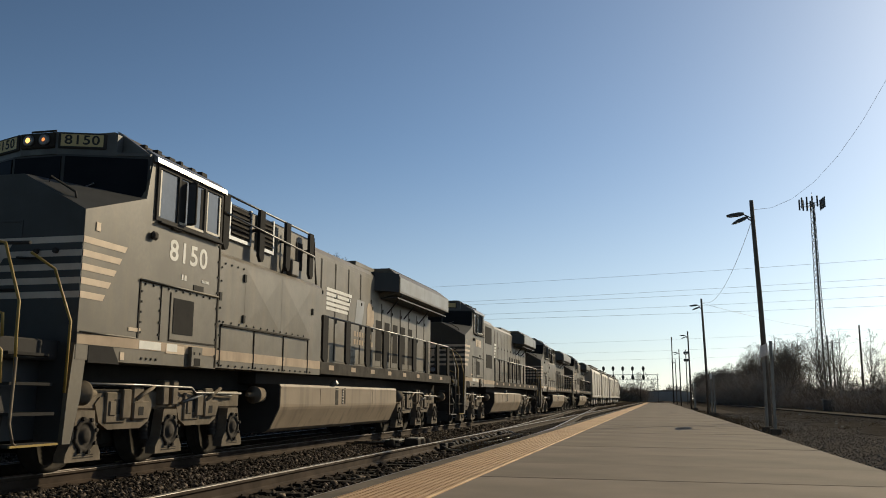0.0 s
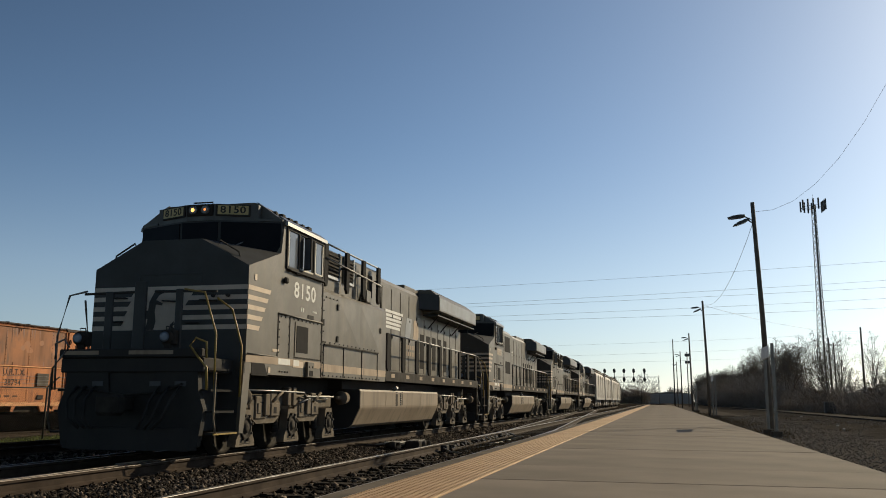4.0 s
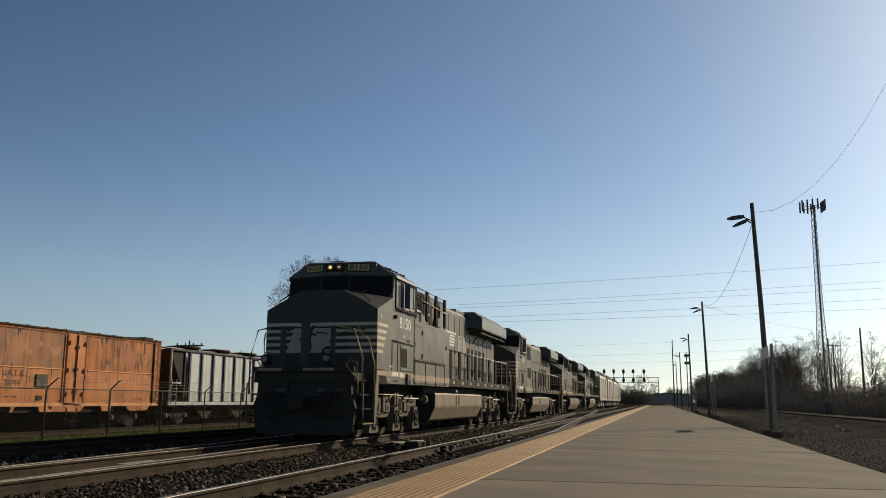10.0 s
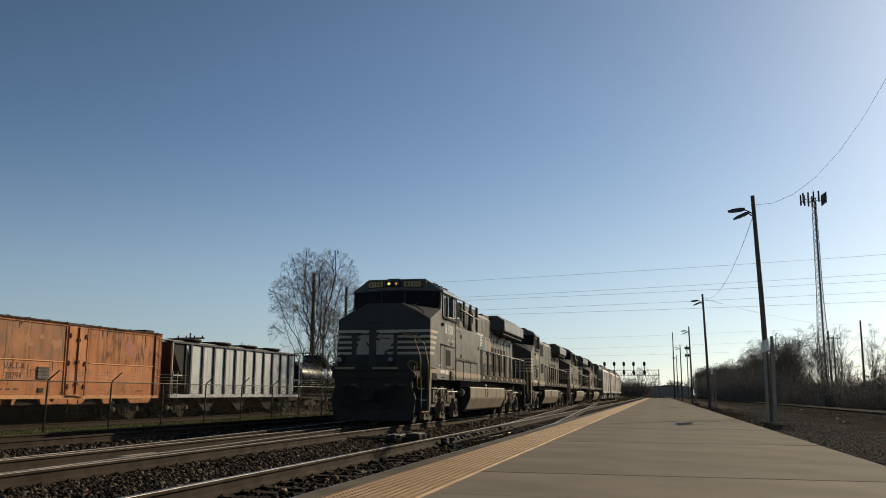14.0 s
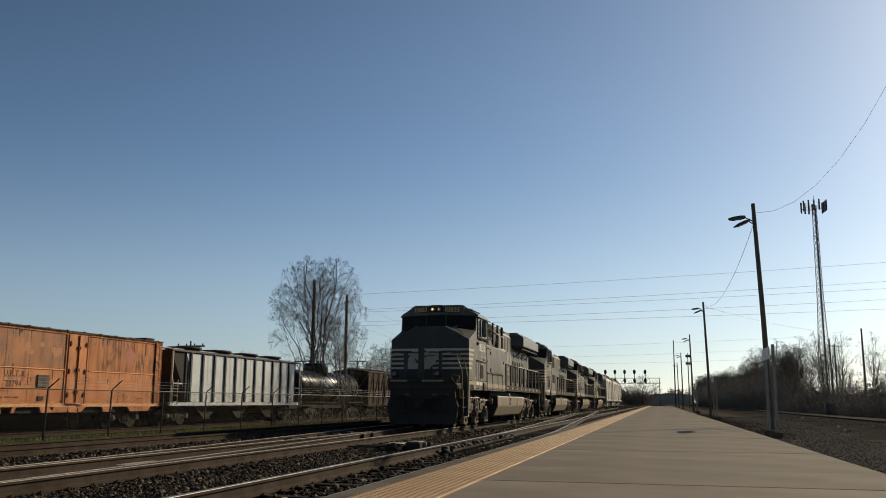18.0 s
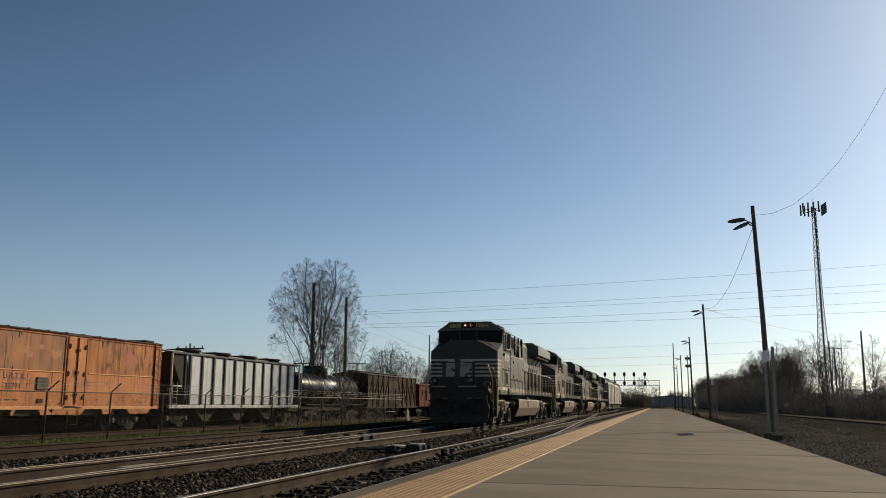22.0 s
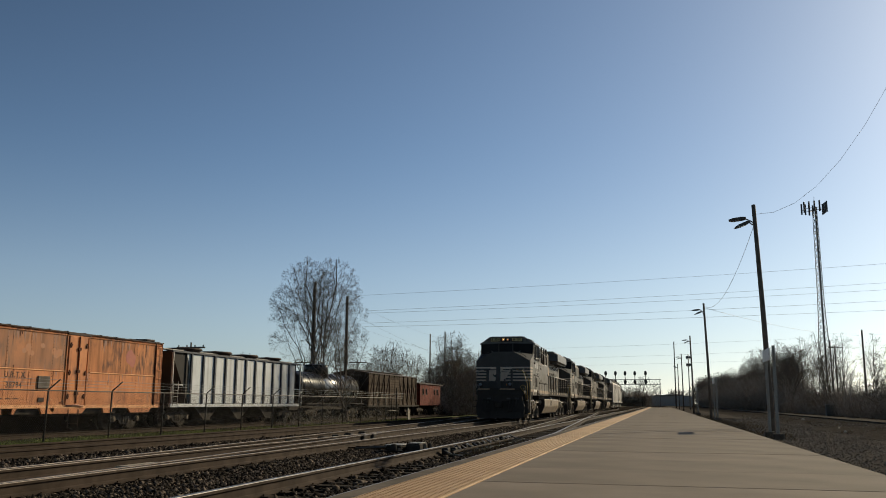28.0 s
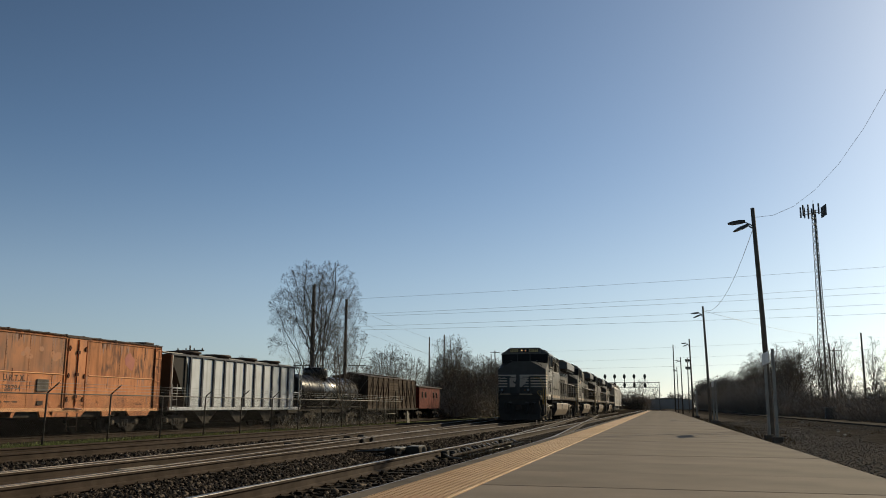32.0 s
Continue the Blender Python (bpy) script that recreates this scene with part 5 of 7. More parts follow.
def ladder(car, x, y, z0, z1, face, material, width=0.42, rungs=7):
    """Side ladder (face 'x') or end ladder (face 'y')."""
    bm = bmesh.new()
    ends = ((x, y - width / 2), (x, y + width / 2)) if face == "x" else ((x - width / 2, y), (x + width / 2, y))
    for a, b in ends:
        tube(bm, ((a, b, z0), (a, b, z1)), 0.018, 6)
    for i in range(rungs):
        z = z0 + (z1 - z0) * (i + 0.5) / rungs
        tube(bm, ((*ends[0], z), (*ends[1], z)), 0.014, 6)
    part("ladder", bm, material, car)


def covered_hopper(label, group, L=16.4, paint="hopper2", ribs=0, H=4.55, bays=3, curved=True):
    car = thing("hopper_car", label, "freight car", group)
    top, W = H - 0.25, 1.55
    b0, b1 = 1.5, L - 1.5
    bm = bmesh.new()
    if curved:
        prof = ((-W, 1.35), (-W - 0.02, 2.4), (-W, top - 0.5), (-W + 0.18, top - 0.1), (-W + 0.6, top + 0.08), (W - 0.6, top + 0.08), (W - 0.18, top - 0.1), (W, top - 0.5), (W + 0.02, 2.4), (W, 1.35))
        prism(bm, prof, "y", 0.9, L - 0.9)
    else:
        prism(bm, ((1.75, top - 0.02), (L - 1.2, top - 0.02), (L - 1.2, 1.12), (2.05, 1.12), (2.05, 2.9)), "x", -W + 0.08, W - 0.08)
    body = part("body", bm, M[paint], car, "pale painted steel body")
    if ribs:
        for s in (-1, 1):
            for i in range(ribs + 1):
                y = 2.15 + (L - 4.3) * i / ribs
                part("side_post", boxes((*sorted((s * (W - 0.10), s * W)), y - 0.075, y + 0.075, 1.0, top), bev=0.01), M["navy"], body, "dark vertical side post")
            part("top_chord", boxes((*sorted((s * (W - 0.14), s * W)), 0.35, L - 0.35, top, top + 0.10), bev=0.01), M["navy"], body)
            part("side_sill", boxes((*sorted((s * (W - 0.10), s * (W + 0.01))), 0.35, L - 0.35, 0.94, 1.10), bev=0.01), M[paint], body)
            for y in (0.45, L - 0.45):
                part("corner_post", boxes((*sorted((s * (W - 0.08), s * W)), y - 0.035, y + 0.035, 1.0, top)), M["hopper2"], body)
                part("end_rail", boxes((*sorted((s * (W - 0.04), s * W)), min(y, y + (0.9 if y < 2 else -0.9)), max(y, y + (0.9 if y < 2 else -0.9)), 1.95, 2.01)), M[paint], body)
    else:
        for s in (-1, 1):
            for i in range(1, 4):
                y = 0.9 + (L - 1.8) * i / 4
                part("side_seam", boxes((*sorted((s * W, s * (W + 0.035))), y - 0.05, y + 0.05, 1.35, top - 0.4)), M["under"], body)
            part("side_sill", boxes((*sorted((s * (W - 0.15), s * (W + 0.02))), 0.4, L - 0.4, 1.10, 1.36), bev=0.02), M[paint], body)
    for i in range(bays):
        y = 2.6 + (L - 5.2) * (i + 0.5) / bays
        bm = bmesh.new()
        w = (L - 5.2) / bays * 0.48
        prism(bm, ((y - w, 1.25), (y + w, 1.25), (y + 0.3, 0.35), (y - 0.3, 0.35)), "x", -1.2, 1.2)
        # ribbed car's bays take the dark underframe tone for the shade below it
        bay = part("hopper_bay", bm, M["under"] if ribs else M[paint], car, "sloped discharge hopper")
        part("outlet_gate", boxes((-1.25, 1.25, y - 0.35, y + 0.35, 0.28, 0.36)), M["under"], bay)
    part("roof_walk", boxes((-0.95, -0.55, 0.5, L - 0.5, top + 0.16, top + 0.20), (0.55, 0.95, 0.5, L - 0.5, top + 0.16, top + 0.20)), M["galv"], car, "galvanised roof walkway")
    part("roof", boxes((-1.45, 1.45, 0.6, L - 0.6, top, top + 0.08), bev=0.02), M["roofrust"] if ribs else M[paint], car)
    for i in range(4):
        y = 1.6 + (L - 3.2) * (i + 0.5) / 4
        bm = bmesh.new()
        lathe(bm, [(0.0, 0.80), (0.16, 0.80), (0.17, 0.90), (0.23, 0.90), (0.27, 0.84), (0.30, 0.3), (0.33, 0.05)], "z", (0.45, y, top + 0.07), 20)
        part("roof_hatch", bm, M["roofrust"], car, "dark round roof hatch cover")
    for y in (0.3, L - 1.6):
        part("end_platform", boxes((-1.4, 1.4, y, y + 1.3, 1.02, 1.12)), M["under"], car)
    part("centre_sill", boxes((-0.25, 0.25, 0.3, L - 0.3, 0.72, 1.08)), M["under"], car)
    if ribs:
        ladder(car, 1.57, 0.72, 1.0, 2.15, "x", M["hopper2"], 0.42, 4)
        ladder(car, 1.57, L - 0.42, 1.0, top + 0.1, "x", M[paint], 0.4, 8)
        bm = bmesh.new()
        prism(bm, ((0.42, top), (1.74, top), (2.04, 2.9), (2.04, 1.12)), "x", -W + 0.1, W - 0.1)
        part("slope_sheet", bm, M["black"], car, "dark sloped end sheet")
    else:
        for y in (0.35, L - 0.35):
            ladder(car, 1.57, y, 1.0, top + 0.1, "x", M[paint], 0.4, 8)
    if ribs:
        for y in (1.68, L - 1.19):
            part("end_sheet", boxes((-W + 0.06, W - 0.04, y, y + 0.04, 1.1, top - 0.01)), M["black"], car, "dark end sheet")
    bm = bmesh.new()
    prism(bm, ((0.45, 1.1), (1.5, 1.1), (0.9, 2.9)), "x", 0.4, 0.46)
    part("end_brace", bm, M["under"], car)
    car_truck(car, 1.75)
    car_truck(car, L - 1.75)
    coupler_at(car, 0.3, -1)
    coupler_at(car, L - 0.3, 1)
    return car


HOP = 17.2
hop = covered_hopper("grey covered hopper car with a rounded top, streaked with dirt", "hopper cars of the train", HOP, "hopper2", 0, 4.55)
TRAIN.append((hop, 86.0))
for i in range(1, 15):
    TRAIN.append((copy_thing(hop, Matrix()), 86.0 + i * (HOP + 0.25)))


# ---------- the row of old cars in the yard ----------
SIDE = 1.45


def reefer_car(L=12.9):
    car = thing("refrigerator_car", "faded orange steel refrigerator car with rust streaks and sprayed patches", "freight car", "old cars in the yard")
    b, t = 0.93, 3.78
    bm = bmesh.new()
    quad_box(bm, -SIDE, SIDE, 0.1, L - 0.1, b, t)
    body = part("body", bm, M["orange"], car, "faded orange riveted sides")
    rf = bmesh.new()
    prism(rf, ((-1.52, t), (1.52, t), (1.52, t + 0.045), (0.5, t + 0.12), (0.0, t + 0.14), (-0.5, t + 0.12), (-1.52, t + 0.045)), "y", 0.15, L - 0.15)
    roof = part("roof", rf, M["roofrust"], car, "rusty dark metal roof")
    for i in range(12):
        part("roof_rib", boxes((-1.54, 1.54, 0.7 + i * 1.05, 0.76 + i * 1.05, t + 0.02, t + 0.065)), M["roofrust"], roof)
    part("running_board", boxes((-0.3, 0.3, 0.2, L - 0.2, t + 0.15, t + 0.18)), M["roofrust"], roof)
    for y in (0.5, L - 1.2):
        part("ice_hatch", boxes((0.5, 1.3, y, y + 0.7, t + 0.08, t + 0.17), bev=0.03), M["roofrust"], roof)
    x = SIDE
    d0, d1, d2 = L - 6.75, L - 6.16, L - 5.6
    # belt rail, side sheets and side sill
    for a, c in ((0.3, L - 6.8), (L - 5.35, L - 0.62)):
        part("belt_rail", boxes((x, x + 0.035, a, c, 2.30, 2.34), bev=0.008), M["pale_orange"], body)
    # sheets of the upper side, more worn beyond the door
    for a, c, worn in ((0.3, 1.65, 0), (1.67, 2.85, 1), (2.87, 4.05, 1), (4.07, d0 - 0.12, 1), (d2 + 0.12, L - 3.32, 0), (L - 3.30, L - 0.64, 0)):
        part("side_sheet", boxes((x, x + 0.006, a, c, 2.36, t - 0.12)), M["worn_orange"] if worn else M["orange"], body, "worn streaked orange sheet" if worn else "")
        part("side_sheet", boxes((x, x + 0.006, a, c, b + 0.14, 2.29)), M["clean_orange"], body)
    part("eave_moulding", boxes((x, x + 0.04, 0.2, L - 0.2, t - 0.10, t - 0.06)), M["orange"], body)
    for y in (d0 - 0.1, d2 + 0.06, L - 0.66):
        part("door_frame", boxes((x, x + 0.04, y - 0.02, y + 0.04, b + 0.1, t - 0.08), bev=0.006), M["orange"], body)
    # dark strip painted for the shaded gap beside the ladder
    part("corner_gap", boxes((x, x + 0.02, L - 0.72, L - 0.66, b + 0.1, t - 0.05)), M["rust"], body)
    rs = random.Random(3)
    for _ in range(80):
        y, w, h, z = rs.uniform(0.5, L - 0.8), rs.uniform(0.012, 0.05), rs.uniform(0.10, 0.60), rs.choice((t - 0.13, t - 0.13, t - 0.13, 2.29, rs.uniform(1.3, 3.2)))
        if d0 - 0.1 < y < d2 + 0.1:
            continue
        bm = bmesh.new()
        prism(bm, ((y - w, z), (y + w, z), (y + w * 0.7, z - h * 0.6), (y + w * 0.1, z - h), (y - w * 0.5, z - h * 0.7)), "x", x + 0.005, x + 0.0075)
        part("rust_streak", bm, M["rust"] if rs.random() < 0.3 else M["greypatch"], body)
    for _ in range(16):
        y, z, w = rs.uniform(d0 - 1.5, d2 + 1.2), b + 0.12 + abs(rs.gauss(0, 0.2)), rs.uniform(0.02, 0.09)
        bm = bmesh.new()
        prism(bm, [(y + w * rs.uniform(0.6, 1.3) * math.cos(k), z + 0.5 * w * rs.uniform(0.6, 1.3) * math.sin(k)) for k in range(6)], "x", x + 0.05, x + 0.0535)
        part("scuff", bm, M["rust"] if rs.random() < 0.5 else M["pale_orange"], body)
    part("side_sill", boxes((x, x + 0.03, 0.25, L - 0.25, b, b + 0.13), bev=0.005), M["pale_orange"], body)
    for y, w in ((1.2, 0.35), (3.1, 0.5), (L - 9.8, 0.3), (L - 7.7, 0.4), (L - 6.5, 1.1), (L - 4.0, 0.35), (L - 1.7, 0.9)):
        bm = bmesh.new()
        prism(bm, ((y - w, b + 0.01), (y + w, b + 0.01), (y + w * 0.75, b - 0.2), (y - w * 0.75, b - 0.2)), "x", x - 0.06, x + 0.02)
        part("sill_tab", bm, M["clean_orange"], body)
    # twin doors
    for a, c in ((d0, d1), (d1, d2)):
        dr = part("door", boxes((x, x + 0.05, a + 0.02, c - 0.02, b + 0.12, t - 0.08), bev=0.01), M["clean_orange"], body, "plug door leaf with hinges")
        for z in (b + 0.45, 2.28, t - 0.45):
            yy = a + 0.1 if a == d0 else c - 0.1
            bm = bmesh.new()
            prism(bm, ((yy - 0.06, z), (yy, z - 0.10), (yy + 0.06, z), (yy, z + 0.10)), "x", x + 0.05, x + 0.09)
            part("hinge", bm, M["rust"], dr)
    bm = bmesh.new()
    tube(bm, ((x + 0.08, d1, b + 0.2), (x + 0.08, d1, t - 0.1)), 0.022, 8)
    for k in range(3):
        quad_box(bm, x + 0.05, x + 0.11, d1 - 0.08, d1 + 0.08, b + 0.5 + k * 0.85, b + 0.62 + k * 0.85)
    part("lock_bar", bm, M["rust"], body, "dark vertical locking bar")
    bm = bmesh.new()
    tube(bm, ((x + 0.07, d0 + 0.05, b + 0.10), (x + 0.07, d1, b + 0.12), (x + 0.07, d2 - 0.1, b + 0.08)), 0.03, 6)
    part("door_rail", bm, M["greypatch"], body)
    part("top_track", boxes((x, x + 0.07, d0 - 0.1, d2 + 0.15, t - 0.05, t)), M["roofrust"], body)
    # rivet lines
    bm = bmesh.new()
    for y in (0.5, 1.7, 2.9, 4.1, 5.3, d0 - 0.25, d2 + 0.25, L - 3.3, L - 2.1, L - 0.85):
        for k in range(22):
            z = b + 0.2 + k * 0.12
            quad_box(bm, x, x + 0.012, y - 0.012, y + 0.012, z - 0.012, z + 0.012)
    tagged(part("rivets", bm, M["rust"], body), kind="stuff")
    # sprayed patches
    def blob(name, cy, cz, ry, rz, material, seed):
        bm, rng = bmesh.new(), random.Random(seed)
        ring = [(cy + ry * rng.uniform(0.82, 1.1) * math.cos(k * math.tau / 40), cz + rz * rng.uniform(0.82, 1.1) * math.sin(k * math.tau / 40)) for k in range(40)]
        prism(bm, ring, "x", x + 0.005, x + 0.0070 + 0.0004 * seed)
        part(name, bm, material, body)
    bm = bmesh.new()
    prism(bm, ((L - 2.95, 3.12), (L - 2.80, 3.30), (L - 2.55, 3.40), (L - 2.42, 3.24), (L - 2.20, 3.12), (L - 2.25, 2.85), (L - 2.38, 2.62), (L - 2.50, 2.66), (L - 2.72, 2.78), (L - 2.88, 2.86)), "x", x + 0.005, x + 0.0078)
    part("sprayed_patch", bm, M["purple"], body, "dull mauve sprayed patch")
    for k, (dy, dz) in enumerate(((-9.15, 2.98), (-8.95, 3.10), (-8.8, 2.9), (-7.55, 3.02), (-7.4, 2.88), (-7.25, 3.0), (-8.2, 3.2))):
        blob("worn_patch", L + dy, dz, 0.13 + 0.03 * (k % 3), 0.10 + 0.05 * (k % 2), M["worn_grey"], 1 + k % 4)
    # placard board, mark and number
    part("placard_board", boxes((x, x + 0.06, L - 8.35, L - 7.72, 1.65, 2.1), bev=0.01), M["wood"], body, "grey wooden placard board")
    part("route_card", boxes((x, x + 0.04, L - 8.25, L - 7.95, 1.17, 1.32)), M["roofrust"], body)
    text_part("reporting_mark", "U.R.T.X.", 0.29, M["roofrust"], body, Matrix.Translation((x + 0.008, L - 9.50, 2.10)) @ ON_SIDE, 0.002, 1.1, 1.0)
    text_part("car_number", "38794", 0.29, M["roofrust"], body, Matrix.Translation((x + 0.008, L - 9.55, 1.74)) @ ON_SIDE, 0.002, 1.15, 1.0)
    part("faded_lettering", boxes(*[(x, x + 0.009, L - 10.3 + k * 0.4, L - 10.05 + k * 0.4, 1.25, 1.30) for k in range(3)], *[(x, x + 0.009, L - 2.0, L - 1.5, 1.2 + k * 0.05, 1.22 + k * 0.05) for k in range(2)]), M["roofrust"], body)
    ladder(car, x + 0.06, L - 0.45, b + 0.1, t, "x", M["clean_orange"], 0.45, 8)
    ladder(car, 1.1, L - 0.18, b + 0.1, t + 0.1, "y", M["orange"], 0.45, 8)
    ladder(car, x + 0.06, 0.5, b - 0.2, b + 1.3, "x", M["orange"], 0.45, 4)
    ladder(car, x + 0.03, L - 6.2, b - 0.75, b - 0.05, "x", M["roofrust"], 0.6, 2)
    part("centre_sill", boxes((-0.3, 0.3, 0.2, L - 0.2, 0.6, 0.93), (-1.3, 1.3, 3.2, L - 3.2, 0.72, 0.92)), M["under"], car)
    car_truck(car, 2.0)
    car_truck(car, L - 2.2)
    coupler_at(car, 0.2, -1)
    coupler_at(car, L - 0.2, 1)
    return car


def tank_car(L=11.6):
    car = thing("tank_car", "glossy black riveted tank car with a central dome", "freight car", "old cars in the yard")
    bm = bmesh.new()
    lathe(bm, [(0.30, 0.4), (0.35, 0.8), (0.5, 1.03), (0.65, 1.10), (4.3, 1.10), (4.32, 1.115), (4.36, 1.10), (7.2, 1.10), (7.22, 1.115), (7.26, 1.10), (L - 0.6, 1.10), (L - 0.45, 1.03), (L - 0.30, 0.8), (L - 0.25, 0.4)], "y", (0, 0, 2.14), 36)
    tk = part("tank", bm, M["tanker"], car, "glossy black tank shell")
    bm = bmesh.new()
    lathe(bm, [(-0.3, 0.88), (0.45, 0.88), (0.55, 0.84), (0.62, 0.6), (0.64, 0.1)], "z", (0, L * 0.44, 3.2), 28)
    part("dome", bm, M["tanker"], tk)
    for dx, dy in ((0.2, 0.5), (-0.3, -0.3), (0.35, -0.4)):
        bm = bmesh.new()
        tube(bm, ((dx, L * 0.44 + dy, 3.75), (dx, L * 0.44 + dy, 4.02)), 0.07, 8)
        part("dome_valve", bm, M["tanker"], tk)
    for y in (1.8, 3.6, 6.4, 8.2, 9.8):
        bm = bmesh.new()
        lathe(bm, [(y, 1.10), (y + 0.01, 1.125), (y + 0.05, 1.125), (y + 0.06, 1.10)], "y", (0, 0, 2.14), 36)
        part("tank_band", bm, M["tanker"], tk)
    part("walkway", boxes((1.05, 1.45, 0.4, L - 0.4, 1.08, 1.14), (-1.45, -1.05, 0.4, L - 0.4, 1.08, 1.14), (-0.3, 0.3, 0.2, L - 0.2, 0.7, 1.05)), M["under"], car)
    bm = bmesh.new()
    tube(bm, ((1.35, 0.5, 2.05), (1.35, L - 0.5, 2.05)), 0.02, 6)
    for i in range(6):
        y = 0.6 + i * (L - 1.2) / 5
        tube(bm, ((1.35, y, 1.1), (1.35, y, 2.05)), 0.015, 5)
    part("handrail", bm, M["under"], car)
    car_truck(car, 1.9)
    car_truck(car, L - 1.9)
    coupler_at(car, 0.2, -1)
    coupler_at(car, L - 0.2, 1)
    return car


def wooden_boxcar(L=14.6):
    car = thing("box_car", "weathered grey-brown wooden box car with diagonal braces", "freight car", "old cars in the yard")
    part("body", boxes((-1.4, 1.4, 0.25, L - 0.25, 0.95, 3.46)), M["brownwood"], car)
    for i in range(11):
        z = 0.98 + i * 0.224
        part("board", boxes((1.4, 1.415, 0.3, L - 0.3, z, z + 0.212)), M["greyboards"], car)
    n = 10
    for i in range(n + 1):
        y = 0.35 + (L - 0.7) * i / n
        part("side_post", boxes((1.415, 1.49, y - 0.06, y + 0.06, 0.95, 3.44)), M["brownwood"], car)
        if i < n and i not in (4, 5):
            y2 = 0.35 + (L - 0.7) * (i + 1) / n
            a, b2 = (y, y2) if i < 4 else (y2, y)
            bm = bmesh.new()
            w = 0.08
            prism(bm, ((a - w, 1.0), (a + w, 1.0), (b2 + w, 3.4), (b2 - w, 3.4)), "x", 1.416, 1.47)
            part("diagonal_brace", bm, M["brownwood"], car)
    door = part("door", boxes((1.415, 1.45, L * 0.4, L * 0.6, 1.05, 3.35)), M["brownwood"], car, "worn brown slatted sliding door")
    for k in range(11):
        part("slat", boxes((1.45, 1.475, L * 0.405, L * 0.595, 1.08 + k * 0.205, 1.25 + k * 0.205)), M["greyboards"], door)
    part("side_sill", boxes((1.38, 1.48, 0.2, L - 0.2, 0.85, 0.98), (-0.3, 0.3, 0.2, L - 0.2, 0.6, 0.95)), M["under"], car)
    bm = bmesh.new()
    prism(bm, ((-1.5, 3.44), (1.5, 3.44), (1.5, 3.50), (0.0, 3.72), (-1.5, 3.50)), "y", 0.15, L - 0.15)
    part("roof", bm, M["roofrust"], car)
    part("running_board", boxes((-0.25, 0.25, 0.2, L - 0.2, 3.75, 3.79)), M["roofrust"], car)
    car_truck(car, 2.0)
    car_truck(car, L - 2.0)
    coupler_at(car, 0.2, -1)
    coupler_at(car, L - 0.2, 1)
    return car


def caboose(L=9.6):
    car = thing("work_car", "short faded red wooden work car with small side windows", "freight car", "old cars in the yard")
    body = part("body", boxes((-1.38, 1.38, 0.9, L - 0.9, 0.95, 2.95)), M["redwood"], car)
    for i in range(30):
        y = 0.92 + i * (L - 1.84) / 30
        part("board", boxes((1.38, 1.395, y, y + (L - 1.84) / 30 - 0.012, 0.98, 2.9)), M["redwood"], body)
    for y in (2.0, 3.2, 6.3, 7.5):
        w = part("window", boxes((1.39, 1.42, y - 0.25, y + 0.25, 1.95, 2.55)), M["roofrust"], body)
        part("pane", boxes((1.42, 1.425, y - 0.2, y + 0.2, 2.0, 2.5)), M["glass"], w)
    bm = bmesh.new()
    prism(bm, ((-1.5, 2.95), (1.5, 2.95), (1.5, 3.02), (0.0, 3.22), (-1.5, 3.02)), "y", 0.2, L - 0.2)
    part("roof", bm, M["roofrust"], car)
    part("smoke_jack", boxes((-0.1, 0.1, 2.2, 2.4, 3.1, 3.7)), M["black"], car)
    for y in (0.2, L - 0.9):
        part("end_platform", boxes((-1.3, 1.3, y, y + 0.7, 0.9, 1.0)), M["under"], car)
    part("centre_sill", boxes((-0.3, 0.3, 0.2, L - 0.2, 0.6, 0.9)), M["under"], car)
    bm = bmesh.new()
    for y in (0.3, L - 0.3):
        for x in (-1.2, 0, 1.2):
            tube(bm, ((x, y, 1.0), (x, y, 1.9)), 0.02, 6)
        tube(bm, ((-1.2, y, 1.9), (1.2, y, 1.9)), 0.02, 6)
    part("end_railing", bm, M["under"], car)
    car_truck(car, 1.8)
    car_truck(car, L - 1.8)
    coupler_at(car, 0.2, -1)
    coupler_at(car, L - 0.2, 1)
    return car


YX = -22.0 - SIDE
reefer_car(12.9).matrix_world = pose(YX, 36.15 - 12.9, YARD_Z)
white_hopper = covered_hopper("pale grey ribbed covered hopper car with dark posts", "old cars in the yard", 16.0, "hopper", 10, 3.73, 3, False)
white_hopper.matrix_world = pose(YX - 0.07, 36.55, YARD_Z)
tank_car(12.0).matrix_world = pose(YX, 53.0, YARD_Z)
wooden_boxcar(14.6).matrix_world = pose(YX, 65.3, YARD_Z)
caboose(9.8).matrix_world = pose(YX, 80.3, YARD_Z)


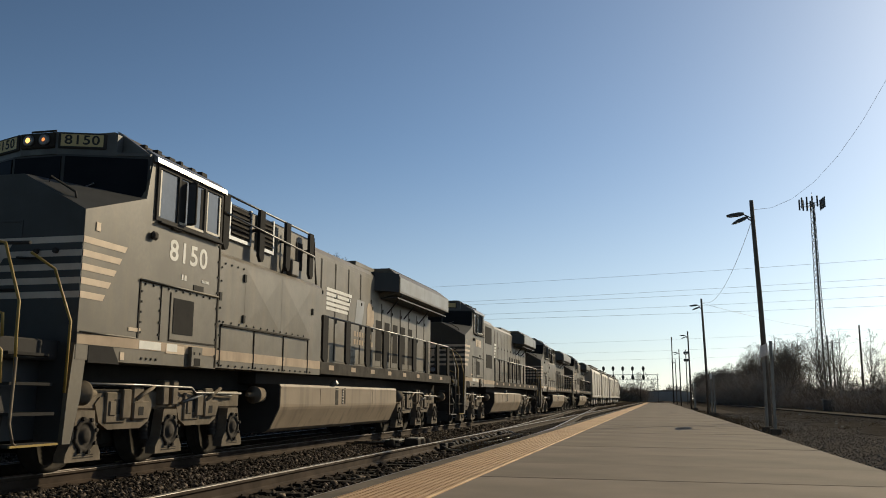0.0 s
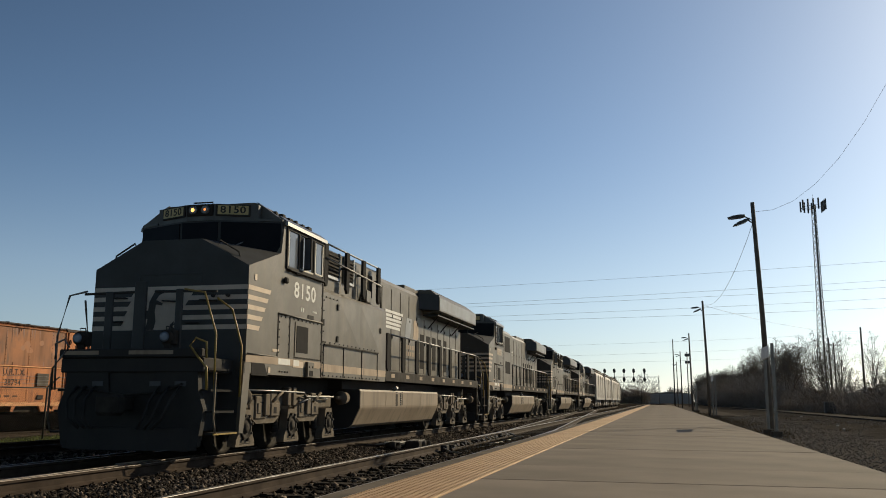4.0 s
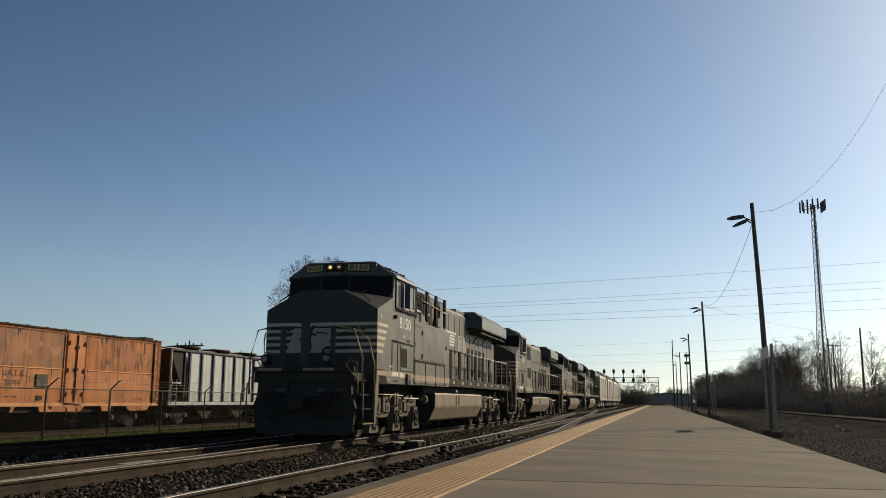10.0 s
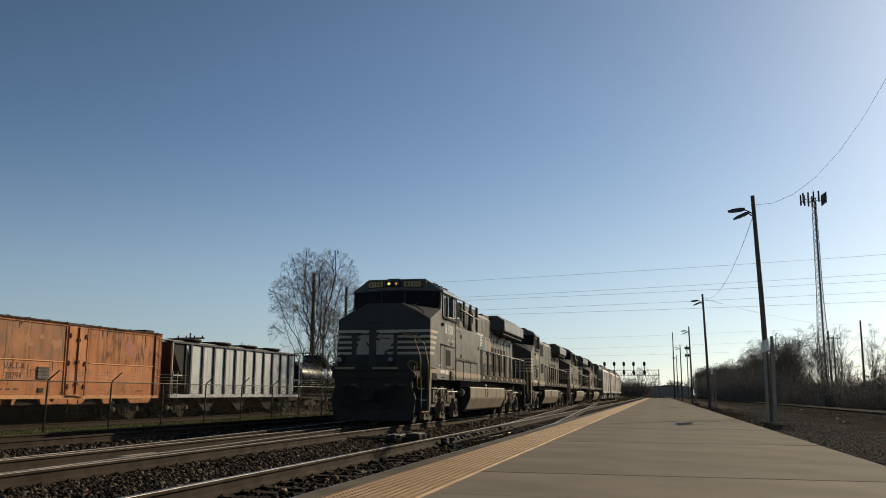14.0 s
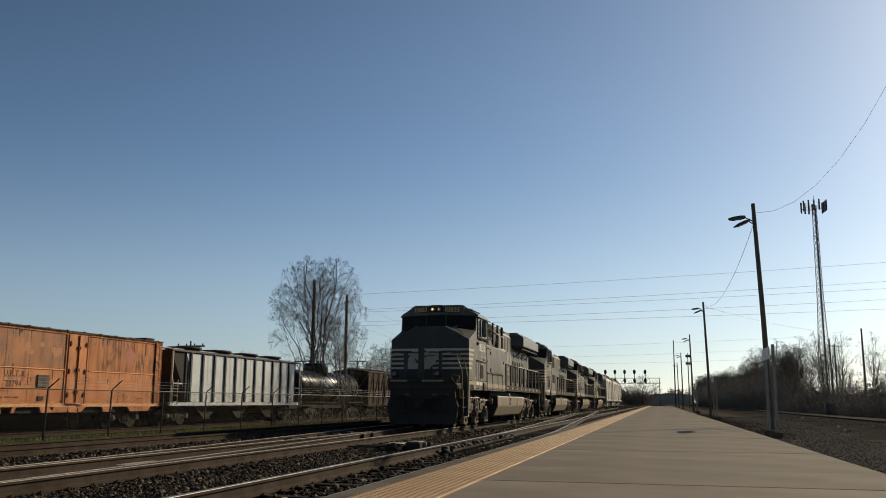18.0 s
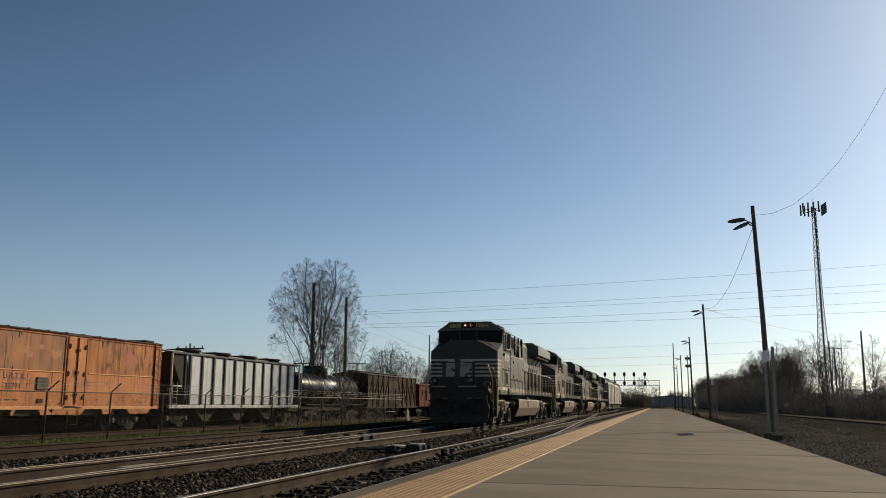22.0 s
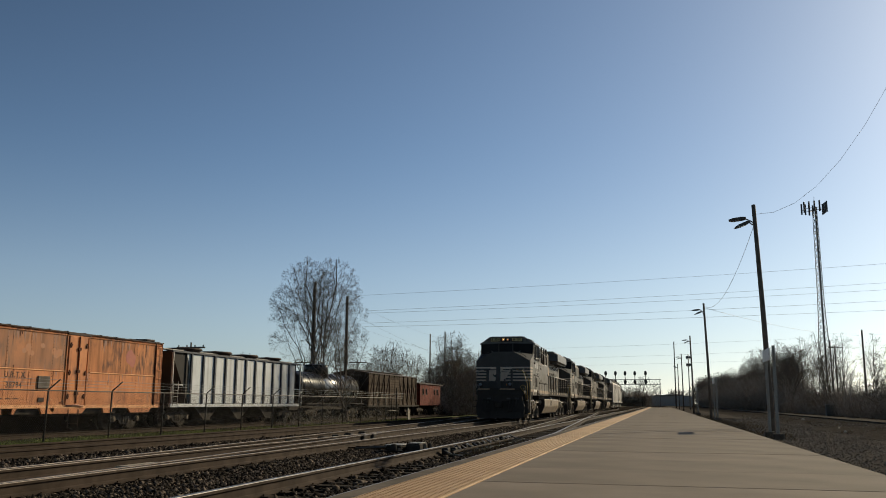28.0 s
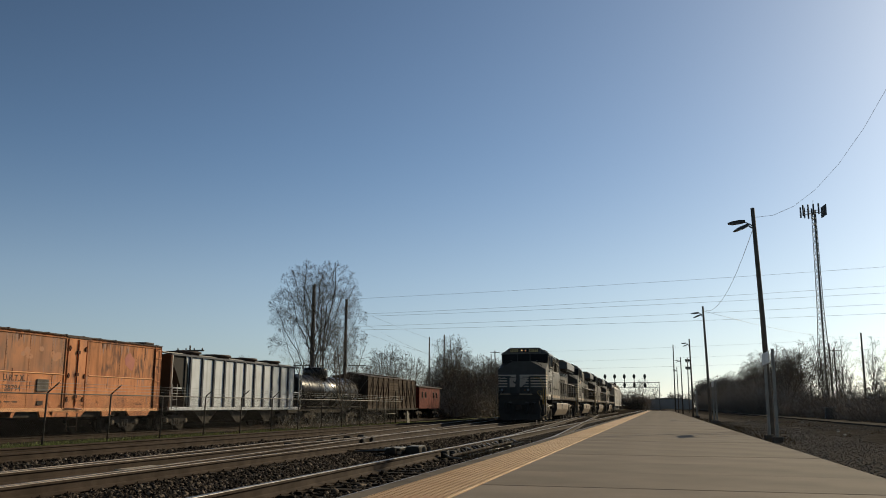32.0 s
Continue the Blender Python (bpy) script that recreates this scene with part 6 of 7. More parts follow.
# ---------- fence, lamps, sign, gantry, tower, shed ----------
def chain_fence(x, y0, y1):
    fe = thing("chain_link_fence", "rusty chain-link fence with angled barbed-wire arms", "fence")
    zb, zt = -0.30, 1.27
    y = y0
    while y <= y1:
        bm = bmesh.new()
        tube(bm, ((x, y - 0.06, zb), (x, y, zt)), 0.027, 8)
        tube(bm, ((x, y, zt), (x + 0.28, y + 0.12, zt + 0.30)), 0.022, 6)
        part("fence_post", bm, M["darkpost"], fe, "dark post with an angled arm")
        y += 3.05
    bm = bmesh.new()
    tube(bm, ((x, 56.6, zb), (x, 56.6, 1.9)), 0.05, 8)
    part("end_post", bm, M["darkpost"], fe, "thick dark end post")
    bm = bmesh.new()
    tube(bm, ((x, 54.25, zb), (x, 54.25, zt)), 0.03, 8)
    tube(bm, ((x, 54.25, 0.45), (x, 56.6, 0.45)), 0.02, 6)
    part("brace_rail", bm, M["fence"], fe)
    bm = bmesh.new()
    tube(bm, ((x, y0, zt - 0.02), (x, y1, zt - 0.02)), 0.019, 6)
    part("top_rail", bm, M["fence"], fe, "grey top rail")
    bm = bmesh.new()
    for k in range(3):
        o = 0.1 + 0.1 * k
        tube(bm, ((x + o, y0, zt + o * 0.94), (x + o, y1, zt + o * 0.94)), 0.004, 4)
    part("barbed_wire", bm, M["wire"], fe)
    bm = bmesh.new()
    span, cell = zt - zb, 0.075
    n = int((min(y1, 64) - y0) / cell)
    for i in range(n):
        ya = y0 + i * cell
        for d in (1, -1):
            a, b = (x, ya, zb + 0.03), (x, ya + d * span * 0.9, zt - 0.03)
            if b[1] < y0 or b[1] > y1:
                continue
            tube(bm, (a, b), 0.0022, 3, caps=False)
    tagged(part("wire_mesh", bm, M["darkpost"], fe, "fine dark wire mesh"), kind="stuff")


def platform_lamp(y, x, top, lean=0.0, label="tall wooden light pole with twin flat lamp heads beside the platform"):
    la = thing("platform_lamp", label, "lamp post", "lamp posts along the platform", at=pose(x, y, 0, 0, -lean, 0))
    bm = bmesh.new()
    tube(bm, ((0, 0, -0.1), (0, 0, top * 0.5), (-0.04, 0, top)), 0.09, 12, 0.06)
    part("pole", bm, M["wood"], la, "dark brown pole")
    bm = bmesh.new()
    tube(bm, ((-0.03, 0, top - 0.66), (-0.14, 0.0, top - 0.60), (-0.20, 0.0, top - 0.54)), 0.022, 6)
    tube(bm, ((-0.03, 0, top - 0.60), (-0.14, 0.06, top - 0.50), (-0.28, 0.12, top - 0.41)), 0.02, 6)
    part("bracket", bm, M["lamp"], la)
    for (cx, cy, cz, a, tip) in ((-0.40, 0.0, top - 0.60, 6, -20), (-0.52, 0.12, top - 0.40, -8, -3)):
        bm = bmesh.new()
        prism(bm, ((-0.27, -0.02), (-0.2, -0.04), (0.17, -0.04), (0.25, -0.015), (0.25, 0.02), (0.1, 0.045), (-0.12, 0.035), (-0.27, 0.0)), "y", -0.12, 0.12)
        hd = part("lamp_head", bm, M["lamp"], la, "flat grey lamp head")
        hd.matrix_local = pose(cx, cy, cz, 0, tip, a)
        bm = boxes((-0.17, 0.13, -0.1, 0.1, -0.054, -0.046))
        ln = part("lens", bm, M["lens"], hd)
    return la


def utility_pole(x, y, z0, top, arms=0, label="bare wooden utility pole", lean=0.0, r=0.16):
    po = thing("utility_pole", label, "utility pole", "utility poles", at=pose(x, y, z0, 0, lean, 0))
    bm = bmesh.new()
    tube(bm, ((0, 0, -0.3), (0, 0, top / 2), (0, 0, top)), r, 10, r * 0.65)
    part("pole", bm, M["wood"], po)
    for i in range(arms):
        z = top - 0.4 - i * 0.9
        ar = part("cross_arm", boxes((-1.2, 1.2, -0.06, 0.06, z - 0.06, z + 0.06)), M["wood"], po)
        for k in range(4):
            bm = bmesh.new()
            lathe(bm, [(0, 0.04), (0.08, 0.06), (0.16, 0.03)], "z", (-1.05 + k * 0.7, 0, z + 0.06), 8)
            part("insulator", bm, M["lamp"], ar)
    return po


def station_sign():
    sg = thing("platform_sign", "white sign panel on two steel posts with concrete footings", "sign")
    x, ya, yb = 2.95, 24.6, 26.35
    for y, top in ((ya, 2.48), (yb, 2.40)):
        part("post", boxes((x - 0.038, x + 0.038, y - 0.038, y + 0.038, 0.05, top), bev=0.006), M["galv"], sg, "square grey steel post")
        part("post_cap", boxes((x - 0.042, x + 0.042, y - 0.042, y + 0.042, top, top + 0.012), bev=0.004), M["steel"], sg)
        part("footing", boxes((x - 0.13, x + 0.13, y - 0.16, y + 0.16, -0.05, 0.22), bev=0.02), M["curb"], sg, "concrete footing block")
    pn = part("panel", boxes((x - 0.085, x - 0.055, ya + 0.22, yb + 0.05, 2.13, 2.45), bev=0.006), M["signback"], sg, "plain white panel")
    for y in (ya + 0.3, yb - 0.02):
        part("bolt", boxes((x - 0.09, x - 0.084, y - 0.015, y + 0.015, 2.27, 2.30)), M["steel"], pn)


def small_sign(x, y):
    sg = thing("platform_sign", "small white sign on twin steel posts", "sign")
    for dy in (0, 2.6):
        part("post", boxes((x - 0.04, x + 0.04, y + dy - 0.04, y + dy + 0.04, 0, 2.4)), M["galv"], sg)
        part("footing", boxes((x - 0.18, x + 0.18, y + dy - 0.2, y + dy + 0.2, -0.05, 0.25), bev=0.02), M["curb"], sg)
    part("panel", boxes((x - 0.09, x - 0.055, y + 0.5, y + 2.3, 2.08, 2.35)), M["signback"], sg)


def signal_gantry(y):
    ga = thing("signal_gantry", "pale steel signal bridge over the tracks with dark signal heads", "signal bridge")
    xa, xb, z = -21.0, 0.5, 6.9
    bm = bmesh.new()
    for dz in (0, 1.6):
        for dy in (0, 1.0):
            tube(bm, ((xa, y + dy, z + dz), (xb, y + dy, z + dz)), 0.09, 6)
    n = 20
    for i in range(n):
        a, b = xa + (xb - xa) * i / n, xa + (xb - xa) * (i + 1) / n
        tube(bm, ((a, y, z), ((a + b) / 2, y, z + 1.6), (b, y, z)), 0.055, 4)
    part("truss", bm, M["galv"], ga, "pale lattice truss")
    for x in (xa, xb - 0.3):
        bm = bmesh.new()
        for dy in (0, 1.0):
            tube(bm, ((x, y + dy, -0.3), (x, y + dy, z + 1.3)), 0.13, 6)
        for k in range(6):
            tube(bm, ((x, y, k * 1.5), (x, y + 1, k * 1.5 + 1.5)), 0.05, 4)
        part("tower_leg", bm, M["galv"], ga)
    for x in (-4.1, -7.4, -10.4, -13.4, -16.4):
        for zz in (z + 3.5, z + 0.8):
            bm = bmesh.new()
            prism(bm, [(x + 0.45 * math.cos(k * math.tau / 10), zz + 0.75 * math.sin(k * math.tau / 10)) for k in range(10)], "y", y - 0.5, y - 0.3)
            sh = part("signal_head", bm, M["black"], ga, "dark oval signal head")
        bm = bmesh.new()
        tube(bm, ((x, y - 0.2, z), (x, y - 0.2, z + 3.2)), 0.12, 6)
        part("mast", bm, M["black"], ga)
    return ga


def lattice_tower(x, y, top):
    tw = thing("cell_tower", "tall grey lattice mobile-phone tower with antenna panels", "tower", at=pose(x, y, 0))
    bm = bmesh.new()
    def half(z):
        return 1.9 - 1.15 * min(z / (top * 0.5), 1.0) if z < top * 0.5 else 0.75 - 0.25 * (z / top - 0.5) * 2
    n = 34
    for k in range(3):
        a = k * math.tau / 3 + 0.4
        tube(bm, [(half(z) * math.cos(a), half(z) * math.sin(a), z) for z in np.linspace(0, top, 12)], 0.10, 6, 0.06)
    part("tower_leg", bm, M["galv"], tw)
    bm = bmesh.new()
    for i in range(n):
        z0, z1 = top * i / n, top * (i + 1) / n
        for k in range(3):
            a, b = k * math.tau / 3 + 0.4, (k + 1) * math.tau / 3 + 0.4
            tube(bm, ((half(z0) * math.cos(a), half(z0) * math.sin(a), z0), (half(z1) * math.cos(b), half(z1) * math.sin(b), z1)), 0.045, 3)
            tube(bm, ((half(z0) * math.cos(b), half(z0) * math.sin(b), z0), (half(z1) * math.cos(a), half(z1) * math.sin(a), z1)), 0.045, 3)
    part("lattice", bm, M["galv"], tw, "steel cross bracing")
    bm = bmesh.new()
    tube(bm, ((0.2, 0, 0), (0.2, 0, top)), 0.16, 6)
    part("feeder_cable", bm, M["lamp"], tw)
    for k in range(3):
        a = k * math.tau / 3 + 0.1
        c, s = math.cos(a), math.sin(a)
        bm = bmesh.new()
        tube(bm, ((0, 0, top - 0.6), (2.0 * c, 2.0 * s, top - 0.6)), 0.07, 6)
        tube(bm, ((2.0 * c + 1.7 * s, 2.0 * s - 1.7 * c, top - 0.6), (2.0 * c - 1.7 * s, 2.0 * s + 1.7 * c, top - 0.6)), 0.06, 6)
        part("antenna_mount", bm, M["galv"], tw)
        for u in (-1.6, -0.55, 0.55, 1.6):
            bm = boxes((-0.12, 0.12, -0.16, 0.16, -1.2, 1.2), bev=0.03)
            pn = part("antenna_panel", bm, M["lamp"], tw, "grey antenna panel")
            pn.matrix_local = pose(2.1 * c - u * s, 2.1 * s + u * c, top - 0.3, 0, 0, math.degrees(a))
    bm = bmesh.new()
    tube(bm, ((0, 0, top), (0, 0, top + 2.2)), 0.04, 5)
    part("lightning_rod", bm, M["galv"], tw)


chain_fence(-17.0, 3.7, 58.0)
for yy, xx, tt, lean in ((28, 3.21, 7.05, 1.15), (58, 3.08, 7.3, 0.9), (86.5, 3.06, 7.35, 0.3), (121, 3.0, 7.5, 0.0), (152, 3.1, 7.5, 0.0)):
    platform_lamp(yy, xx, tt, lean)
station_sign()
small_sign(2.99, 50.0)
small_sign(3.12, 78.0)
signal_gantry(285.0)
lattice_tower(34.2, 200.0, 43.4)
utility_pole(3.4, 199, 0, 14.4, 0, "tall bare wooden utility pole beyond the platform")
utility_pole(29.7, 168, 0, 12.3, 0)
utility_pole(31.2, 172, 0, 11.6, 1, "wooden utility pole with a cross-arm above the trees")
utility_pole(26.1, 125, 0, 10.7, 0)


def far_shed():
    sh = thing("warehouse", "low blue-grey metal warehouse far beyond the platform end", "building", at=pose(0, 0, 0))
    y0, y1, x0, x1, h = 420, 470, -6.0, 15.0, 4.4
    part("wall", boxes((x0, x1, y0, y1, -0.5, h)), M["shed"], sh)
    bm = bmesh.new()
    prism(bm, ((x0 - 0.6, h), (x1 + 0.6, h), ((x0 + x1) / 2, h + 0.9)), "y", y0 - 0.6, y1 + 0.6)
    part("roof", bm, M["galv"], sh, "shallow pale metal roof")
    for i in range(4):
        part("door", boxes((x0 + 2 + i * 5, x0 + 4.5 + i * 5, y0 - 0.1, y0, 0, 3.6)), M["shed"], sh)


far_shed()


# ---------- switch machine and small track clutter ----------
def switch_machine(x, y):
    sm = thing("switch_machine", "weathered grey switch machine beside the rail", "switch machine", at=pose(x, y, -0.2) @ Matrix.Scale(0.8, 4))
    for a in (-0.9, 0.6):
        part("base_plate", boxes((-0.55, 0.9, a, a + 0.2, 0.0, 0.07)), M["tie"], sm)
    part("motor_case", boxes((-0.25, 0.2, -0.75, 0.15, 0.07, 0.22), bev=0.04), M["under"], sm, "dark motor case")
    part("gear_case", boxes((-0.35, 0.3, 0.2, 0.9, 0.07, 0.19), bev=0.04), M["under"], sm)
    part("lid", boxes((-0.28, 0.23, -0.78, 0.18, 0.22, 0.24), bev=0.01), M["galv"], sm)
    part("circuit_case", boxes((0.30, 0.72, -0.55, 0.35, 0.05, 0.27), bev=0.03), M["under"], sm, "dark circuit case")
    part("case_lid", boxes((0.33, 0.69, -0.40, 0.25, 0.27, 0.285), bev=0.006), M["galv"], sm, "worn pale steel lid")
    part("bracket", boxes((0.74, 0.95, -0.35, 0.10, 0.03, 0.12), bev=0.02), M["under"], sm)
    for yy in (-0.4, 0.2):
        bm = bmesh.new()
        lathe(bm, [(0, 0.07), (0.16, 0.065), (0.19, 0.03)], "z", (0.84, yy, 0.08), 10)
        part("terminal_pot", bm, M["truck"], sm)
    part("warning_tag", boxes((0.12, 0.26, -0.80, -0.79, 0.03, 0.15)), M["dullstripe"], sm)
    bm = bmesh.new()
    lathe(bm, [(0, 0.10), (0.18, 0.09), (0.2, 0.04)], "z", (0.05, -0.95, 0.07), 12)
    part("junction_pot", bm, M["under"], sm)
    bm = bmesh.new()
    tube(bm, ((-0.3, 0.45, 0.15), (-1.6, 0.45, 0.06)), 0.03, 6)
    tube(bm, ((-0.3, 0.55, 0.13), (-1.6, 0.60, 0.05)), 0.025, 6)
    part("throw_rod", bm, M["steel"], sm)


switch_machine(-6.05, 20.6)


# ---------- overhead wires ----------
def wire(pts_a, pts_b, sag, r, label="thin overhead power cable"):
    bm = bmesh.new()
    a, b = Vector(pts_a), Vector(pts_b)
    tube(bm, [a.lerp(b, t) - Vector((0, 0, sag * 4 * t * (1 - t))) for t in np.linspace(0, 1, 15)], r, 4)
    solid("power_cable", bm, M["wire"], label, "cable", group="overhead cables")


for za, zb in ((19.5, 22.9), (16.75, 19.9), (16.35, 18.7), (14.6, 17.0), (14.0, 15.4)):
    wire((-53.2, 146, za), (50, 146, zb + 0.3), 0.35, 0.017)
utility_pole(50, 146, 0, 23.8, 0, "tall wooden transmission pole", 0, 0.3)
utility_pole(-53.2, 146, -0.4, 19.9, 0, "tall thick transmission pole behind the yard", 0, 0.36)
utility_pole(-59.4, 146, -0.4, 22.6, 0, "tall thick transmission pole behind the yard", 0, 0.45)
utility_pole(-40, 220, -0.4, 15.2, 1, "utility pole with a cross-arm behind the yard", 0, 0.2)
utility_pole(62, 220, 0, 18.6, 1, "utility pole with a cross-arm behind the woods", 0, 0.2)
for za, zb in ((14.3, 17.6), (10.0, 12.6), (11.7, 15.0)):
    wire((-40, 220, za), (62, 220, zb), 0.5, 0.014)
for a, b in (((-53.2, 150, 18.4), (-36.3, 150, 11.7)), ((-53.2, 150, 16.6), (-39.0, 150, 9.8)), ((-53.2, 150, 14.7), (-39.0, 150, 10.0))):
    wire(a, b, 0.25, 0.011, "thin bright cable sloping down behind the yard")
utility_pole(9.0, 13.0, 0, 22.2, 0, "tall wooden pole beside the platform", 0, 0.2)
wire((3.05, 28, 6.75), (9.0, 13.0, 22.0), 4.8, 0.005, "thin slack cable rising from the light pole")
wire((3.05, 28, 6.5), (3.0, 58, 7.1), 0.9, 0.008, "thin cable slung between two light poles")
wire((3.0, 58, 7.0), (26.1, 125, 10.2), 0.6, 0.009, "thin cable from a light pole to a utility pole")


# ---------- bare trees and thickets ----------
def twig(verts, faces, p, q, r0, r1):
    """A three-sided tapered stick."""
    d = (q - p)
    r0, r1 = max(r0, 0.006), max(r1, 0.0045)
    if d.length < 1e-5:
        return
    d.normalize()
    s = d.cross(Vector((0.3, 0.2, 1)) if abs(d.z) < 0.95 else Vector((1, 0, 0))).normalized()
    u = s.cross(d)
    o = len(verts)
    for c, r in ((p, r0), (q, r1)):
        for k in range(3):
            a = k * math.tau / 3
            verts.append(c + (s * math.cos(a) + u * math.sin(a)) * r)
    faces += [(o + k, o + (k + 1) % 3, o + 3 + (k + 1) % 3, o + 3 + k) for k in range(3)]


def tree_from(meshes, m, label, group, k=0):
    t = thing("tree", label, "tree", group, at=m)
    for nm, me in zip(("trunk", "crown"), meshes):
        ob = new(nm, me)
        ob.parent = t
    return t


def tree_pair(seed, height, r, low=0.16, wide=0.28, limbs=13, kids=(9, 7, 4), thin=0.009, lobes=((0.0, 1.0, 1.0),)):
    """Bare tree: leaders and limbs that reach out to an egg-shaped crown, each forking three times into fine twigs.
    lobes: sideways shift, share of the height and share of the width of each part of the crown."""
    rng = random.Random(seed)
    z0 = height * low
    crowns = [(dx * height, z0 + (height * hs - z0) * 0.5, (height * hs - z0) * 0.53, height * wide * ws) for dx, hs, ws in lobes]
    mesh = {"trunk": ([], []), "crown": ([], [])}

    def inside(p):
        return min(((p.x - c) ** 2 + p.y * p.y) / rad ** 2 + ((p.z - mid) / tall) ** 2 for c, mid, tall, rad in crowns)

    def branch(p, q, r0, level):
        n = (7, 4, 3, 2)[level]
        d = q - p
        side = d.cross(Vector((0, 0, 1)))
        bow = (Vector((0, 0, -0.08 if level == 0 else 0.03)) + (side.normalized() if side.length > 1e-3 else Vector()) * rng.uniform(-0.05, 0.05)) * d.length
        v, f = mesh["trunk" if level == 0 else "crown"]
        line = [p]
        for i in range(1, n + 1):
            u = i / n
            line.append(p + d * u + bow * (4 * u * (1 - u)) + Vector((rng.gauss(0, 1), rng.gauss(0, 1), rng.gauss(0, 1))) * (0.018 if level == 0 else 0.010) * d.length * (u < 1))
            twig(v, f, line[i - 1], line[i], r0 * (1 - 0.75 * (i - 1) / n), r0 * (1 - 0.75 * u))
        if level == 3:
            return
        count = kids[level]
        for k in range(count):
            u = 0.30 + 0.70 * ((k + rng.uniform(0.1, 0.9)) / count) ** 0.75
            i = min(int(u * n), n - 1)
            at = line[i].lerp(line[i + 1], u * n - i)
            along = (line[i + 1] - line[i]).normalized()
            turn = Vector((rng.gauss(0, 1), rng.gauss(0, 1), rng.gauss(0, 1)))
            turn = (turn - along * turn.dot(along)).normalized()
            out = (along + turn * rng.uniform(0.8, 1.7) + Vector((0, 0, 0.06))).normalized()
            size = d.length * (0.46, 0.52, 0.5)[level] * (1.15 - 0.55 * u) * rng.uniform(0.7, 1.25)
            for _ in range(4):
                if inside(at + out * size) > 1.06 * rng.uniform(0.9, 1.1):
                    size *= 0.7
            branch(at, at + out * size, max(r0 * (1 - 0.6 * u) * (0.36, 0.36, 0.5)[level], thin), level + 1)

    fork = Vector((rng.uniform(-0.02, 0.02) * height, 0, z0 * 0.9))
    twig(*mesh["trunk"], Vector((0, 0, -0.6)), fork, r * 1.15, r)
    for c, mid, tall, rad in crowns:
        top = Vector((c + rng.uniform(-0.03, 0.03) * height, rng.uniform(-0.04, 0.04) * height, mid + tall * 0.96))
        branch(fork, top, r * 0.75, 0)
        for i in range(limbs):
            u = (i + 0.5) / limbs
            tilt, a = math.radians(100 - 86 * u), i * 2.39996 + rng.uniform(-0.3, 0.3)
            k = rng.uniform(0.82, 1.0)
            q = Vector((c + math.sin(tilt) * math.cos(a) * rad * k, math.sin(tilt) * math.sin(a) * rad * k, mid + math.cos(tilt) * tall * k))
            branch(fork.lerp(top, 0.40 * u), q, r * (0.28 + 0.16 * u), 0)
    out = []
    for nm in mesh:
        me = bpy.data.meshes.new(nm)
        me.from_pydata(mesh[nm][0], [], mesh[nm][1])
        me.materials.append(M["bark"])
        out.append(me)
    return out


big = tree_pair(11, 16.3, 0.20, 0.13, 0.235, 11, (10, 9, 7), 0.0065, ((-0.105, 0.985, 1.0), (0.095, 0.98, 1.0)))
tree_from(big, pose(-34.5, 86, -0.3), "tall bare deciduous tree with a wide fine crown", "bare trees beyond the yard")
small_a = tree_pair(5, 9.0, 0.13, 0.12, 0.36, 8, (8, 7, 5), 0.006, ((0, 1, 1), (0.16, 0.86, 0.8)))
small_b = tree_pair(8, 8.0, 0.13, 0.10, 0.42, 8, (8, 7, 5), 0.006, ((-0.1, 1, 1), (0.2, 0.8, 0.8)))
tall_a = tree_pair(21, 13.0, 0.14, 0.22, 0.23, 6, (7, 6, 5), 0.0065, ((0, 1, 1), (0.1, 0.72, 0.7)))
tall_b = tree_pair(26, 13.0, 0.15, 0.14, 0.26, 6, (7, 6, 5), 0.0065, ((-0.08, 1, 0.8), (0.14, 0.9, 0.8)))
broad_a = tree_pair(31, 11.5, 0.15, 0.16, 0.34, 7, (8, 7, 5), 0.006, ((-0.1, 1, 1), (0.16, 0.9, 0.85)))
broad_b = tree_pair(37, 11.0, 0.15, 0.12, 0.37, 7, (8, 7, 5), 0.006, ((0.08, 1, 1), (-0.2, 0.85, 0.8)))
shrub_a = tree_pair(41, 4.2, 0.05, 0.03, 0.50, 12, (7, 5, 4), 0.011)
shrub_b = tree_pair(43, 3.6, 0.05, 0.03, 0.62, 12, (7, 5, 4), 0.011)
rng = random.Random(4)
tree_from(small_a, pose(-19.5, 54.2, -0.4, 0, 4, 200) @ Matrix.Scale(0.74, 4), "slim bare sapling growing between the fence and the old cars", "bare trees beyond the yard")
LEFT = ((-38.5, 125, 1.15, small_b), (-37.0, 138, 0.8, small_a), (-46, 92, 0.75, small_a), (-50, 88, 0.7, small_b), (-34, 96, 0.5, small_b), (-34.9, 112, 0.80, broad_a), (-31.6, 112, 0.71, broad_a), (-37.3, 112, 0.62, broad_a))
for x, y, s, ms in LEFT:
    tree_from(ms, pose(x, y, -0.4, 0, 0, rng.uniform(0, 360)) @ Matrix.Scale(s, 4), "small bare tree behind the yard", "bare trees beyond the yard")
for i in range(18):
    y = 96 + i * 2.6
    x = -y * rng.uniform(0.175, 0.25)
    tree_from(rng.choice((small_a, small_b)), pose(x, y, -0.4, 0, 0, rng.uniform(0, 360)) @ Matrix.Scale(rng.uniform(0.75, 1.05), 4), "small bare tree in the thicket along the tracks", "bare trees along the tracks")
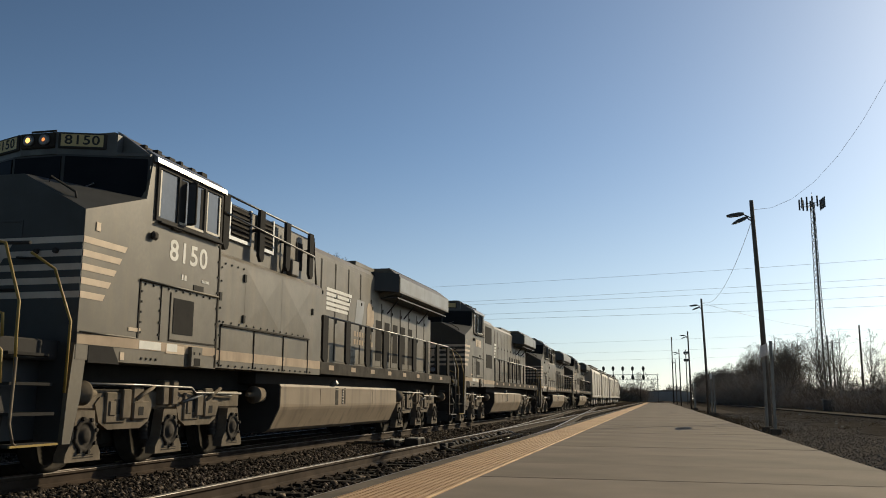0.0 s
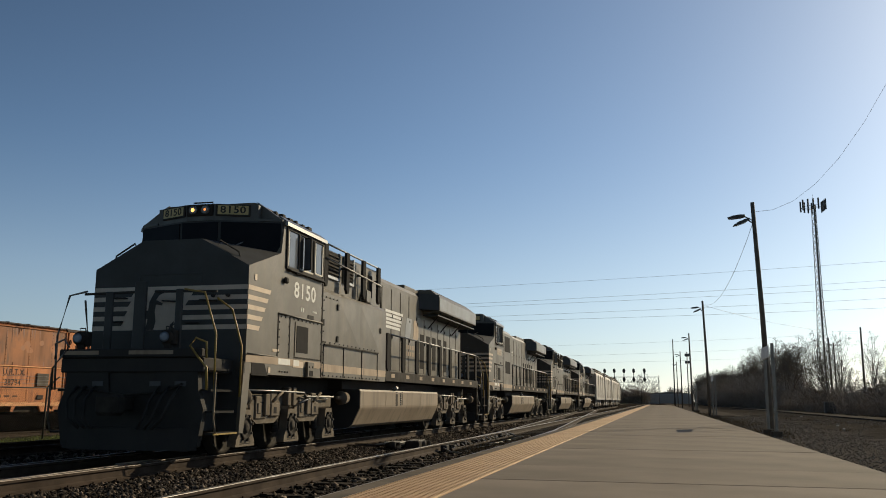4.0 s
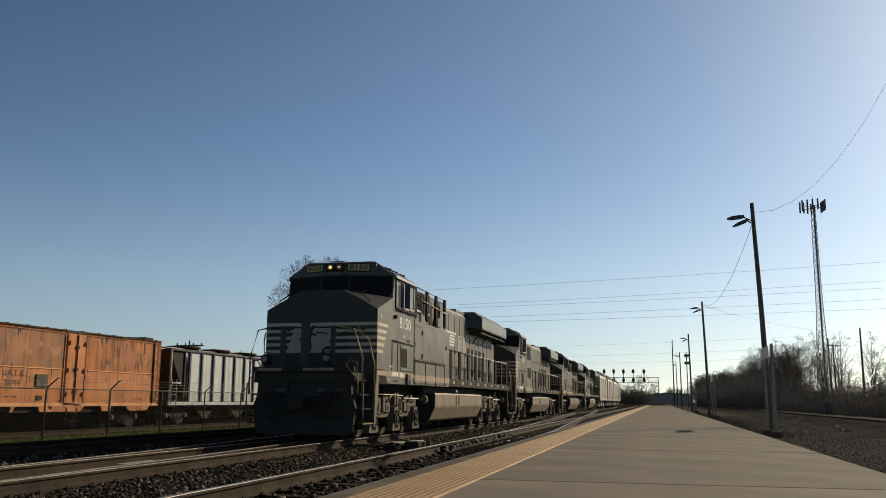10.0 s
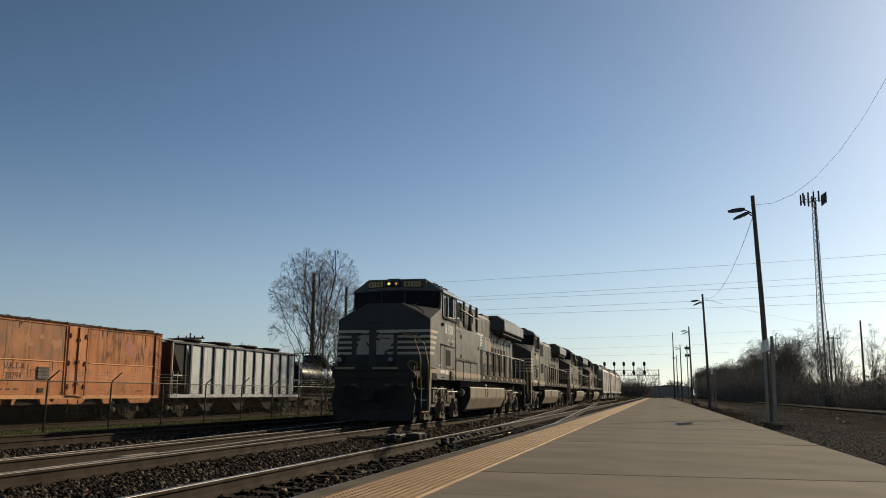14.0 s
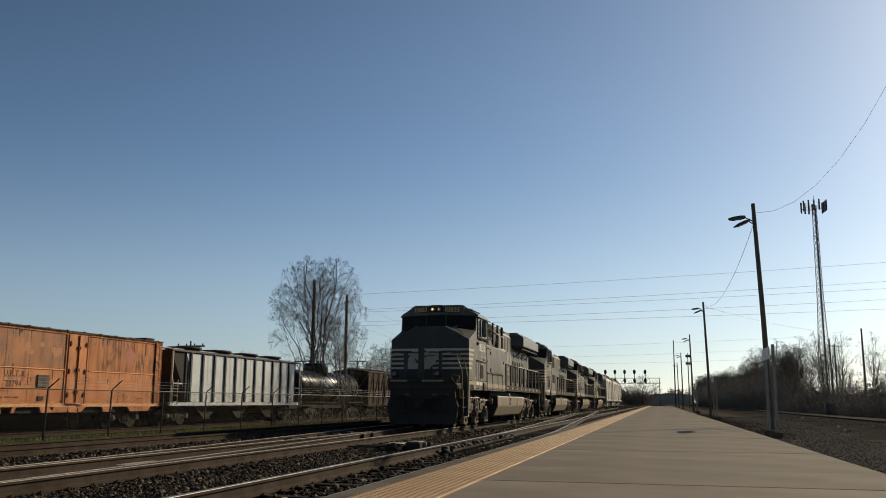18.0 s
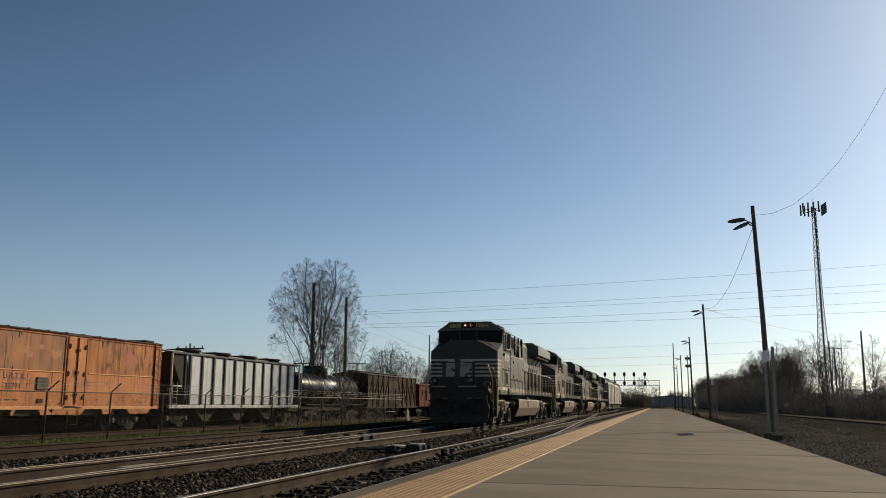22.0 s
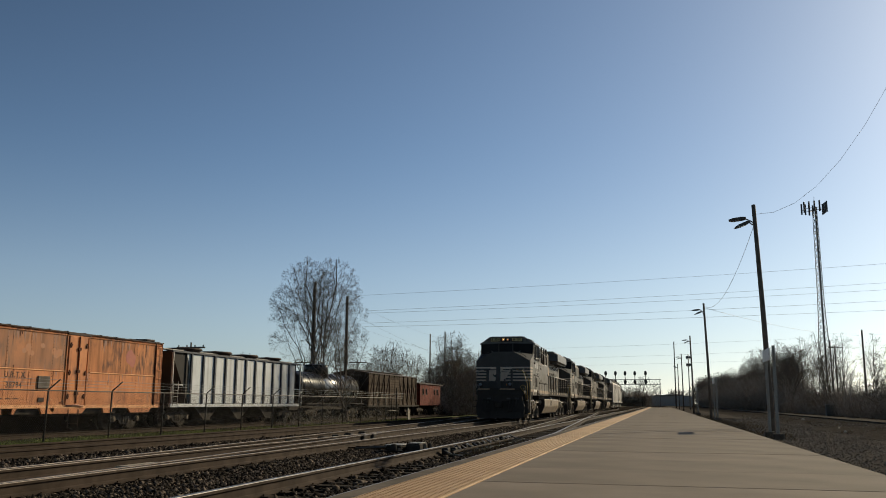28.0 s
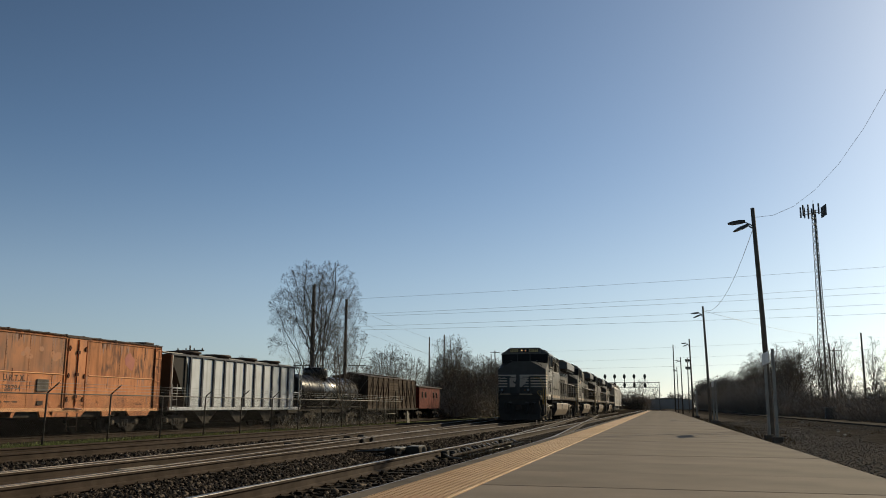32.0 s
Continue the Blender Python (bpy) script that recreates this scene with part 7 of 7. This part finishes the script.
# slim single trees at the near end of the bank, then a grove, then lower woods
for x, y, h, ms in ((20.5, 77, 6.6, tall_b), (17.6, 81, 7.1, tall_a), (19.4, 87, 5.8, tall_b), (17.4, 93, 8.0, tall_a), (18.6, 97, 5.6, broad_a), (17.2, 100, 6.6, tall_b), (18.2, 107, 9.2, tall_b), (18.9, 112, 9.0, tall_a)):
    tree_from(ms, pose(x, y, -0.2, 0, 0, rng.uniform(0, 360)) @ Matrix.Scale(h / 13.0, 4), "slim bare tree on the wooded bank", "bare trees on the wooded bank")


def grove_height(y):
    return float(np.interp(y, (115, 131, 152, 176, 184, 212, 245, 275, 320, 430), (8.0, 10.0, 11.4, 11.2, 10.0, 10.0, 8.2, 8.8, 10.4, 12.5)))


for i in range(13):
    y = 124 + i * 4.6
    ms, own = rng.choice(((broad_a, 11.5), (broad_b, 11.0), (broad_b, 11.0), (tall_b, 13.0)))
    tree_from(ms, pose(16.2 + rng.uniform(0.1, 1.0) * (0.150 * y - 16.4), y, -0.2, 0, 0, rng.uniform(0, 360)) @ Matrix.Scale(grove_height(y) / own * rng.uniform(0.82, 1.02), 4), "bare grey-brown tree on the wooded bank", "bare trees on the wooded bank")
for i in range(62):
    y = 183 + i * 3.9
    ms, own = rng.choice(((small_a, 9.0), (small_b, 8.0), (broad_b, 11.0), (broad_a, 11.5)))
    tree_from(ms, pose(16.2 + rng.uniform(0, 8), y, -0.2, 0, 0, rng.uniform(0, 360)) @ Matrix.Scale(grove_height(y) / own * rng.uniform(0.85, 1.12), 4), "bare grey-brown tree on the wooded bank", "bare trees on the wooded bank")
for i in range(46):
    y = 58 + i * 2.9
    tree_from(rng.choice((shrub_a, shrub_b)), pose(15.6 + rng.uniform(0, 3), y, -0.2, 0, 0, rng.uniform(0, 360)) @ Matrix.Scale(rng.uniform(0.45, 0.8) * (1.0 if y < 122 else 1.35), 4), "leafless brown shrub at the foot of the bank", "shrubs on the wooded bank")
for i in range(26):
    y = 92 + i * 2.0
    tree_from(rng.choice((shrub_a, shrub_b, shrub_a)), pose(-y * rng.uniform(0.172, 0.25), y, -0.4, 0, 0, rng.uniform(0, 360)) @ Matrix.Scale(rng.uniform(0.9, 1.5), 4), "leafless brown shrub beside the tracks", "shrubs along the tracks")


def thicket(name, label, spots, seed, wide=1.0):
    """Dense bare brush: lumpy domes filled with short twigs that point up and outwards."""
    rng = np.random.default_rng(seed)
    vs, count = [], 0
    for x, y, rx, ry, h, n in spots:
        n = int(n * 2.6)
        lumps = np.stack((rng.uniform(-rx, rx, 5), rng.uniform(-ry, ry, 5), rng.uniform(0.45, 0.85, 5) * h), -1)
        pick = lumps[rng.integers(0, 5, n)]
        d = rng.normal(0, 1, (n, 3))
        d /= np.linalg.norm(d, axis=1, keepdims=True)
        rad = rng.random((n, 1)) ** 0.45
        size = np.stack((pick[:, 2] * 0.42, pick[:, 2] * 0.42, pick[:, 2] * 0.55), -1)
        a = np.stack((x + pick[:, 0], y + pick[:, 1], pick[:, 2] * 0.55 - 0.4), -1) + d * rad * size
        low = rng.random(n) < 0.35
        a[low] = np.stack((x + rng.uniform(-rx, rx, n), y + rng.uniform(-ry, ry, n), rng.random(n) * 0.45 * h - 0.4), -1)[low]
        out = d * (1, 1, 0.5) + rng.normal(0, 0.55, (n, 3)) + (0, 0, 0.5)
        out /= np.linalg.norm(out, axis=1, keepdims=True)
        b = a + out * (0.10 + 0.13 * rng.random((n, 1))) * h * 0.8
        t = rng.uniform(0, math.tau, n)
        w = np.stack((np.cos(t), np.sin(t), np.zeros(n)), -1) * (0.016 * wide * rng.uniform(0.6, 1.5, n))[:, None]
        vs.append(np.stack((a - w, a + w, b + w * 0.3, b - w * 0.3), 1).reshape(-1, 3))
        count += n
    me = bpy.data.meshes.new(name)
    me.from_pydata(np.concatenate(vs).tolist(), [], np.arange(4 * count).reshape(-1, 4).tolist())
    me.materials.append(M["thicket"])
    return tagged(new(name, me), label, "thicket", kind="stuff")


def bank_height(x, y):
    tall = float(np.interp(y, (48, 113, 130, 165, 200, 260), (3.0, 3.2, 6.6, 7.0, 8.0, 8.2)))
    tall = 3.1 + (tall - 3.1) * float(np.interp(x / y, (0.137, 0.150), (1, 0)))
    return tall + 0.45 * math.sin(y * 0.31) + 0.3 * math.sin(y * 0.83)


thicket("thicket_right", "dense brown leafless brush on a low bank", [(16.2 + dx, y, 1.8, 3.5, bank_height(16.2 + dx, y), 1150) for y in range(48, 350, 6) for dx in (0, 3, 6)], 3, 1.25)
thicket("thicket_left", "dense brown leafless brush beside the tracks", [(-y * k, y, 2.2, 3.0, 4.9 + math.sin(y * 0.5), 620) for y in range(96, 150, 6) for k in (0.18, 0.215, 0.24)] + [(-34, y, 3, 4, 2.2, 200) for y in range(60, 130, 8)] + [(-17.7, y, 0.35, 1.4, 1.5 + 0.3 * math.sin(y * 2.1), 110) for y in range(41, 58, 3)], 5, 1.2)
thicket("thicket_distant", "far line of dark leafless woods", [(x, 520 + 10 * math.sin(x), 9, 10, 9.5 + 2.0 * math.sin(x * 0.13), 800) for x in range(-260, 240, 10)], 9, 9.0)
thicket("thicket_far", "dark leafless brush before the warehouse", [(x, 405, 2, 4, 9.0 + 1.2 * math.sin(x), 800) for x in range(-60, -4, 3)], 13, 4.5)
tree_from(broad_b, pose(-7.5, 398, -0.3) @ Matrix.Scale(1.2, 4), "bare tree before the far warehouse", "far trees on the skyline")
for i in range(36):
    x = -150 + i * 9.5 + rng.uniform(-4, 4)
    tree_from(rng.choice((broad_a, small_b)), pose(x, 480 + rng.uniform(0, 50), -0.3, 0, 0, rng.uniform(0, 360)) @ Matrix.Scale(rng.uniform(0.8, 1.25), 4), "far bare tree on the skyline", "far trees on the skyline")


def grass_strip():
    rng = np.random.default_rng(2)
    n = 60000
    y = 8 + 55 * rng.random(n) ** 1.4
    x = rng.uniform(-18.6, -14.2, n)
    keep = np.array([noise.noise((a * 0.6, b * 0.35, 3)) > -0.25 for a, b in zip(x, y)])
    x, y = x[keep], y[keep]
    n = len(x)
    h = rng.uniform(0.04, 0.15, n)
    a = rng.uniform(0, math.tau, n)
    w = np.stack((np.cos(a), np.sin(a), np.zeros(n)), -1) * 0.012
    p = np.stack((x, y, np.full(n, -0.28)), -1)
    tip = p + np.stack((rng.normal(0, 0.04, n), rng.normal(0, 0.04, n), h), -1)
    v = np.stack((p - w * 1.5, p + w * 1.5, tip + w * 0.3), 1).reshape(-1, 3)
    me = bpy.data.meshes.new("grass")
    me.from_pydata(v.tolist(), [], (np.arange(3)[None] + 3 * np.arange(n)[:, None]).tolist())
    me.materials.append(M["grass"])
    tagged(new("grass", me), "short sparse green grass by the fence", "grass", kind="stuff")


grass_strip()
for x, y, top in ((-39.0, 150, 13.3), (-36.3, 150, 13.7), (-35.4, 190, 12.6)):
    utility_pole(x, y, -0.4, top, 0, "slim wooden pole behind the yard")
for x, y, top in ((-35.4, 62, 5.9), (-38.4, 92, 6.1), (-37.7, 108, 6.8)):
    utility_pole(x, y, -0.4, top, 1, "old utility pole with a cross-arm", 0, 0.10)
path = boxes((11.2, 13.0, 36, 210, -0.2, 0.075))
solid("path", path, M["path"], "narrow pale concrete strip below the wooded bank", "path", "structure")


# ---------- small things on the ground ----------
def utility_box(x, y):
    bx = thing("utility_box", "small pale grey metal cabinet below the bank", "cabinet")
    part("body", boxes((x - 0.45, x + 0.45, y - 0.3, y + 0.3, 0.0, 0.95), bev=0.03), M["fence"], bx)
    part("lid", boxes((x - 0.5, x + 0.5, y - 0.35, y + 0.35, 0.95, 1.02), bev=0.01), M["galv"], bx)
    part("door", boxes((x - 0.38, x + 0.38, y - 0.315, y - 0.3, 0.1, 0.88)), M["fence"], bx)


def signal_mast(x, y):
    sm = thing("signal_mast", "slim signal mast with two dark heads beyond the platform", "signal", at=pose(x, y, 0))
    bm = bmesh.new()
    tube(bm, ((0, 0, 0), (0, 0, 9.0)), 0.08, 8)
    part("mast", bm, M["galv"], sm)
    for z in (7.3, 8.5):
        for dx in (-0.22, 0.22):
            bm = boxes((dx - 0.16, dx + 0.16, -0.3, 0.0, z - 0.2, z + 0.2), bev=0.05)
            part("signal_head", bm, M["lamp"], sm)
        part("signal_bracket", boxes((-0.3, 0.3, -0.05, 0.05, z - 0.3, z - 0.24)), M["galv"], sm)


def clump(name, label, category, spots, material, count, h, seed, r=0.004, lean=0.5):
    """Dry stalks in small tufts."""
    rng = random.Random(seed)
    v, f = [], []
    for x, y, z in spots:
        for _ in range(count):
            p = Vector((x + rng.gauss(0, 0.12), y + rng.gauss(0, 0.3), z))
            q = p + Vector((rng.gauss(0, lean) * h, rng.gauss(0, lean) * h, h * rng.uniform(0.4, 1.1)))
            o = len(v)
            v += [p - Vector((r, 0, 0)), p + Vector((r, 0, 0)), q]
            f.append((o, o + 1, o + 2))
    me = bpy.data.meshes.new(name)
    me.from_pydata(v, [], f)
    me.materials.append(material)
    return tagged(new(name, me), label, category, kind="stuff")


boards = thing("board_stack", "pale weathered boards leaning upright beyond the fence", "boards")
for k in range(3):
    bm = bmesh.new()
    prism(bm, ((58.0 + k * 0.24, -0.32), (58.2 + k * 0.24, -0.32), (58.1 + k * 0.18, 0.62 - 0.08 * k), (57.92 + k * 0.18, 0.62 - 0.08 * k)), "x", -16.6 - 0.02 * k, -16.56 - 0.02 * k)
    part("board", bm, M["galv"] if k != 1 else M["wood"], boards)
utility_box(14.6, 84.0)
signal_mast(4.75, 150.0)
rw = random.Random(12)
clump("dry_weeds", "dry tan weed stalks along rails and platform", "weeds", [(-4.35 + rw.gauss(0, 0.2), rw.uniform(19, 27), -0.22) for _ in range(40)] + [(2.5 + abs(rw.gauss(0, 0.7)), rw.uniform(24, 70), 0.02) for _ in range(140)] + [(rw.uniform(6, 12.5), rw.uniform(25, 100), -0.06) for _ in range(70)], M["weed"], 16, 0.22, 5, 0.006)
for i, (x, y, z, s) in enumerate(((9.6, 27.5, -0.02, 0.09), (7.2, 40.0, -0.02, 0.06), (6.6, 35.5, -0.02, 0.05), (9.0, 62.0, -0.02, 0.09), (-14.2, 26.0, -0.22, 0.09), (-14.4, 44.0, -0.22, 0.13), (-15.0, 52, -0.22, 0.12))):
    bm = bmesh.new()
    bmesh.ops.create_icosphere(bm, subdivisions=2, radius=s)
    for v in bm.verts:
        v.co *= 1 + 0.3 * noise.noise(v.co * 9 + Vector((i * 7, 0, 0)))
        v.co.z *= 0.7
    ob = solid("pale_rock", bm, M["white"], "small pale rock lying on the ground", "rock", group="pale rocks")
    ob.matrix_world = pose(x, y, z + s * 0.3)


# ---------- the train draws slowly away along the platform ----------
def lead_nose(t):
    return 9.280119 + 1.093353 * t + 0.006565 * t ** 2 + 0.000189 * t ** 3 - 0.000002 * t ** 4


def motions():
    for ob, back in TRAIN:
        rows = []
        for t in range(0, 33, 2):
            y = lead_nose(t) + back
            x0, x1 = main_x(y), main_x(y + 17.0)
            rows.append((t, pose(x0, y, 0, 0, 0, math.degrees(math.atan2(x0 - x1, 17.0)))))
        walk(ob, rows)


motions()
